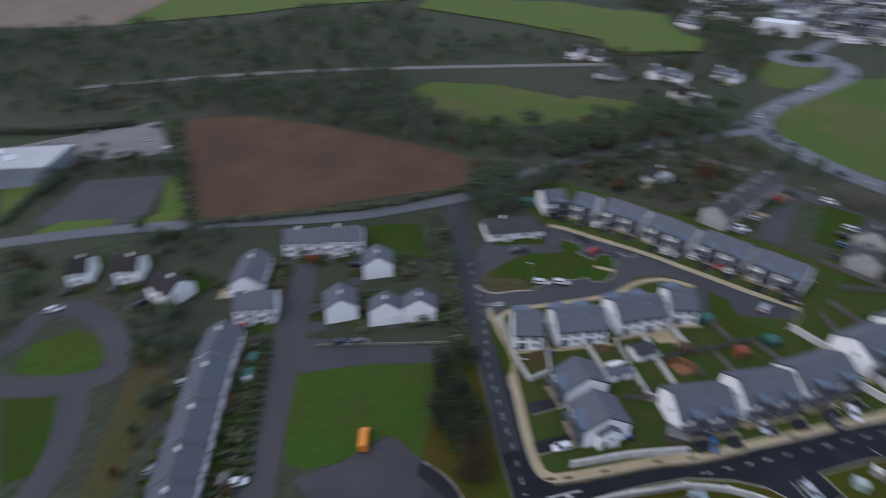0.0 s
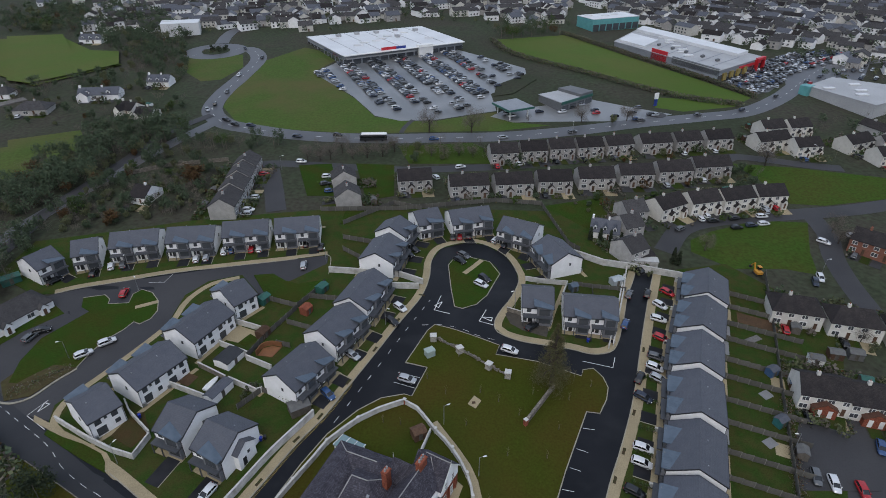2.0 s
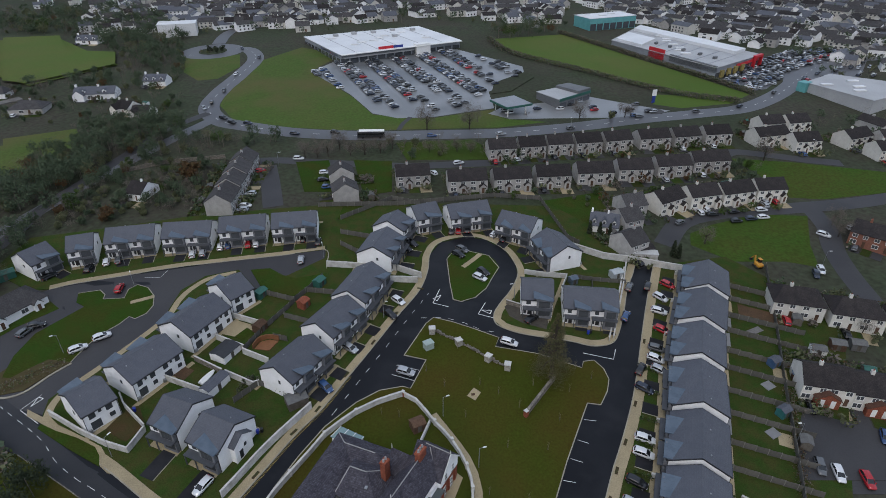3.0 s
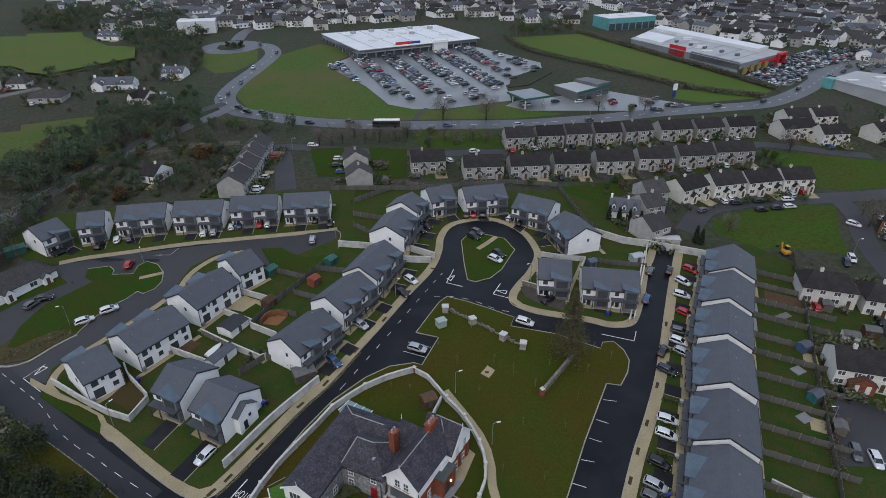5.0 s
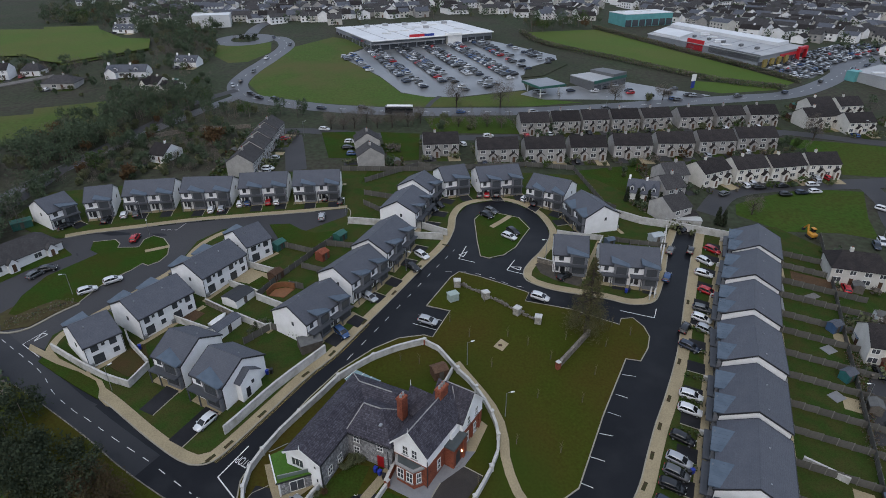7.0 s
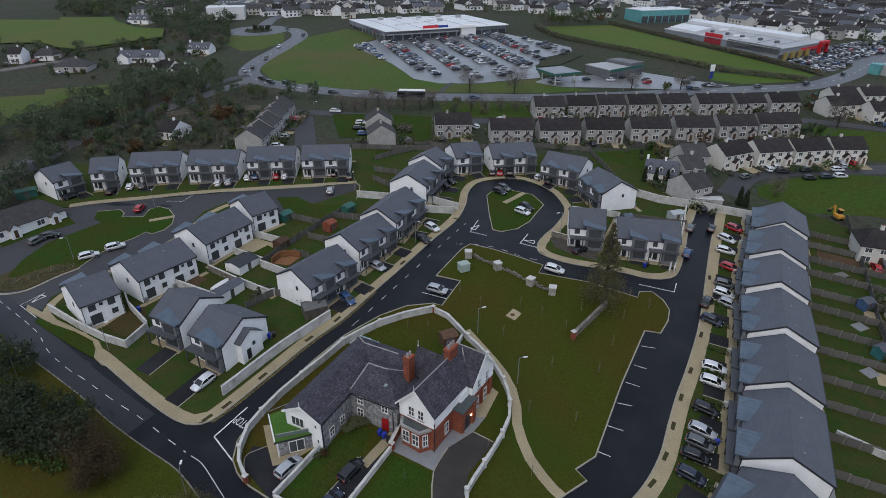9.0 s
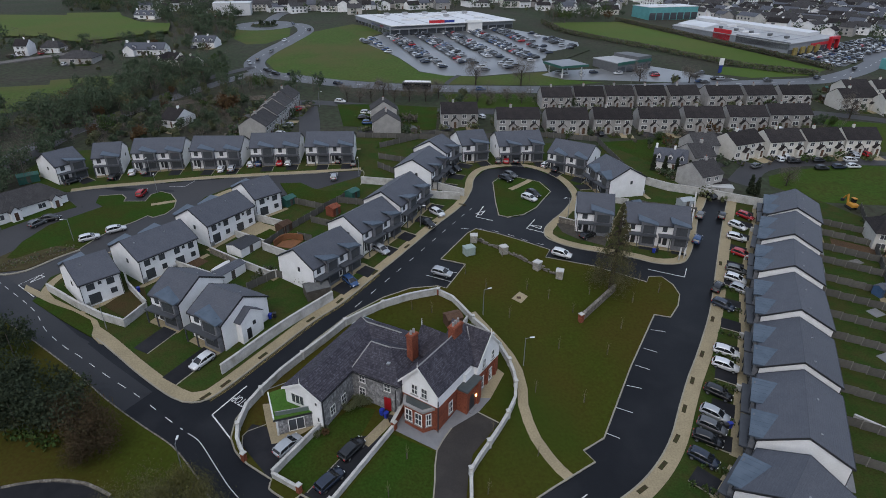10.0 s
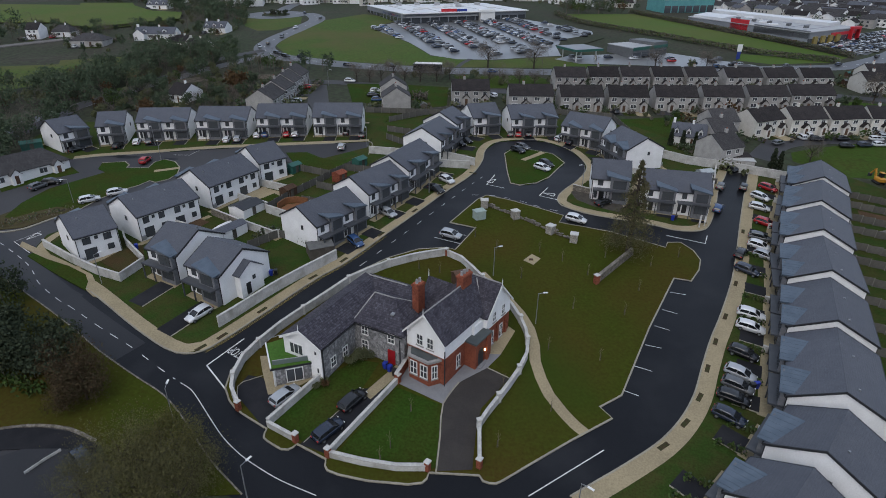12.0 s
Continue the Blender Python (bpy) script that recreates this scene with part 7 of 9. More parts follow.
for kind, h, r, mat, n, size, spread, thin in TREE_KINDS:
    for v in range(3):
        rng = np.random.default_rng(v * 17 + len(kind))
        c = crown_centres(rng, h, r, "conifer" if kind == "cypress" else kind)
        q = leaves(rng, c, n, size, spread, thin)
        q = q[q[:, :, 2].min(1) > 0.2]
        TREES[kind, v] = (trunk_mesh(random.Random(v), h, r, 34 if kind == "conifer" else 11, kind == "conifer"), quads_mesh("crown", q, [mat]))
LABELS = {"conifer": "tall dark sparse conifer standing on the green", "bare": "bare brown winter tree", "cypress": "narrow dark garden conifer", "gold": "leaning tree with yellow-green leaves beside the road", "evergreen": "dark evergreen tree", "scrub": "olive garden shrub", "rust": "rust-brown autumn shrub on the verge", "olive": "half-bare tree with thin olive leaves beside the road", "bush": "small olive shrub by a wall", "brown": "brown half-bare shrub on the verge"}


def tree(kind, x, y, scale=1.0, rng=RNG, lift=0.0, label="", name="tree"):
    t, c = TREES[kind, rng.randrange(3)]
    e = thing(name, label or LABELS[kind], "tree" if kind not in ("scrub", "rust", "bush", "brown") else "shrub", pose(x, y, gz(x, y) + lift, 0, 0, rng.uniform(0, 360)) @ Matrix.Scale(scale, 4))
    share("trunk", t, e, Matrix())
    share("crown", c, e, Matrix())
    return e


tree("conifer", 26.9, 96.9, 1.0)
for x, y, k, kind in ((-41.1, 43.1, 1.0, "olive"), (-36.6, 42.2, 1.15, "olive"), (-33.4, 42.6, 0.85, "olive"), (-37.9, 39.5, 1.0, "olive"), (-36.2, 45.6, 0.85, "gold"), (-33.0, 39.2, 0.9, "olive"), (-43.6, 39.0, 0.8, "olive")):
    tree(kind, x, y, k)
for x, y, k in ((-52.6, 54.4, 1.25), (-54.5, 52.6, 1.1), (-55.4, 56.2, 1.35), (-57.6, 58.6, 1.2)):
    tree("brown", x, y, k, label="brown half-bare tree on the verge")
tree("rust", -22.0, 58.6, 0.22, label="small red shrub at the corner of the stone wing")
for (x, y), k in zip([(-19.3, 63.0), (-18.0, 64.0), (-16.9, 64.5), (-23.2, 58.2), (-22.3, 59.3)], (0.6, 0.65, 0.5, 0.35, 0.3)):
    tree("bush", x, y, k, lift=0.15)


def woods(name, poly, spacing, mix, height, label, seed, leaf=0.36, per=150):
    """A wood that no one could count: trunks and crowns of many trees in one mesh. mix: the share of each leaf colour."""
    rng = np.random.default_rng(seed)
    pr = random.Random(seed)
    mats = [EVERGREEN if spacing > 3.5 else DEEP_GREEN, TWIGS, SCRUB, RUST, HEDGE]
    allq, slots = [], []
    for x, y in scatter(poly, spacing, pr):
        k = rng.choice(5, p=mix)
        h = height * rng.uniform(0.55, 1.2) * (0.6 if k in (2, 3) else 1.0)
        r = h * rng.uniform(0.32, 0.5)
        c = crown_centres(rng, h, r, "broad")
        q = leaves(rng, c, per, leaf * (0.6 + 0.05 * h), 0.7, 0.06 if k == 1 else 0.7)
        a = h * 0.02
        trunk = np.array([[(-a, 0, -0.5), (a, 0, -0.5), (a * 0.5, 0, h * 0.7), (-a * 0.5, 0, h * 0.7)], [(0, -a, -0.5), (0, a, -0.5), (0, a * 0.5, h * 0.7), (0, -a * 0.5, h * 0.7)]])
        q = np.concatenate([q, trunk]) + np.array([x, y, gz(x, y)])
        allq.append(q)
        s = np.full(len(q), k)
        s[-2:] = 1
        slots.append(s)
    me = quads_mesh(name, np.concatenate(allq), mats, np.concatenate(slots))
    return tagged(new(name, me), label, "woodland", "", "stuff")


DARKMIX, BAREMIX, SCRUBMIX = (0.36, 0.38, 0.22, 0.03, 0.01), (0.02, 0.82, 0.16, 0.0, 0.0), (0.22, 0.36, 0.34, 0.04, 0.04)
for i, (poly, spacing, mix, h, lab) in enumerate((
        ([(-154.8, 202.1), (-154.5, 225.1), (-147.3, 253.6), (-129.1, 270.8), (-104.8, 259.2), (-108.2, 246.4), (-123.1, 224.1), (-132.9, 198.4), (-141.2, 177.4)], 5.0, (0.5, 0.26, 0.2, 0.03, 0.01), 7.5, "dark mixed wood beside the lane"), ([(-119.5, 178.0), (-112.9, 203.7), (-98.7, 217.4), (-81.5, 212.2), (-77.5, 185.1), (-85.9, 178.3), (-107.1, 174.8)], 5.6, SCRUBMIX, 3.0, "tangled garden shrubs behind the upper row"), ([(-125.5, 168.0), (-125.0, 185.7), (-116.5, 218.4), (-94.5, 225.1), (-80.2, 213.7), (-75.8, 186.0), (-90.3, 179.7), (-112.2, 174.0)], 4.0, SCRUBMIX, 4.2, "overgrown gardens and scrub behind the upper row"),
        ([(-116.3, 226.4), (-101.2, 247.3), (-71.3, 244.2), (-53.1, 236.4), (-78.2, 232.7), (-94.5, 225.1)], 5.0, DARKMIX, 7, "dark hedge trees by the road"), ([(-303.3, 466.6), (-255.0, 458.9), (-290.7, 532.8), (-229.2, 554.2), (-164.2, 453.7), (-156.8, 374.2), (-176.3, 363.5), (-192.1, 394.0), (-343.3, 536.9)], 9.0, DARKMIX, 10, "dark trees round the far pasture"),
        ([(-217.4, 314.1), (-211.7, 325.0), (-178.7, 361.3), (-149.4, 394.0), (-131.2, 336.2), (-149.2, 317.6), (-192.8, 316.8), (-202.5, 287.6)], 7.5, DARKMIX, 6.5, "dark trees along the pasture"), ([(-147.6, 271.9), (-139.7, 271.4), (-127.7, 281.7), (-121.6, 315.1), (-115.8, 270.1), (-126.5, 256.9), (-150.2, 260.3)], 6.0, SCRUBMIX, 3.6, "scrub below the scattered houses"), ([(-134.6, 152.0), (-134.0, 170.0), (-122.0, 204.0), (-112.0, 228.0), (-106.0, 228.0), (-116.0, 200.0), (-125.5, 168.0), (-126.5, 152.0)], 4.6, (0.5, 0.28, 0.18, 0.03, 0.01), 7.0, "dark trees along the country road"),
        ([(55.5, 448.1), (96.1, 460.2), (106.2, 437.2), (59.7, 417.4)], 7.0, DARKMIX, 10, "dark clump of trees behind the car park"), ([(-53.1, 236.4), (-24.6, 240.9), (27.3, 238.5), (26.6, 232.6), (-24.0, 230.8), (-51.6, 227.1)], 7.5, BAREMIX, 5.5, "bare roadside trees"),
        ([(3.2, 257.7), (30.0, 262.1), (71.6, 266.8), (109.1, 270.4), (103.8, 262.9), (31.8, 255.2), (5.6, 253.1)], 12.0, BAREMIX, 5, "bare trees before the car park"), ([(-82.0, 70.7), (-73.6, 65.7), (-64.6, 61.3), (-57.2, 57.3), (-54.5, 55.4), (-57.0, 53.3), (-62.6, 54.9), (-70.1, 55.6)], 3.4, (0.93, 0.0, 0.07, 0.0, 0.0), 7.0, "dense dark shrubs and trees across the road"),
        ([(-9.3, 187.4), (10.9, 185.3), (44.0, 186.7), (73.2, 185.7), (104.2, 193.2), (120.8, 195.3), (114.3, 200.9), (85.8, 191.0), (53.2, 190.1), (23.6, 189.4), (-5.2, 190.5)], 5.5, SCRUBMIX, 2.6, "shrubs in the front gardens of older houses"), ([(-36.9, 242.5), (-9.6, 219.9), (59.8, 217.8), (121.5, 227.5), (123.2, 231.1), (60.7, 221.6), (25.5, 223.5), (-9.7, 236.3)], 7.0, BAREMIX, 4.5, "bare trees and shrubs between two rows of houses"),
        ([(113.6, 215.1), (135.0, 209.6), (129.8, 195.2), (109.8, 201.0), (96.2, 195.4), (93.2, 199.1)], 4.0, SCRUBMIX, 3.2, "overgrown shrubs behind the cream houses"), ([(52.9, 188.8), (79.9, 186.6), (68.1, 178.7), (57.2, 176.5), (54.2, 179.4)], 6.0, SCRUBMIX, 2.4, "garden shrubs behind the corner house"), ([(-228.8, 334.4), (-190.9, 331.3), (-172.4, 345.6), (-144.3, 312.5), (-127.7, 315.6), (-101.9, 262.3), (-119.1, 250.1), (-140.3, 254.4), (-168.1, 266.4), (-191.8, 268.3)], 11.0, DARKMIX, 4.5, "garden trees between the scattered white houses"), ([(-359.5, 565.5), (-250.2, 571.1), (-164.2, 453.7), (-144.1, 366.5), (-170.4, 356.9), (-212.6, 458.9), (-257.0, 462.9), (-301.0, 462.6)], 8.5, DARKMIX, 8, "dark trees behind the far pasture"),
        ([(-607.2, 45.2), (-540.5, 127.1), (-482.6, 203.0), (-478.0, 263.5), (-421.8, 331.3), (-344.2, 280.5), (-237.1, 339.1), (-211.3, 316.2), (-293.8, 212.4), (-377.9, 103.4), (-434.4, 21.9)], 11.5, DARKMIX, 10, "dark winter woods along the valley"),
        ([(-358.6, 93.5), (-284.6, 205.6), (-247.5, 185.8), (-202.3, 178.7), (-141.0, 228.6), (-140.8, 265.3), (-113.0, 252.7), (-126.3, 207.7), (-142.2, 172.3), (-161.2, 165.1), (-209.9, 147.2), (-270.3, 123.6), (-322.6, 84.5)], 6.5, DARKMIX, 9, "dark belt of trees behind the ploughed field"), ([(-279.4, 13.3), (-287.6, 27.9), (-256.6, 66.9), (-243.2, 64.5), (-219.3, 53.6), (-248.5, 59.2), (-268.3, 30.4), (-258.6, 13.7)], 4.5, DARKMIX, 6, "dark hedge round the yard"),
        ([(-158.0, 149.2), (-150.3, 164.1), (-130.7, 156.4), (-119.3, 141.1), (-127.4, 126.5), (-143.7, 133.2)], 5.0, DARKMIX, 10, "dark trees at the crossroads"), ([(-82.0, 68.2), (-78.7, 76.4), (-64.4, 66.6), (-56.6, 61.2), (-57.9, 56.7), (-66.6, 58.2)], 3.4, (0.7, 0.14, 0.12, 0.04, 0), 7.0, "mixed trees and scrub beside the main road"),
        ([(-141.1, 112.0), (-136.4, 119.8), (-110.9, 100.0), (-108.2, 89.8)], 4.0, DARKMIX, 6, "trees beside the main road"), ([(-157.8, 16.2), (-153.3, 28.4), (-134.0, 27.8), (-118.7, 15.0), (-102.1, 1.1), (-100.4, -4.9), (-122.6, 10.9)], 4.5, SCRUBMIX, 5, "overgrown back gardens of the terrace"),
        ([(-446.0, 24.0), (-400.0, 58.0), (-371.0, 99.0), (-318.0, 92.0), (-316.0, 80.0), (-328.0, 58.0), (-360.0, 26.0), (-398.0, 17.0)], 9.0, (0.36, 0.36, 0.2, 0.08, 0.0), 8, "brown scrub and dark trees below the railway"), ([(-227.4, -5.9), (-210.7, 6.6), (-192.4, 3.2), (-161.8, -14.6)], 5.0, SCRUBMIX, 5, "garden scrub"), ([(-211.0, 32.3), (-178.7, 54.7), (-171.8, 51.8), (-174.6, 39.5), (-198.9, 28.8)], 4.5, DARKMIX, 5, "garden hedge and trees"))):
    woods("woodland", poly, spacing, mix, h, lab, 40 + i, *((0.14, 1500) if "across the road" in lab else (0.16, 650) if "beside the main road" in lab else (0.21, 620) if spacing < 8 else (0.3, 330)))


def hedge(points, h, w, label, mix, seed, per_m=16, size=0.28):
    rng = np.random.default_rng(seed)
    pts = np.array(curve_through(points, 1.0))
    n = len(pts) * per_m
    k = rng.integers(0, len(pts), n)
    p = np.empty((n, 4))
    p[:, :2] = pts[k] + rng.normal(0, w * 0.3, (n, 2))
    p[:, 2] = np.array([gz(*q) for q in pts])[k] + rng.uniform(0.05, 1, n) ** 0.8 * h
    p[:, 3] = 0.25
    a = rng.normal(0, 1, (n, 3))
    a /= np.linalg.norm(a, axis=1, keepdims=True)
    b = np.cross(a, rng.normal(0, 1, (n, 3)))
    b /= np.linalg.norm(b, axis=1, keepdims=True)
    s = size * rng.uniform(0.6, 1.4, (n, 1))
    a, b = a * s, b * s * 0.7
    c = p[:, :3]
    me = quads_mesh("hedge", np.stack([c - a - b, c + a - b, c + a + b, c - a + b], 1), [EVERGREEN, TWIGS, SCRUB, RUST, HEDGE], rng.choice(5, n, p=mix))
    tagged(new("hedge", me), label, "hedge", "", "stuff")


hedge([(-244.9, -2.7), (-261.9, 10.3), (-273.6, 25.0)], 2.4, 3.0, "dark hedge round the fenced yard", (0.5, 0.1, 0.3, 0, 0.1), 14, 40, 0.3)
hedge([(-352.0, 11.0), (-330.7, 34.4), (-313.4, 64.3)], 3.0, 4.0, "dark hedge behind the works yard", (0.6, 0.15, 0.2, 0, 0.05), 18, 40, 0.4)
hedge([(107.1, 441.0), (141.3, 373.1), (163.8, 330.5), (179.5, 298.2)], 2.6, 2.8, "brown winter hedge along the field", (0.2, 0.5, 0.27, 0.03, 0), 1, 60, 0.26)
hedge([(51.7, 417.1), (61.6, 378.9), (96.0, 340.5), (134.9, 300.0), (165.2, 285.2)], 2.6, 3.0, "ragged hedge below the field", (0.3, 0.4, 0.27, 0.03, 0), 2, 50, 0.26)
hedge([(-194.1, 50.7), (-177.0, 75.4), (-155.7, 110.3), (-144.3, 145.6)], 1.8, 2.5, "hedge between the road and the ploughed field", (0.4, 0.2, 0.3, 0, 0.1), 3, 16, 0.4)
hedge([(-196.8, 49.6), (-244.1, 63.6), (-303.7, 80.9)], 2.5, 4, "hedge at the edge of the ploughed field", (0.3, 0.2, 0.2, 0, 0.3), 4, 16, 0.45)
hedge([(-66.2, 56.8), (-62.5, 56.0), (-59.6, 55.1)], 1.6, 2.0, "bright green clipped hedge below the road", (0, 0, 0, 0, 1.0), 7, 40, 0.2)
hedge([(81.6, 92.2), (76.5, 79.8), (70.1, 66.9)], 0.9, 2.4, "red-brown winter growth along the back lane", (0.1, 0.5, 0.15, 0.25, 0), 5, 60, 0.12)
hedge([(-43.7, 95.0), (-42.4, 98.7), (-38.6, 97.6), (-33.1, 93.7)], 1.8, 0.7, "dark ivy-grown wall between two gardens", (0.4, 0.2, 0.4, 0, 0), 17, 160, 0.11)
wall_along("garden_wall", [(56.9, 65.7), (59.6, 63.7), (62.4, 61.6)], 1.4, 0.3, WALL_W, "pale rendered wall behind the long row", COPE, raw=True)
hedge([(-98.5, 100.0), (-94.5, 102.5), (-90.5, 106.5), (-88.0, 108.0)], 0.8, 3.4, "low planted shrubs in the corner bed", (0.1, 0.35, 0.4, 0.05, 0.1), 6, 26, 0.14)
for (ax, ay), (bx, by) in DROW[3:]:
    for s in (0.03, 0.52):
        x, y = ax + (bx - ax) * s, ay + (by - ay) * s
        hedge([(x - 0.917 * 8.2, y + 0.4 * 8.2), (x - 0.917 * 10.8, y + 0.4 * 10.8)], 0.95, 0.8, "low green clipped hedge between two drives", (0.1, 0.1, 0.1, 0, 0.7), 55, 60, 0.14)
for x, y in ((52.8, 159.4), (55.8, 158.5), (58.8, 157.5), (61.8, 156.1), (64.9, 154.7), (67.9, 153.3)):
    tree("cypress", x, y, 1.0, label="clipped dark conifer in a row behind a garden")
# ---- older houses ----
PALE_BRICK = material("brown_brick", (0.19, 0.085, 0.06), (0.15, 0.07, 0.05), 0.9, 1.0, 7, 0.25, 0.2, vary=0.1)


def older_house(units, label, wall, roof, hip=0.0, storeys=2, porch=None, width=6.7, deep=8.8, group="older houses", plain=False):
    """A plain house or pair with porches and chimneys; fronts look to local -y."""
    w, ev, rise = units * width, (4.6 if storeys == 2 else 2.6), 2.8
    h = deep / 2
    e = thing("house" if units == 1 else "semi_detached_house", label, "house", group=group)
    if hip:
        part("wall", box(-w / 2, w / 2, -h, h, -1.6, ev), wall, e)
        part("roof", gable_roof(-w / 2, w / 2, -h, h, ev, ev + rise, "x", 0.35, 0.15, hip, hip), roof, e)
    else:
        part("wall", prism([(-h, -1.6), (h, -1.6), (h, ev), (0, ev + rise), (-h, ev)], "x", -w / 2, w / 2), wall, e)
        part("roof", roof_bm(w, deep, ev + 0.02, rise, 0.3, 0.15), roof, e)
    for u in range(units):
        c = -w / 2 + (u + 0.5) * width
        if u == 0:
            ch = part("chimney", box(c - 0.4 + 1.2, c + 0.4 + 1.2, -0.35, 0.35, ev + rise - 0.6, ev + rise + 1.0, 0.02), wall, e)
            if not plain:
                part("chimney_pot", tube((c + 1.2, 0, ev + rise + 1.0), (c + 1.2, 0, ev + rise + 1.4), 0.14, 0.11, 7), BRICK, ch)
        for s, t in ((-1, 0), (1.0, 179.7))[:1 if plain else 2]:
            if storeys == 2:
                window(e, c - 1.6, s * (h + 0.02), 2.95, 1.7, 1.25, t, FRAME_W, 1, whole=True)
                if not plain:
                    window(e, c + 1.6, s * (h + 0.02), 2.95, 1.5, 1.25, t, FRAME_W, 1, whole=True)
            window(e, c - 1.6, s * (h + 0.02), 0.7, 2.0, 1.4, t, FRAME_W, 1, whole=True)
        part("door", box(c + 1.2, c + 2.1, -h - 0.06, -h, 0, 2.05), BROWN_WOOD, e)
        if not plain:
            part("door", box(c + 1.2, c + 2.1, h, h + 0.06, 0, 2.05), FRAME_W, e)
        if porch:
            pg = part("porch", prism([(c + 0.5, -1.0), (c + 2.8, -1.0), (c + 2.8, 2.3), (c + 1.65, 3.4), (c + 0.5, 2.3)], "y", -h - 1.3, -h - 0.07), porch, e, "gabled front porch")
            bm = bmesh.new()
            add_prism(bm, [(c + 0.3, 2.1), (c + 1.65, 3.42), (c + 3.0, 2.1), (c + 3.0, 2.24), (c + 1.65, 3.56), (c + 0.3, 2.24)], "y", -h - 1.5, -h + 0.1)
            part("porch_roof", fixed(bm), roof, pg)
            part("porch_door", box(c + 1.2, c + 2.1, -h - 1.36, -h - 1.3, 0, 2.0), FRAME_W if porch is BRICK else BROWN_WOOD, pg)
    return e


patch("driveway", [(81.8, 86.7), (85.5, 85.0), (96.7, 80.3), (88.4, 68.9), (71.1, 69.4), (76.0, 79.1)], 0.2, OLD_ASPHALT, "dark asphalt lane behind the long gardens", "driveway", cell=6)
ribbon("road", [(122.1, 216.9), (131.7, 223.9), (145.0, 221.1), (160.1, 215.6), (173.2, 212.4)], 6.0, 0.09, OLD_ASPHALT, "street before the scattered gabled houses", step=4, category="road")
patch("verge", [(-10.6, 238.1), (22.0, 239.0), (33.0, 222.0), (30.3, 217.5), (-5.9, 219.9)], 0.1, LAWN_FAR, "green verge below the curving main road", "verge")
wall_along("garden_wall", [(-115.2, 213.0), (-102.5, 219.9), (-79.4, 224.1)], 1.6, 0.3, STONE, "long grey stone wall between overgrown gardens", None, raw=True)
for (x, y), k in zip([(-87.1, 205.3), (-123.7, 206.8), (-106.3, 176.2), (-114.1, 211.9)], (1.5, 0.9, 0.9, 0.6)):
    tree("rust", x, y, k, label="rust-orange autumn tree in an overgrown garden")
for pts, lab in (([(-50.3, 218.7), (-37.4, 220.3), (-32.6, 198.6), (-32.9, 191.3), (-43.1, 191.7)], "bright lawn beside small gabled houses"), ([(-27.5, 220.3), (-11.9, 218.8), (-11.4, 190.7), (-21.4, 187.7)], "back lawn beside small gabled houses"), ([(-36.5, 179.6), (-11.3, 183.0), (-9.2, 173.3), (-19.9, 160.7), (-27.9, 170.1)], "long back lawn of a corner house"), ([(41.0, 181.6), (65.7, 188.7), (63.1, 180.3), (64.7, 168.5), (56.1, 155.8), (47.7, 159.1)], "sloping lawn behind the ring of houses")):
    patch("lawn", pts, 0.09, GRASS, lab, "lawn")
ribbon("road", [(-60.8, 215.2), (-56.7, 199.7), (-52.2, 180.9)], 7.0, 0.07, OLD_ASPHALT, "short street before the grey terrace", step=4, category="road")
SHEET_ROOF = material("pale_flat_roof", (0.42, 0.42, 0.41), (0.35, 0.35, 0.34), 0.7, 0.6, 4, 0.15)
GARDEN_EDGES, SHRUBS, OLDCARS = [], [], []


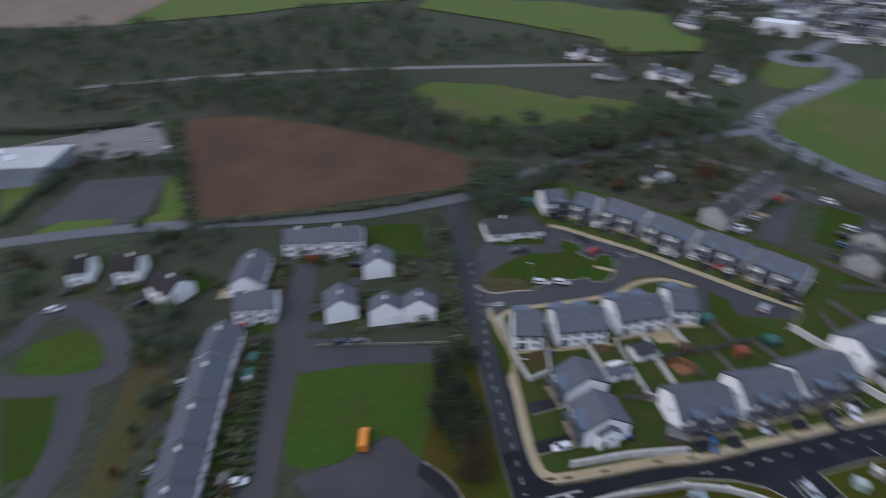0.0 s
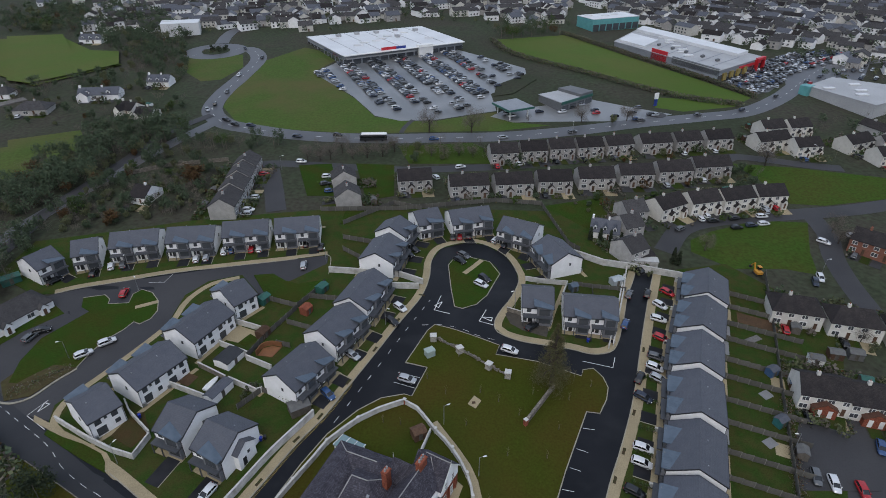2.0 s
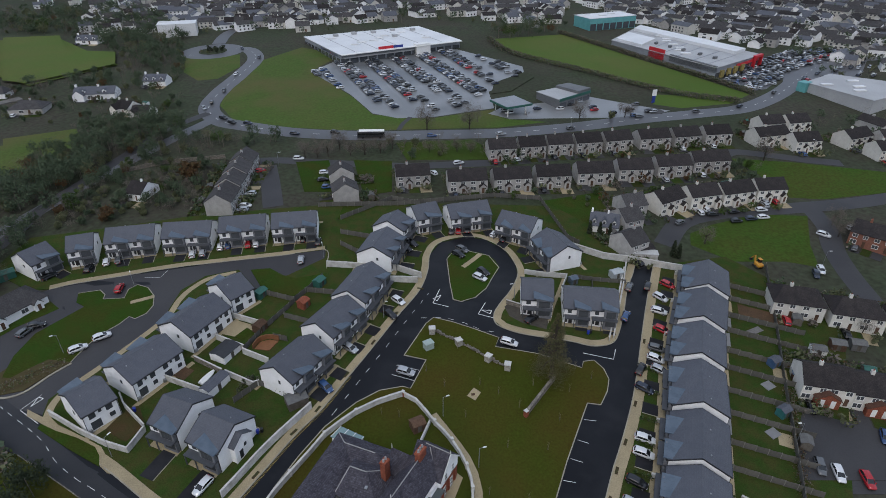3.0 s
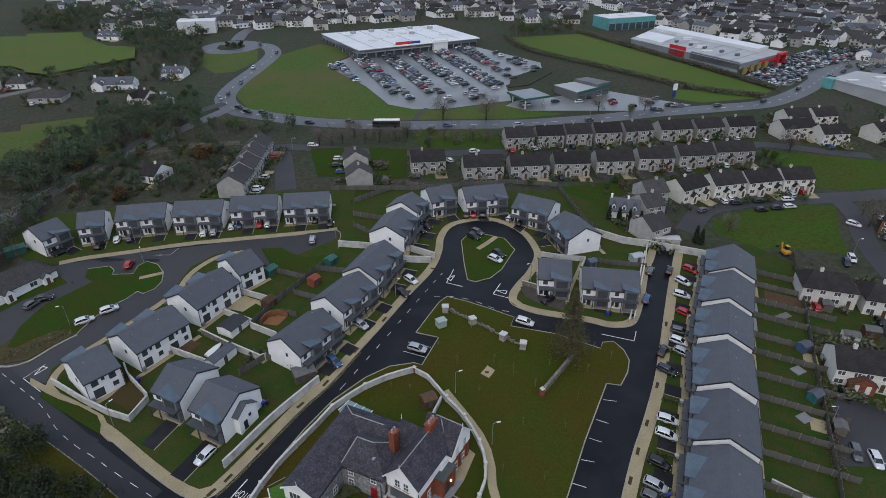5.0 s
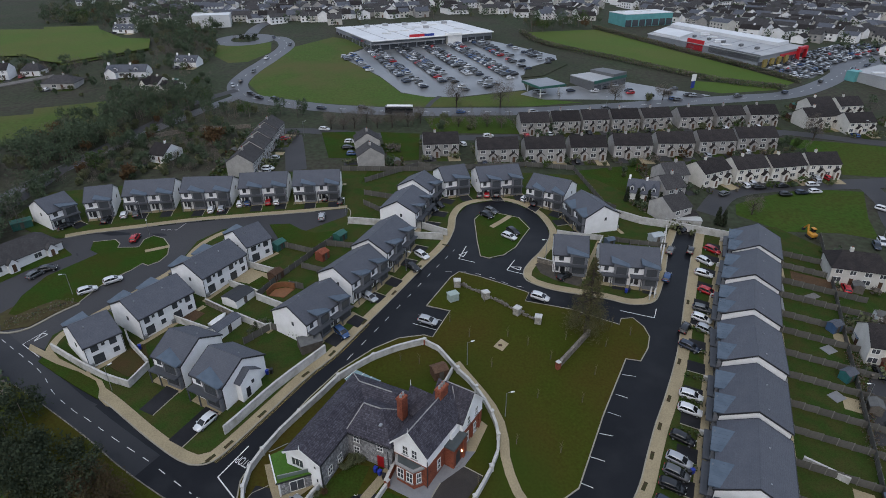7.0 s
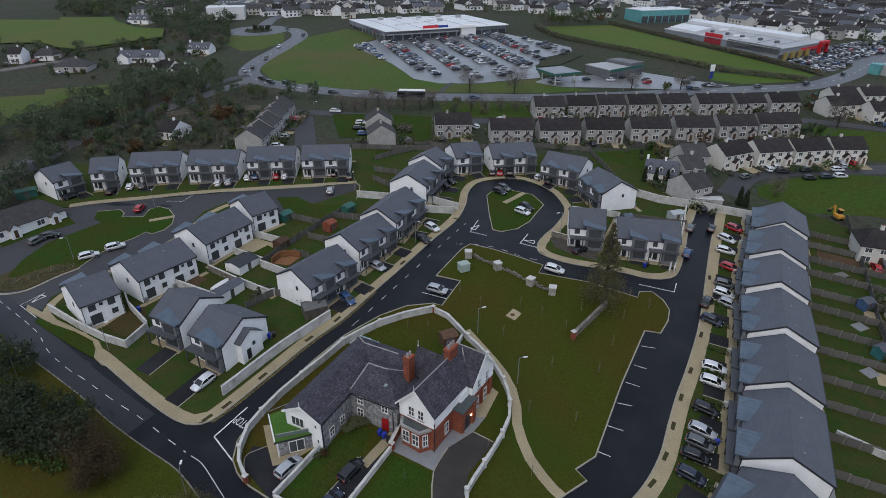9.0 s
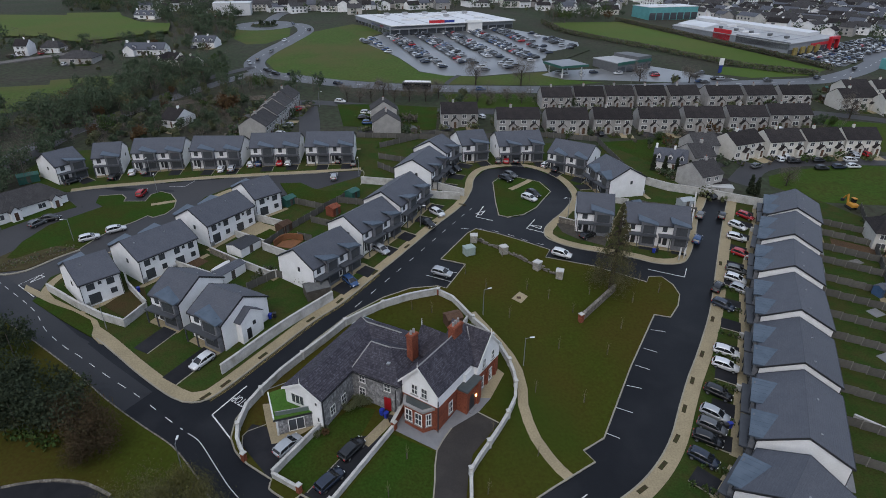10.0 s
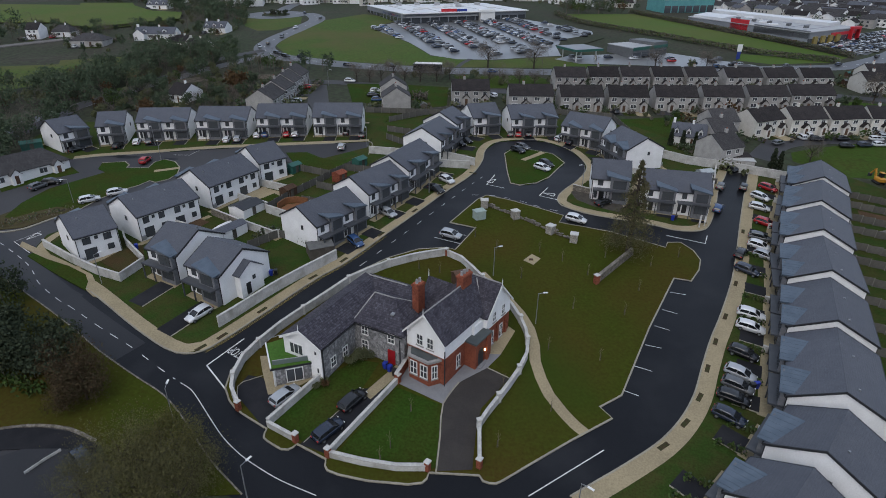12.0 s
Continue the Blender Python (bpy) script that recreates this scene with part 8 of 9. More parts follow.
def place_old(proto, rows, length, front=1, gardens=True, back=11.0):
    for i, (ax, ay, bx, by) in enumerate(rows):
        cx, cy = (ax + bx) / 2, (ay + by) / 2
        yaw = math.degrees(math.atan2(by - ay, bx - ax)) + (0 if front > 0 else 180)
        p = proto[i % len(proto)] if isinstance(proto, list) else proto
        s = max(0.75, min(1.25, math.hypot(bx - ax, by - ay) / length))
        m = pose(cx, cy, gz(cx, cy) + 0.05, 0, 0, yaw)
        copy_thing(p, m @ Matrix.Diagonal((s * 0.94, 1, 1, 1)))
        if gardens:
            w = length * s / 2
            for x0, x1, y0, y1, mt, lab in ((-w, 0, 4.2, back, GARDEN, "grass back garden"), (0, w, 4.2, back, GRNG.choice((GARDEN, GRASS, SOIL)), "back garden of a house"),
                                            (-w, -w * 0.3, -9, -4.2, OLD_ASPHALT, "asphalt drive of a house"), (-w * 0.3, w * 0.3, -9, -4.2, GARDEN, "grass front garden"), (w * 0.3, w, -9, -4.2, GRNG.choice((OLD_ASPHALT, GARDEN, CONCRETE)), "front garden of a house")):
                local_patch(m, [(x0 + 0.2, y0), (x1 - 0.2, y0), (x1 - 0.2, y1), (x0 + 0.2, y1)], 0.07, mt, lab + " beside older houses", "garden_plot", "garden")
            for a, b in (((-w, 4.2), (-w, back)), ((0, 4.2), (0, back)), ((w, 4.2), (w, back)), ((-w, back), (w, back)), ((-w, -9), (-w, -4.5))):
                GARDEN_EDGES.append([tuple((m @ Vector((*q, 0)))[:2]) for q in (a, b)])
            for k in range(7):
                q = m @ Vector((GRNG.uniform(-w, w), GRNG.choice((-1, 1, 1)) * GRNG.uniform(5.5, back - 0.5), 0))
                SHRUBS.append((q.x, q.y))
            if GRNG.random() < 0.75:
                q = m @ Vector((-w * 0.65, -6.8, 0))
                OLDCARS.append((q.x, q.y, yaw + 90))
            if GRNG.random() < 0.5:
                q = m @ Vector((w * GRNG.choice((-0.6, 0.5)), back - 2.2, 0))
                shed(q.x, q.y, yaw, 2.6, 2.0, 1.8, GRNG.choice((TIMBER, BROWN_WOOD, RENDER_W)), GRNG.choice((FELT, GREEN_METAL)), "small shed in a back garden")


GRNG = random.Random(21)
MROW = older_house(2, "grey-cream pebbledashed pair with a brown tiled roof", GREY_R, OLD_TILE, porch=GREY_R)
GROW = older_house(2, "grey rendered pair with a weathered grey roof", GREY_R, GREY_TILE)
CROW = older_house(2, "cream rendered pair with a dark tiled roof", CREAM, OLD_TILE, porch=CREAM)
PROW = older_house(2, "pale rendered pair under a hipped dark roof", CREAM, OLD_TILE, hip=3.0)
QROW = older_house(2, "cream terrace pair with a shared red brick porch", CREAM, OLD_TILE, width=5.62)
shared = part("porch", prism([(-2.7, -1.0), (2.7, -1.0), (2.7, 2.2), (0, 3.7), (-2.7, 2.2)], "y", -5.8, -4.41), BRICK, QROW, "wide gabled red brick porch")
part("porch_roof", prism([(-3.0, 2.05), (0, 3.72), (3.0, 2.05), (3.0, 2.2), (0, 3.88), (-3.0, 2.2)], "y", -6.0, -4.35), material("red_brown_tile", (0.1, 0.05, 0.035), (0.08, 0.042, 0.03), 0.85, 1.0, 7, 0.3), shared)
for x in (-1.2, 1.2):
    part("porch_door", box(x - 0.5, x + 0.5, -5.86, -5.8, 0, 2.05), FRAME_W, shared)
SROW = older_house(2, "red brick and white terrace pair", PALE_BRICK, OLD_TILE)
GABLED = older_house(1, "white gabled house with a slate roof", RENDER_W, SLATE, width=8.0)
SINGLE = older_house(1, "small grey gabled house with a weathered roof", GREY_R, GREY_TILE, width=8.0)
LOWH = older_house(1, "low white house with a grey hipped roof", RENDER_W, GREY_TILE, hip=3.5, storeys=1, width=13.0, deep=9.0)
WHITE1 = older_house(1, "white house among trees with a dark roof", RENDER_W, OLD_TILE, width=9.0)
COTTAGE = older_house(1, "white cottage among trees with a dark roof", RENDER_W, OLD_TILE, storeys=1, width=9.5, deep=9.5)
BUNGALOW = older_house(2, "long white bungalow with a brown hipped roof", RENDER_W, GREY_TILE, hip=4.0, storeys=1, width=10.0, deep=10.0, porch=RENDER_W)
LTER = older_house(2, "white terrace pair with a slate roof", RENDER_W, SLATE, porch=RENDER_W)

def dormered(label, wall, roof, width, deep, dormers, wing=False):
    """A storey-and-a-half house: small gabled dormers on the front slope, end chimneys, perhaps a gabled wing."""
    e = older_house(1, label, wall, roof, storeys=1, width=width, deep=deep)
    for i in range(dormers):
        c = width * ((i + 0.5) / dormers - 0.5)
        d = part("dormer", prism([(c - 0.8, 2.9), (c + 0.8, 2.9), (c + 0.8, 4.1), (c, 4.8), (c - 0.8, 4.1)], "y", -deep * 0.42, -deep * 0.08), wall, e, "small gabled dormer")
        part("dormer_roof", prism([(c - 1.0, 4.0), (c, 4.85), (c + 1.0, 4.0), (c + 1.0, 4.12), (c, 4.98), (c - 1.0, 4.12)], "y", -deep * 0.45, -deep * 0.07), roof, d)
        part("dormer_window", box(c - 0.5, c + 0.5, -deep * 0.42 - 0.04, -deep * 0.42, 3.15, 4.0), PANE, d)
    part("chimney", box(-width / 2 + 0.2, -width / 2 + 1.1, -0.4, 0.4, 4.4, 6.6, 0.03), wall, e)
    if wing:
        g = part("wing", prism([(-width / 2 + 0.5, -1.2), (-width / 2 + 5.0, -1.2), (-width / 2 + 5.0, 2.7), (-width / 2 + 2.75, 4.9), (-width / 2 + 0.5, 2.7)], "y", -deep / 2 - 2.6, -1.0), wall, e, "gabled front wing")
        part("wing_roof", prism([(-width / 2 + 0.2, 2.5), (-width / 2 + 2.75, 4.95), (-width / 2 + 5.3, 2.5), (-width / 2 + 5.3, 2.65), (-width / 2 + 2.75, 5.1), (-width / 2 + 0.2, 2.65)], "y", -deep / 2 - 2.9, -0.9), roof, g)
    return e


DORM = dormered("white house with a row of dormers in a slate roof", RENDER_W, SLATE, 13.0, 8.5, 3)
WIDE = dormered("wide white bungalow with a blue-grey slate roof", RENDER_W, SLATE, 17.0, 9.0, 2, True)
VILLA = dormered("cream gabled house with a dark roof and front wing", CREAM, OLD_TILE, 10.0, 9.0, 0, True)
GREYHIP = older_house(1, "grey house under a hipped weathered roof", GREY_R, GREY_TILE, hip=4.5, storeys=1, width=14.0, deep=11.0)
place_old(MROW, [(26.9, 220.9, 38.3, 221.8), (39.6, 222.8, 50.6, 223.5), (51.7, 224.7, 62.3, 225.7), (63.7, 226.3, 74.9, 227.5), (76.5, 228.2, 88.4, 230.2), (92.3, 230.9, 106.0, 232.4), (108.0, 233.1, 120.2, 235.0), (123.0, 235.7, 135.0, 236.8)], 12.6)
place_old(MROW, [(-10.5, 197.7, 2.8, 198.8), (8.3, 192.9, 23.5, 193.7), (25.0, 193.7, 39.8, 194.7), (41.3, 196.1, 55.0, 196.3), (57.3, 198.7, 71.8, 198.7), (73.8, 201.6, 87.9, 201.7), (89.7, 204.3, 104.3, 205.3), (105.6, 208.4, 121.8, 209.5)], 13.4)
place_old(CROW, [(78.4, 174.5, 89.8, 180.1), (92.0, 179.6, 104.5, 182.3), (104.8, 181.9, 118.4, 184.7), (119.4, 185.1, 131.3, 185.7)], 13.4)
place_old(SINGLE, [(66.0, 172.4, 75.0, 174.6), (62.2, 162.6, 70.0, 165.0), (58.4, 147.6, 66.2, 151.6)], 8.5)
place_old(DORM, [(54.6, 164.9, 62.9, 161.9)], 11.5, gardens=False)
place_old([GROW], [(-69.1, 177.2, -68.8, 187.8), (-68.9, 189.2, -68.7, 197.8), (-68.8, 199.2, -68.8, 207.7), (-68.9, 209.3, -68.6, 216.9)], 10.5)
place_old(SINGLE, [(-30.9, 202.9, -29.6, 196.0), (-28.3, 188.5, -26.9, 181.5)], 7)
place_old([COTTAGE, WIDE, VILLA, VILLA, DORM, DORM, GREYHIP, WHITE1, LOWH], [(-105.1, 195.0, -96.6, 192.3), (-174.0, 305.0, -156.0, 306.5), (-146.0, 284.5, -135.0, 280.0), (-136.0, 275.6, -124.0, 274.0), (-148.0, 326.0, -135.0, 325.0), (-234.0, 430.0, -214.0, 428.4), (-196.0, 285.5, -181.0, 287.0), (-231.0, 303.0, -224.0, 304.0), (-222.0, 310.0, -212.0, 311.0)], 13)
place_old(PROW, [(95.4, 123.3, 104.0, 120.5), (108.7, 118.1, 117.3, 115.3), (122.0, 113.0, 130.6, 110.2)], 9.0)
place_old(QROW, [(84.0 + 10.6 * 0.957 * i, 94.2 - 10.6 * 0.29 * i, 84.0 + 10.6 * 0.957 * (i + 1), 94.2 - 10.6 * 0.29 * (i + 1)) for i in range(3)], 10.6)
place_old(SROW, [(140.8, 156.5, 147.5, 149.7)], 10)
place_old(CROW, [(143.6, 232.4, 160.9, 235.9), (153.8, 246.9, 165.5, 248.8), (166.9, 248.1, 178.4, 250.0), (158.4, 227.2, 170.4, 228.2), (182.5, 229.1, 196.1, 234.0), (188.5, 217.6, 199.5, 219.2)], 13)
place_old(BUNGALOW, [(-115.7, 123.6, -110.7, 131.9)], 9.7, gardens=False)
place_old(LTER, [(-127.2, 33.6, -118.3, 26.5), (-117.7, 26.0, -107.0, 18.7), (-106.6, 18.4, -96.6, 11.8), (-96.3, 11.6, -89.5, 6.8), (-89.2, 6.6, -80.5, 1.2)], 12)
place_old([LTER, LTER, LTER, GABLED, GABLED, GABLED, GABLED, WHITE1, WHITE1, WHITE1], [(-154.2, 55.4, -141.0, 45.3), (-156.4, 66.8, -148.8, 76.5), (-148.4, 76.8, -141.2, 86.2), (-130.6, 84.8, -120.0, 77.8), (-121.8, 65.4, -110.2, 59.0), (-108.2, 72.0, -101.6, 67.3), (-102.7, 79.5, -96.1, 74.3), (-189.6, 8.0, -185.4, 15.9), (-180.6, 19.6, -174.7, 28.0), (-165.1, 27.2, -151.1, 31.8)], 12)
place_old(LTER, [(-135.6, 40.4, -129.7, 49.4)], 12)

def edges_hedge(lines, h, label, seed, per_m=9, size=0.3):
    """Low garden hedges and fences overgrown, too many to count."""
    rng = np.random.default_rng(seed)
    qs = []
    for a, b in lines:
        a, b = np.array(a), np.array(b)
        n = int(np.linalg.norm(b - a) * per_m)
        t = rng.uniform(0, 1, (n, 1))
        xy = a + (b - a) * t + rng.normal(0, 0.25, (n, 2))
        hh = h * rng.uniform(0.4, 1.3)
        z = np.array([gz(*p) for p in xy]) + rng.uniform(0.05, 1, n) * hh
        c = np.concatenate([xy, z[:, None], np.full((n, 1), 0.1)], 1)
        if n:
            qs.append(leaves(rng, c, n, size, 0.3, 0.7))
    q = np.concatenate(qs)
    tagged(new("hedge", quads_mesh("hedge", q, [EVERGREEN, TWIGS, SCRUB, RUST, HEDGE], rng.choice(5, len(q), p=(0.35, 0.25, 0.25, 0.05, 0.1)))), label, "hedge", "", "stuff")


rng_s = np.random.default_rng(8)
qs, sl = [], []
for x, y in SHRUBS:
    hs = rng_s.uniform(0.8, 3.4)
    c = crown_centres(rng_s, hs, hs * 0.55, "broad")
    q = leaves(rng_s, c, 60, 0.2 + 0.03 * hs, 0.7, 0.7)
    qs.append(q + np.array([x, y, gz(x, y)]))
    sl.append(np.full(60, rng_s.choice(5, p=(0.35, 0.25, 0.25, 0.07, 0.08))))
tagged(new("garden_shrubs", quads_mesh("garden_shrubs", np.concatenate(qs), [EVERGREEN, TWIGS, SCRUB, RUST, HEDGE], np.concatenate(sl))), "winter shrubs scattered through the older gardens", "shrubs", "", "stuff")
edges_hedge(GARDEN_EDGES, 1.4, "ragged hedges between the gardens of older houses", 31)

for x, y, k in ((22.5, 250.5, 1.35), (3.3, 251.5, 1.25), (141.2, 215.1, 1.15), (75.9, 261.9, 1.0), (98.9, 265.0, 1.0), (89.2, 154.2, 0.7), (136.5, 158.0, 0.9), (138.8, 165.0, 0.8)):
    tree("bare", x, y, k)
for x, y, k in ((-47.2, 222.9, 0.8), (-42.3, 223.1, 0.75), (-38.1, 224.2, 0.85), (-29.1, 225.1, 0.85), (-23.2, 225.8, 0.95), (-16.9, 227.1, 0.9), (3.4, 226.9, 0.75), (8.9, 226.7, 0.7), (15.0, 226.4, 0.8), (20.7, 226.1, 0.7), (-34.0, 231.0, 0.8), (-12.0, 231.5, 0.85)):
    tree("bare", x, y, k, label="slim bare tree in a roadside line")
shed(67.0, 148.6, 10, 5.0, 4.4, 2.2, GREY_R, OLD_TILE, "grey gabled annex behind the long wall", "outhouse")
e = thing("outhouse", "long low white outhouse behind the wall", "shed", pose(65.0, 145.6, gz(65, 145.6), 0, 0, -10))
part("body", box(-4.8, 4.8, -1.3, 1.3, -0.3, 2.1), WALL_W, e)
part("roof", box(-5.0, 5.0, -1.5, 1.5, 2.1, 2.25, 0.03), SHEET_ROOF, e, "pale flat roof")
for x, y in ((75.5, 146.4), (76.9, 145.8), (76.0, 147.6)):
    tree("cypress", x, y, 1.05, label="narrow dark conifer beside the turning place")
tree("bare", 113.4, 112.0, 0.7)
for x, y, c in ((96.0, 104.4, FRAME_W), (107.8, 106.3, FELT), (102.5, 106.4, BROWN_WOOD)):
    shed(x, y, -17, 3.4, 2.6, 1.9, c, FELT, "shed in a cluttered back garden")
shed(-122.1, 145.0, 40, 5, 3, 2.0, GREEN_METAL, GREEN_METAL, "green metal shed beside the bungalow")

# ---- the estate seen at the start ----
patch("car_park", [(-74.3, 35.4), (-72.4, 47.2), (-61.1, 49.1), (-50.8, 58.6), (-44.7, 55.8), (-68.7, 26.7), (-77.4, 26.4)], 0.05, OLD_ASPHALT, "asphalt turning place beside the green", "car park")
patch("lawn", [(-147.7, -16.5), (-136.1, -2.5), (-124.5, -6.2), (-116.1, -14.5), (-117.9, -20.4)], 0.04, GRASS, "garden lawns beside the looping street", "lawn")
patch("verge", [(-136.8, 12.4), (-140.5, 20.9), (-126.5, 17.7), (-98.9, -3.2), (-101.6, -9.9)], 0.04, OLIVE_G, "sloping rough grass verge", "verge")
patch("lawn", [(-150.4, 94.2), (-139.4, 108.1), (-120.2, 97.4), (-132.8, 82.3)], 0.04, GRASS, "grass plot behind the houses", "lawn")
ribbon("road", [(-137.1, -2.3), (-124.5, -6.2), (-115.2, -11.4), (-108.6, -17.8)], 7.0, 0.06, OLD_ASPHALT, "street leading to the looping street", step=4, category="road")
ribbon("railway", [(-402.2, 55.1), (-369.9, 110.8), (-332.6, 163.6), (-291.9, 211.0), (-245.3, 261.6), (-204.0, 306.1)], 6.0, 0.5, material("ballast", (0.16, 0.15, 0.14), (0.12, 0.115, 0.11), 0.9, 0.4, 3, 0.3), "pale railway line through the woods", step=6, category="railway", skirt=0.6)
hedge([(-132.5, 112.6), (-104.7, 93.4), (-84.2, 78.3)], 3.0, 3.5, "dark hedge beside the main road", (0.45, 0.2, 0.25, 0.05, 0.05), 12, 22, 0.4)
for i in range(16):
    f = (i + 0.5) / 16
    x, y = -121.0 + 36.0 * f, 41.0 - 23.6 * f
    hedge([(x - 2.2, y - 2.8), (x + 1.3, y + 1.6)], 1.3, 1.5, "clipped green hedge in a terrace front garden", (0.1, 0.05, 0.1, 0, 0.75), 300 + i, 70, 0.17)
wall_along("garden_wall", [(-108.9, 50.0), (-84.7, 76.0)], 0.7, 0.25, STONE, "low stone wall along the court", None, raw=True)
YEL0, YEL1 = [(-72.7, 40.5), (-77.4, 44.4)]
YVAN = material("yellow_van_paint", (0.6, 0.22, 0.02), (0.5, 0.18, 0.02), 0.4, 0.8, 5, 0.1)
van = thing("minibus", "yellow school minibus parked by the green", "minibus", slope_pose((YEL0[0] + YEL1[0]) / 2, (YEL0[1] + YEL1[1]) / 2, 0.1, math.degrees(math.atan2(YEL1[1] - YEL0[1], YEL1[0] - YEL0[0]))))
part("body", loft([[(x, -1.0, 0.3), (x, 1.0, 0.3), (x, 1.0, h - 0.3), (x, 0.85, h), (x, -0.85, h), (x, -1.0, h - 0.3)] for x, h in ((-2.9, 2.3), (-2.7, 2.5), (1.5, 2.5), (2.1, 1.5), (2.9, 1.2))]), YVAN, van)
part("side_glass", box(-2.4, 1.3, -1.02, 1.02, 1.4, 2.05, 0.03), CARGLASS, van)
for x in (-1.9, 1.9):
    for y in (-0.9, 0.9):
        part("wheel", tube((x, y - 0.12, 0.36), (x, y + 0.12, 0.36), 0.36, 0.36, 12), TYRE, van)


def wheelie_bin(x, y, turn, colour, lift=0.17):
    e = thing("wheelie_bin", f"{colour[1]} plastic wheelie bin by a wall", "bin", pose(x, y, gz(x, y) + lift, 0, 0, turn), "wheelie bins")
    part("body", loft([[(-a, -b, z), (a, -b, z), (a, b, z), (-a, b, z)] for a, b, z in ((0.22, 0.25, 0.05), (0.29, 0.34, 1.0))]), colour[0], e)
    part("lid", box(-0.31, 0.31, -0.37, 0.36, 1.0, 1.08, 0.03), colour[0], e)
    part("wheel", tube((-0.3, 0.3, 0.12), (0.3, 0.3, 0.12), 0.12, 0.12, 10), TYRE, e)


BIN_BLUE = (material("blue_plastic", (0.015, 0.035, 0.3), (0.012, 0.03, 0.25), 0.5, 1, 6, 0.1), "blue")
BIN_BLACK = (material("black_plastic", (0.015, 0.015, 0.016), (0.02, 0.02, 0.02), 0.5, 1, 6, 0.1), "black")
for i, (lx, ly) in enumerate(((4.3, 5.6), (3.4, 5.7), (5.3, 5.4))):
    q = HX @ Vector((lx + 2.4, ly + 0.1, 0))
    wheelie_bin(q.x, q.y, -32 + 10 * i, (BIN_BLUE, BIN_BLUE, BIN_BLACK)[i])
for i, (x, y) in enumerate([(-37.2, 84.0), (-65.5, 90.9), (39.4, 111.1), (36.5, 62.7), (-20.2, 122.2)]):
    wheelie_bin(x, y, 30 * i, (BIN_BLUE, BIN_BLACK)[i % 2])
    wheelie_bin(x + 0.7, y + 0.3, 30 * i + 8, (BIN_BLACK, BIN_BLUE)[i % 2])

# ---- far town ----
TOWNER = [older_house(1, lab, wl_, rf, width=9.0, plain=True, group="town houses") for lab, wl_, rf in (
    ("white town house with a dark roof", RENDER_W, OLD_TILE), ("cream town house with a grey roof", CREAM, GREY_TILE), ("grey town house with a brown roof", GREY_R, OLD_TILE), ("grey town house with a slate roof", GREY_R, SLATE))]
trng = random.Random(11)
for poly, spacing, base in (([(-258.4, 483.3), (-164.2, 453.7), (-76.6, 443.4), (14.8, 478.5), (115.9, 451.1), (145.0, 571.3), (-171.2, 593.7)], 21, 20), ([(180.6, 474.3), (234.1, 392.1), (249.2, 377.0), (285.5, 337.3), (472.7, 591.5), (151.7, 598.9)], 21, -50), ([(181.6, 261.2), (231.9, 263.8), (195.3, 213.6), (166.0, 225.5)], 17, 10), ([(270.8, 362.7), (313.0, 374.9), (269.8, 315.8), (237.4, 333.0)], 20, -40)):
    for x, y in scatter(poly, spacing, trng):
        if trng.random() < 0.34:
            copy_thing(trng.choice(TOWNER), pose(x, y, gz(x, y), 0, 0, base + trng.choice((0, 0, 90)) + trng.uniform(-12, 12)) @ Matrix.Diagonal((trng.uniform(0.7, 1.6), 0.85, trng.uniform(0.75, 1.0), 1)))
    woods("woodland", poly, 12.0, (0.4, 0.42, 0.16, 0.02, 0), 6.5, "dark garden trees between the town houses", 90 + spacing, per=100)
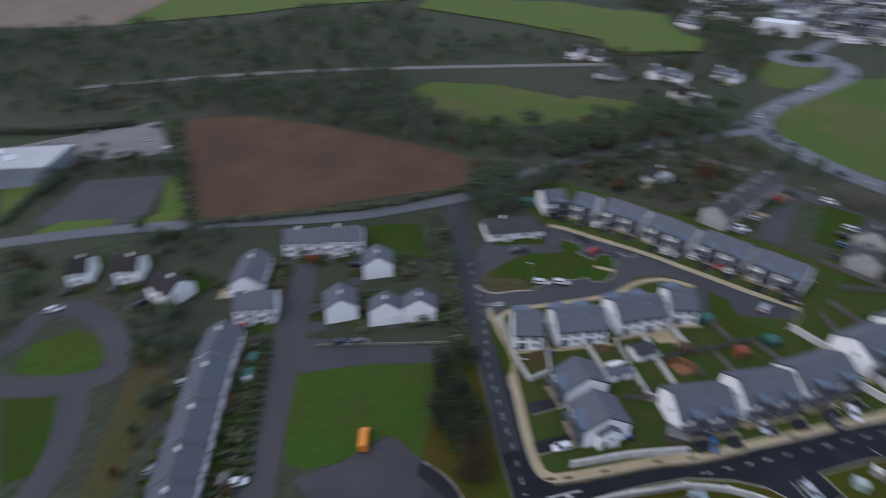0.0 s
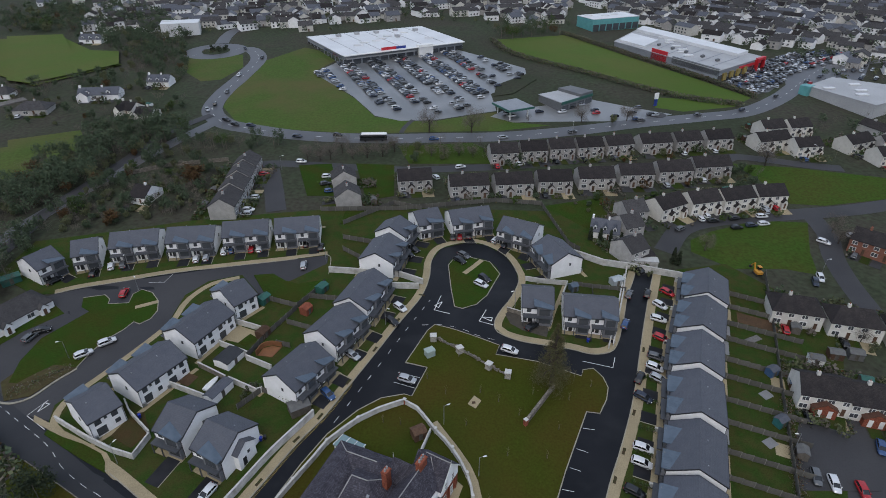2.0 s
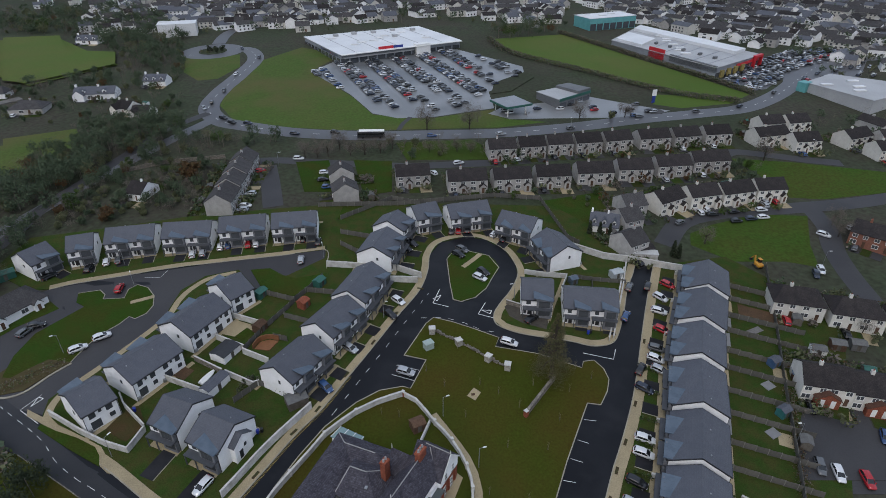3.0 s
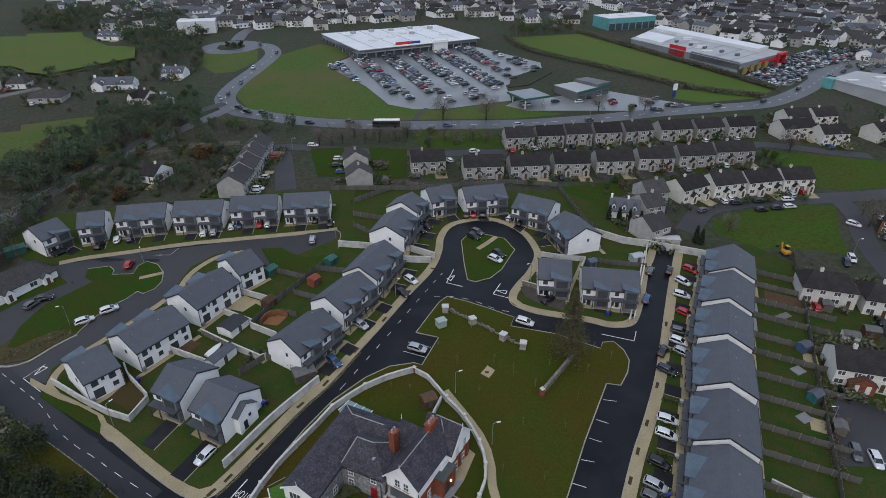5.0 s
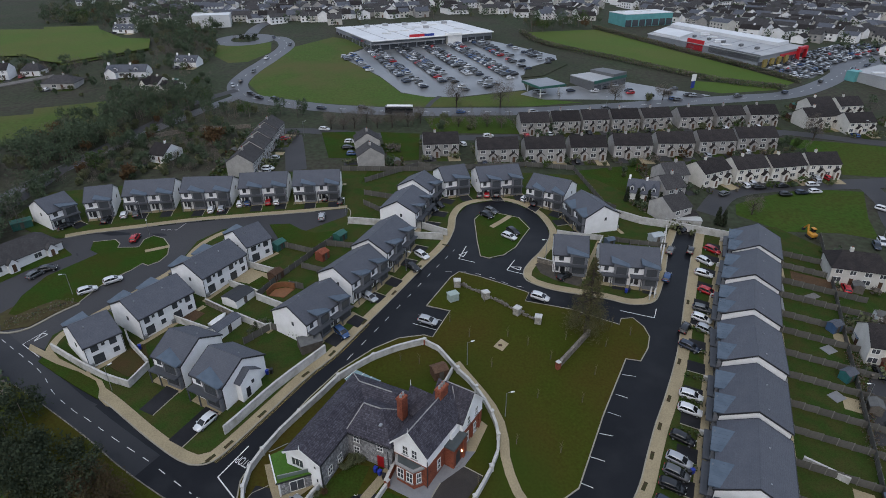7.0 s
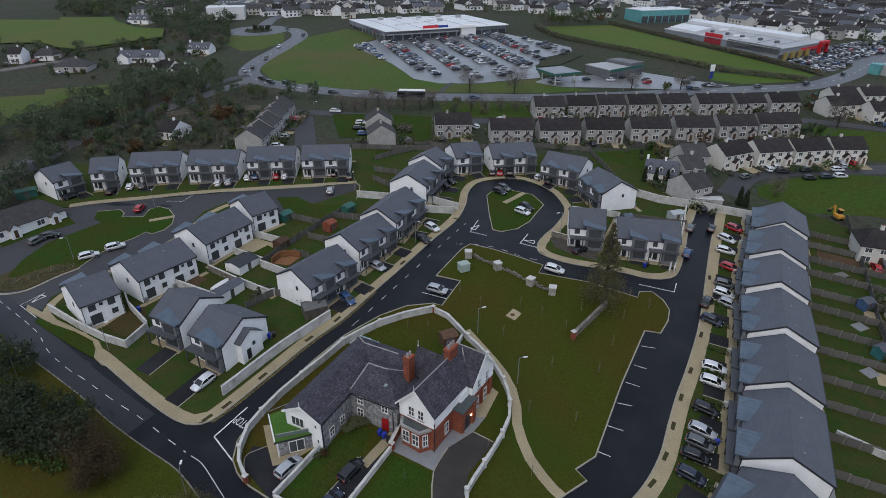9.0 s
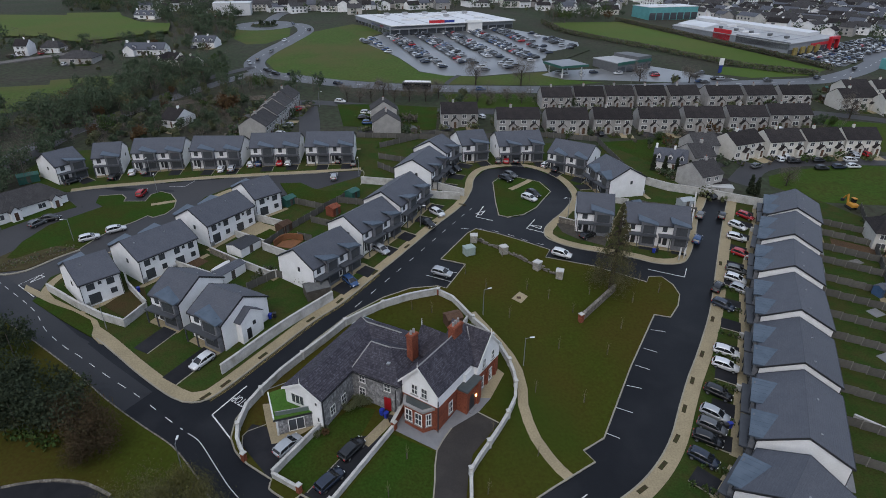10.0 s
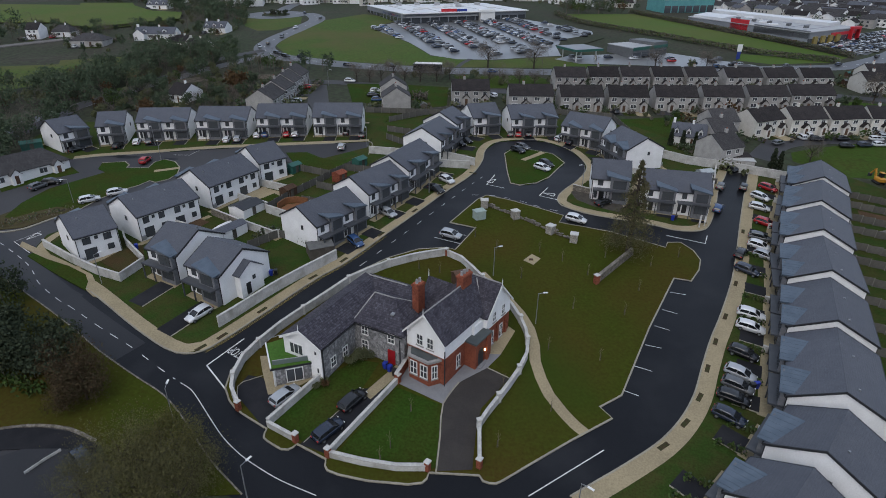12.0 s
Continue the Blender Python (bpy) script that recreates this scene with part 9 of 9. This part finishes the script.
def town_mass(poly, spacing, base, seed, label):
    """Closely set distant houses with gabled roofs, joined: too many to count."""
    rng = random.Random(seed)
    verts, faces, slot = [], [], []
    for x, y in scatter(poly, spacing, rng):
        w, d, h = rng.uniform(3.6, 8.0), rng.uniform(3.6, 4.8), rng.uniform(3.2, 5.6)
        r, a = h + rng.uniform(1.8, 2.8), radians(base + rng.choice((0, 0, 90)) + rng.uniform(-15, 15))
        c, q, z = math.cos(a), math.sin(a), gz(x, y)
        n = len(verts)
        for u, v, t in ((-w, -d, -2), (w, -d, -2), (w, d, -2), (-w, d, -2), (-w, -d, h), (w, -d, h), (w, d, h), (-w, d, h), (-w, 0, r), (w, 0, r),
                        (-w - 0.3, -d - 0.4, h - 0.15), (w + 0.3, -d - 0.4, h - 0.15), (w + 0.3, d + 0.4, h - 0.15), (-w - 0.3, d + 0.4, h - 0.15), (-w - 0.3, 0, r + 0.15), (w + 0.3, 0, r + 0.15)):
            verts.append((x + u * c - v * q, y + u * q + v * c, z + t))
        # Light walls and roofs drawn more often, in place of distance haze.
        wall, roof = rng.choice((0, 0, 0, 1, 1, 2)), rng.choice((3, 4, 4, 5))
        for f, m in (((0, 1, 5, 4), wall), ((2, 3, 7, 6), wall), ((1, 2, 6, 9, 5), wall), ((3, 0, 4, 8, 7), wall), ((10, 11, 15, 14), roof), ((12, 13, 14, 15), roof)):
            faces.append([n + k for k in f])
            slot.append(m)
        for sx in range(int(w // 1.6)):
            for zz in (0.8, 3.0):
                if zz + 1.2 < h:
                    n = len(verts)
                    cx = -w + 1.2 + sx * 3.0
                    for u, t in ((cx, zz), (cx + 1.2, zz), (cx + 1.2, zz + 1.2), (cx, zz + 1.2)):
                        verts.append((x + u * c + (d + 0.06) * q, y + u * q - (d + 0.06) * c, z + t))
                    faces.append([n, n + 1, n + 2, n + 3])
                    slot.append(6)
    me = bpy.data.meshes.new("distant_houses")
    me.from_pydata(verts, [], faces)
    for m in (RENDER_W, CREAM, GREY_R, OLD_TILE, GREY_TILE, SLATE, PANE):
        me.materials.append(m)
    me.polygons.foreach_set("material_index", slot)
    tagged(new("distant_houses", me), label, "houses", "", "stuff")


for poly, spacing, base, seed, lab in (([(-250, 470), (-164, 448), (-70, 470), (14, 500), (110, 470), (150, 620), (-40, 720), (-300, 640)], 15, 20, 5, "houses and shops of the distant town, paled for haze"),
                                       ([(176, 480), (236, 400), (300, 390), (400, 430), (520, 640), (300, 800), (150, 640)], 14, -50, 6, "crowded houses behind the retail store, paled for haze"),
                                       ([(-330, 560), (-180, 610), (-40, 740), (-200, 800), (-420, 700)], 22, 30, 7, "scattered houses on the far slope"),
                                       ([(262, 372), (330, 395), (420, 400), (380, 330), (300, 310)], 15, -40, 8, "houses beyond the warehouse, paled for haze")):
    town_mass(poly, spacing, base, seed, lab)
(tx0, ty0), (tx1, ty1) = [(-142.1, 471.0), (-73.0, 479.5)]
for i in range(10):
    f = (i + 0.5) / 10
    copy_thing(TOWNER[(0, 1, 0, 3, 1, 0, 2, 0, 1, 0)[i]], pose(tx0 + (tx1 - tx0) * f, ty0 + (ty1 - ty0) * f, gz(tx0, ty0), 0, 0, 7) @ Matrix.Diagonal((0.78, 0.9, 1.05, 1)))
for e in (DORM, WIDE, VILLA, GREYHIP, COTTAGE, GABLED, LOWH, MROW, GROW, CROW, PROW, QROW, SROW, SINGLE, WHITE1, BUNGALOW, LTER, *TOWNER):
    for o in (*e.children_recursive, e):
        bpy.data.objects.remove(o)

# ---- shops ----
SHEET_W = material("white_sheet_roof", (0.62, 0.63, 0.64), (0.54, 0.55, 0.56), 0.45, 0.06, 2, 0.08)
SHEET_P = material("pale_grey_sheet_roof", (0.36, 0.365, 0.37), (0.3, 0.305, 0.31), 0.6, 0.06, 2, 0.12)
SHEET_D = material("dark_roof_sheet", (0.12, 0.125, 0.13), (0.09, 0.095, 0.1), 0.6, 0.1, 2, 0.15)
SHEET_G = material("grey_sheet_cladding", (0.23, 0.25, 0.27), (0.19, 0.2, 0.22), 0.5, 0.1, 2, 0.12)
SIGN_R = material("red_sign", (0.5, 0.02, 0.03), (0.42, 0.02, 0.03), 0.5, 0.5, 3, 0.08)
SIGN_B = material("blue_sign", (0.02, 0.04, 0.22), (0.02, 0.035, 0.18), 0.5, 0.5, 3, 0.08)
TEAL = material("teal_panels", (0.1, 0.3, 0.3), (0.08, 0.25, 0.26), 0.5, 0.3, 3, 0.1)


def hall(name, corners, h, label, wall, skylights=0, glazed=(), drop=3.0, level=None, roof=None):
    """A flat-roofed hall over four corners, with a parapet, rooflights and a glazed side."""
    e = thing(name, label, "building")
    z = min(gz(*c) for c in corners)
    top = level or max(gz(*c) for c in corners) + h
    h = top - z
    part("wall", prism(corners, "z", z - drop, top - 0.35), wall, e)
    c = np.mean(np.array(corners), 0)
    grow = [tuple(c + (np.array(p) - c) * 1.012) for p in corners]
    part("roof", prism(grow, "z", top - 0.35, top), roof or SHEET_W, e, "flat sheet roof")
    p = [np.array(q) for q in corners]
    for i in range(skylights):
        u, v = 0.15 + 0.7 * ((i * 0.37) % 1), 0.25 + 0.5 * ((i * 0.61) % 1)
        q = (p[0] * (1 - u) + p[1] * u) * (1 - v) + (p[3] * (1 - u) + p[2] * u) * v
        part("rooflight", box(q[0] - 3, q[0] + 3, q[1] - 1.2, q[1] + 1.2, top, top + 0.7, 0.1), SHEET_W, e)
    for a, b in glazed:
        a, b = p[a], p[b]
        d = (b - a) / np.linalg.norm(b - a)
        n = np.array([d[1], -d[0]])
        if n @ (a - c) < 0:
            n = -n
        k = int(np.linalg.norm(b - a) / 6)
        for i in range(k):
            q0, q1 = a + (b - a) * (i + 0.08) / k, a + (b - a) * (i + 0.92) / k
            part("window", prism([tuple(q0), tuple(q1), tuple(q1 + n * 0.12), tuple(q0 + n * 0.12)], "z", z + 0.3, top - h * 0.45), PANE, e)
    return e, p, top, z


def on_roof(parent, name, p, u0, u1, v0, v1, z0, z1, mat, label=""):
    """A block over a share of a hall's plan: u along its first side, v along its depth."""
    at = lambda u, v: tuple((p[0] * (1 - u) + p[1] * u) * (1 - v) + (p[3] * (1 - u) + p[2] * u) * v)
    return part(name, prism([at(u0, v0), at(u1, v0), at(u1, v1), at(u0, v1)], "z", z0, z1), mat, parent, label)


mall, mp, mtop, mz = hall("supermarket", [(-74.2, 413.1), (3.2, 449.7), (29.6, 394.1), (-44.7, 354.4)], 9.0, "large supermarket with a flat white roof and glazed front", SHEET_G, 9, ((3, 2), (3, 0)), level=22.1)


def sign_board(parent, a, b, s0, s1, z0, z1, mat, out=0.35):
    d = (b - a) / np.linalg.norm(b - a)
    n = np.array([d[1], -d[0]])
    q0, q1 = a + (b - a) * s0, a + (b - a) * s1
    part("sign_board", prism([tuple(q0), tuple(q1), tuple(q1 + n * out), tuple(q0 + n * out)], "z", z0, z1), mat, parent)


sign_board(mall, mp[3], mp[2], 0.3, 0.42, mtop - 0.1, mtop + 1.6, SIGN_R)
sign_board(mall, mp[3], mp[2], 0.42, 0.5, mtop - 0.1, mtop + 1.4, SIGN_B)
sign_board(mall, mp[3], mp[2], 0.0, 1.0, mtop - 0.5, mtop - 0.1, FRAME_W, 3.0)
sign_board(mall, mp[0], mp[3], 0.5, 0.98, mtop - 2.6, mtop - 1.4, SIGN_B, -0.4)
sign_board(mall, mp[0], mp[3], 0.74, 0.86, mtop - 2.7, mtop - 1.3, SIGN_R, -0.5)
for u in (0.12, 0.3, 0.48, 0.66, 0.84):
    on_roof(mall, "roof_seam", mp, u, u + 0.006, 0.02, 0.98, mtop, mtop + 0.12, SHEET_P)
for u, v in ((0.2, 0.12), (0.36, 0.1), (0.52, 0.13), (0.7, 0.1), (0.85, 0.2), (0.6, 0.45)):
    on_roof(mall, "plant_unit", mp, u, u + 0.035, v, v + 0.05, mtop, mtop + 1.5, SHEET_P, "grey rooftop plant unit")
on_roof(mall, "entrance_portal", mp, 0.6, 0.72, 0.97, 1.04, mz, mtop + 0.8, FRAME_W, "white entrance portal")
sign_board(mall, mp[3], mp[2], 0.02, 0.58, mz + 3.6, mz + 4.4, SHEET_P, 1.6)
store, sp, stop_, sz = hall("retail_store", [(135.7, 407.0), (172.4, 458.2), (212.4, 354.8), (169.0, 322.2)], 9.0, "long white-roofed retail store with red signs", SHEET_G, 8, ((3, 2),), level=18.3, roof=SHEET_P)
sign_board(store, sp[0], sp[3], 0.4, 0.55, sz, stop_ + 2.2, SIGN_R, -0.6)
sign_board(store, sp[3], sp[2], 0.45, 0.95, stop_ - 3.2, stop_ - 1.6, SIGN_R)
on_roof(store, "raised_roof", sp, 0.72, 0.98, 0.02, 0.9, stop_, stop_ + 1.8, SHEET_W, "long raised white roof")
on_roof(store, "raised_roof", sp, 0.06, 0.5, 0.03, 0.3, stop_, stop_ + 1.2, SHEET_W, "raised white roof")
on_roof(store, "parapet_band", sp, 0.0, 0.03, 0.6, 1.0, stop_ - 3.4, stop_ + 0.5, SHEET_D, "dark cladding band")
for v in (0.35, 0.48, 0.6, 0.74, 0.86):
    on_roof(store, "plant_unit", sp, 0.3, 0.36, v, v + 0.02, stop_, stop_ + 1.3, SHEET_D, "dark rooftop plant unit")
    on_roof(store, "roof_seam", sp, 0.02, 0.7, v + 0.05, v + 0.056, stop_, stop_ + 0.15, SHEET_G)
for u0, u1, z0 in ((0.82, 0.84, sz), (0.98, 1.0, sz), (0.84, 0.98, stop_ - 0.8)):
    on_roof(store, "entrance_frame", sp, u0, u1, 1.0, 1.02, z0, stop_ + 0.6, SIGN_R, "red entrance frame")
for u in (0.1, 0.25, 0.4, 0.55):
    on_roof(store, "banner", sp, u, u + 0.07, 1.0, 1.012, sz + 1.0, sz + 5.0, PAINT_Y, "yellow banner")
hall("warehouse", [(211.0, 304.0), (236.0, 321.0), (269.0, 291.0), (223.0, 267.0)], 8.0, "pale-roofed warehouse with a teal corner panel", SHEET_P, 4, level=14.0, roof=SHEET_P)
tb = [(211.0, 304.0), (236.0, 321.0), (269.0, 291.0), (223.0, 267.0)][0]
e = thing("entrance_block", "teal panelled entrance of the warehouse", "building", pose(tb[0], tb[1], gz(*tb), 0, 0, 30))
part("body", box(-3, 3, -2.5, 2.5, -1, 5, 0.1), TEAL, e)
hall("school", [(125, 470), (165, 485), (172, 465), (132, 450)], 8.0, "long teal and grey school building", TEAL, 3, ((3, 2),))
hall("warehouse", [(-185, 455), (-160, 462), (-156, 446), (-181, 440)], 8.0, "small white warehouse by the roundabout", SHEET_W, 1)
hall("works_shed", [(-305, 5), (-290, 32), (-270, 18), (-286, -8)], 7.0, "pale sheet-roofed works shed", SHEET_G, 2, roof=SHEET_P)
petrol, pp, ptop, pz = hall("petrol_station", [(60.7, 290.5), (79.4, 301.1), (88.5, 290.5), (68.9, 275.1)], 4.6, "petrol station shop with a green fascia", SHEET_D, 0, ((3, 2),), level=15.2, roof=SHEET_P)
on_roof(petrol, "raised_roof", pp, 0.6, 1.0, 0.0, 1.0, ptop, ptop + 1.4, SHEET_D, "raised dark roof")
sign_board(petrol, pp[3], pp[2], 0, 1, ptop - 1.2, ptop + 0.1, GREEN_METAL, 0.3)
can = thing("petrol_canopy", "green-edged petrol station canopy on posts", "canopy")
cz = 15.7
part("roof", prism([(34.6, 275.5), (47.7, 282.2), (54.2, 267.5), (41.0, 261.3)], "z", cz - 0.9, cz), GREEN_METAL, can)
part("roof_top", prism([tuple(np.array(q) * 0.96 + np.mean([(34.6, 275.5), (47.7, 282.2), (54.2, 267.5), (41.0, 261.3)], 0) * 0.04) for q in [(34.6, 275.5), (47.7, 282.2), (54.2, 267.5), (41.0, 261.3)]], "z", cz, cz + 0.08), SHEET_G, can)
for x, y in [(34.6, 275.5), (47.7, 282.2), (54.2, 267.5), (41.0, 261.3)]:
    qx, qy = np.array((x, y)) * 0.7 + np.mean([(34.6, 275.5), (47.7, 282.2), (54.2, 267.5), (41.0, 261.3)], 0) * 0.3
    part("post", box(qx - 0.25, qx + 0.25, qy - 0.25, qy + 0.25, cz - 6, cz - 0.9), FRAME_W, can)
patch("forecourt", [(40.0, 276.4), (90.1, 294.0), (110.3, 282.1), (124.9, 274.2), (104.5, 265.1), (43.2, 261.5), (33.4, 269.0)], 0.055, WET_SHEEN_ASPHALT, "wet asphalt forecourt of the petrol station", "forecourt")
patch("embankment", [(42.3, 315.8), (63.4, 337.4), (66.3, 326.5), (49.5, 301.5), (38.3, 297.1)], 0.4, ROUGH, "rough brown bank beside the car park", "bank")
px, py = 120.6, 286.2
e = thing("sign_pylon", "tall blue and white sign pylon by the road", "sign", pose(px, py, gz(px, py), 0, 0, 20))
part("post", box(-0.9, 0.9, -0.25, 0.25, -0.3, 6.5, 0.05), SIGN_B, e)
part("panel", box(-1.2, 1.2, -0.3, 0.3, 3.5, 6.6, 0.05), FRAME_W, e)
ribbon("road", [(-133.0, 416.0), (-135.3, 439.6), (-133.0, 460.0), (-116.4, 473.8), (-90.0, 490.0), (-40.0, 512.0)], 9.0, 0.3, WET_SHEEN_ROAD, "wet street into the town", step=4, category="road")
mini = [(116.5 + 5 * math.cos(a * 0.5236), 273.5 + 4 * math.sin(a * 0.5236)) for a in range(12)]
patch("roundabout", mini, 0.2, OLD_ASPHALT, "small paved roundabout by the sign", "roundabout", smooth=3)
rx, ry = -131.4, 396.4
ring = [(rx + 9 * math.cos(a * 0.5236), ry + 9 * math.sin(a * 0.5236)) for a in range(12)]
ringout = [(rx + 20 * math.cos(a * 0.5236), ry + 20 * math.sin(a * 0.5236)) for a in range(12)]
patch("road", ringout, 0.06, WET_SHEEN_ROAD, "asphalt of the roundabout", "road", smooth=4)
patch("roundabout", ring, 0.25, ROUGH, "planted roundabout island", "roundabout", smooth=3)

woods("shrubs", ring, 3.5, (0.6, 0.3, 0.1, 0, 0), 3.0, "dark shrubs planted on the roundabout", 77, 0.36, 120)
patch("car_park", [(205, 312), (214, 330), (226, 352), (262, 378), (296, 372), (262, 330), (232, 312)], 0.065, WET_SHEEN_ROAD, "wet asphalt car park of the retail store", "car park")
# cars of the supermarket
CARPARK = [(-60.8, 340.6), (-45.7, 369.9), (-14.3, 374.9), (26.1, 391.2), (63.7, 349.1), (61.4, 326.4), (37.4, 301.4), (37.2, 276.4), (6.1, 265.8), (-10.0, 265.5), (-22.2, 271.9), (-34.9, 299.2)]
prng = random.Random(5)
ang = radians(-69.5)
ux, uy = math.cos(ang), math.sin(ang)
vx, vy = -uy, ux
keys = ["white", "silver", "grey", "black", "navy", "blue", "silver", "black", "grey", "silver", "white", "black", "grey", "navy", "red", "black"]
lot = []
for row in range(-9, 12):
    for side in (0, 5.2):
        v = row * 17.0 + side
        for i in range(-45, 45):
            u = i * 2.75
            x, y = 2 + u * ux + v * vx, 325 + u * uy + v * vy
            full = 0.85 if y > 300 and x < 30 else 0.45
            if inside((x, y), CARPARK) and inside((x + 3, y - 3), CARPARK) and inside((x, y + 4), CARPARK) and prng.random() < full:
                lot.append((x, y, math.degrees(ang) + 90 + (180 if prng.random() < 0.5 else 0), prng.choice(keys)))
lot.sort(key=lambda c: c[1])


def far_car(x, y, yaw, key, label, group):
    body, roof = FARMESH[key]
    e = tagged(new("car", body), label, "car", group)
    e.matrix_world = slope_pose(x, y, 0.1, yaw)
    share("cabin_glass", CABIN, e, Matrix())
    share("roof_panel", roof, e, Matrix())


for x, y, yaw in OLDCARS:
    key = prng.choice(keys)
    far_car(x, y, yaw, key, f"{PAINTS[key][1]} car on a drive before an older house", "older estate cars")
for x, y, yaw, key in DISTANT:
    far_car(x, y, yaw, key, f"{PAINTS[key][1]} car parked on a street of the older estate", "older estate cars")
frng = random.Random(3)
for i, q in enumerate(curve_through(FARROAD, 27.0)[2:-2]):
    p2 = curve_through(FARROAD, 27.0)[i + 3] - q
    d = p2 / np.linalg.norm(p2)
    side = frng.choice((-2.2, 2.2))
    key = frng.choice(keys)
    far_car(q[0] - d[1] * side, q[1] + d[0] * side, math.degrees(math.atan2(d[1], d[0])), key, f"{PAINTS[key][1]} car on the curving main road", "main road cars")
mark(FARROAD, 0.3, "white dashes along the curving main road", (3.0, 6.0), raw=False, step=1.0, lift=0.11)
for x, y, yaw, key in lot[:110]:
    far_car(x, y, yaw, key, f"{PAINTS[key][1]} car in a row of the wet car park", "supermarket cars")
rest = bmesh.new()
slot = []
for x, y, yaw, key in lot[110:]:
    for me, k in ((FARMESH[key][0], list(PAINTS).index(key)), (FARMESH[key][1], list(PAINTS).index(key)), (CABIN, len(PAINTS))):
        n = len(rest.verts)
        nf = len(rest.faces)
        rest.from_mesh(me)
        rest.verts.ensure_lookup_table()
        rest.faces.ensure_lookup_table()
        bmesh.ops.transform(rest, matrix=slope_pose(x, y, 0.1, yaw), verts=rest.verts[n:])
        for fc in rest.faces[nf:]:
            fc.material_index = k
tagged(part("car_rows", rest, [FARMESH[k][0].materials[0] for k in PAINTS] + [CARGLASS]), "rows of mixed cars in the far part of the car park", "cars", "", "stuff")
for poly, n, base in (([(40.0, 276.4), (90.1, 294.0), (110.3, 282.1), (124.9, 274.2), (104.5, 265.1), (43.2, 261.5), (33.4, 269.0)], 16, 15), ([(212, 318), (290, 372), (262, 290), (236, 300)], 44, 35), ([(-299.9, 3.8), (-329.1, 7.7), (-324.4, 30.7), (-310.2, 74.5), (-265.3, 64.9), (-285.3, 34.3)], 14, 30)):
    pts = scatter(poly, 6.0 if n < 40 else 5.0, prng)
    prng.shuffle(pts)
    for x, y in pts[:n]:
        key = prng.choice(keys)
        far_car(x, y, base + prng.choice((-0.0, 179.7)), key, f"{PAINTS[key][1]} car parked beside the road", "roadside cars")

rest = bmesh.new()
rrng = random.Random(9)
for x, y in [(x + 0.0, y) for x, y in scatter([(173.8, 333.8), (180.3, 302.9), (192.4, 307.6), (230.3, 344.8), (283.4, 376.0), (291.0, 393.6), (252.0, 388.6), (204.7, 357.6)], 4.2, rrng)]:
    key = rrng.choice(keys)
    m = slope_pose(x, y, 0.1, 40 + rrng.choice((-0.0, 89.6)))
    for me, k in ((FARMESH[key][0], list(PAINTS).index(key)), (FARMESH[key][1], list(PAINTS).index(key)), (CABIN, len(PAINTS))):
        n, nf = len(rest.verts), len(rest.faces)
        rest.from_mesh(me)
        rest.verts.ensure_lookup_table()
        rest.faces.ensure_lookup_table()
        for v in rest.verts[n:]:
            v.co = m @ v.co
        for fc in rest.faces[nf:]:
            fc.material_index = k
tagged(part("car_rows", rest, [FARMESH[k][0].materials[0] for k in PAINTS] + [CARGLASS]), "crowded rows of cars beside the retail store", "cars", "", "stuff")
patch("car_park", [(173.8, 333.8), (180.3, 302.9), (192.4, 307.6), (230.3, 344.8), (283.4, 376.0), (291.0, 393.6), (252.0, 388.6), (204.7, 357.6)], 0.08, WET_SHEEN_ROAD, "crowded wet car park beside the retail store", "car park")

# ---- the yellow machine parked by the older estate's green ----
YELLOW = material("yellow_paint_metal", (0.5, 0.24, 0.03), (0.42, 0.19, 0.025), 0.5, 0.8, 5, 0.15)
e = thing("digger", "yellow digger with a raised arm parked by the green", "digger", slope_pose(100.2, 141.7, 0.1, 100))
for y in (-0.8, 0.8):
    part("track", box(-1.3, 1.3, y - 0.25, y + 0.25, 0.0, 0.65, 0.2), TYRE, e, "black rubber track")
part("body", box(-1.3, 0.9, -0.95, 0.95, 0.7, 1.6, 0.12), YELLOW, e)
cab = part("cab", box(-0.2, 0.85, -0.85, 0.1, 1.6, 2.7, 0.08), CARGLASS, e, "glazed cab")
part("cab_roof", box(-0.3, 0.95, -0.92, 0.17, 2.7, 2.82, 0.03), YELLOW, cab)
part("boom", prism([(0.8, 1.3), (1.2, 1.2), (2.0, 3.2), (1.7, 3.4)], "y", 0.25, 0.6), YELLOW, e)
part("dipper", prism([(1.7, 3.4), (2.0, 3.2), (3.0, 1.6), (2.75, 1.5)], "y", 0.28, 0.57), YELLOW, e)
part("bucket", prism([(2.5, 1.6), (3.2, 1.6), (3.1, 0.8), (2.6, 0.9)], "y", 0.05, 0.8), DARK, e)
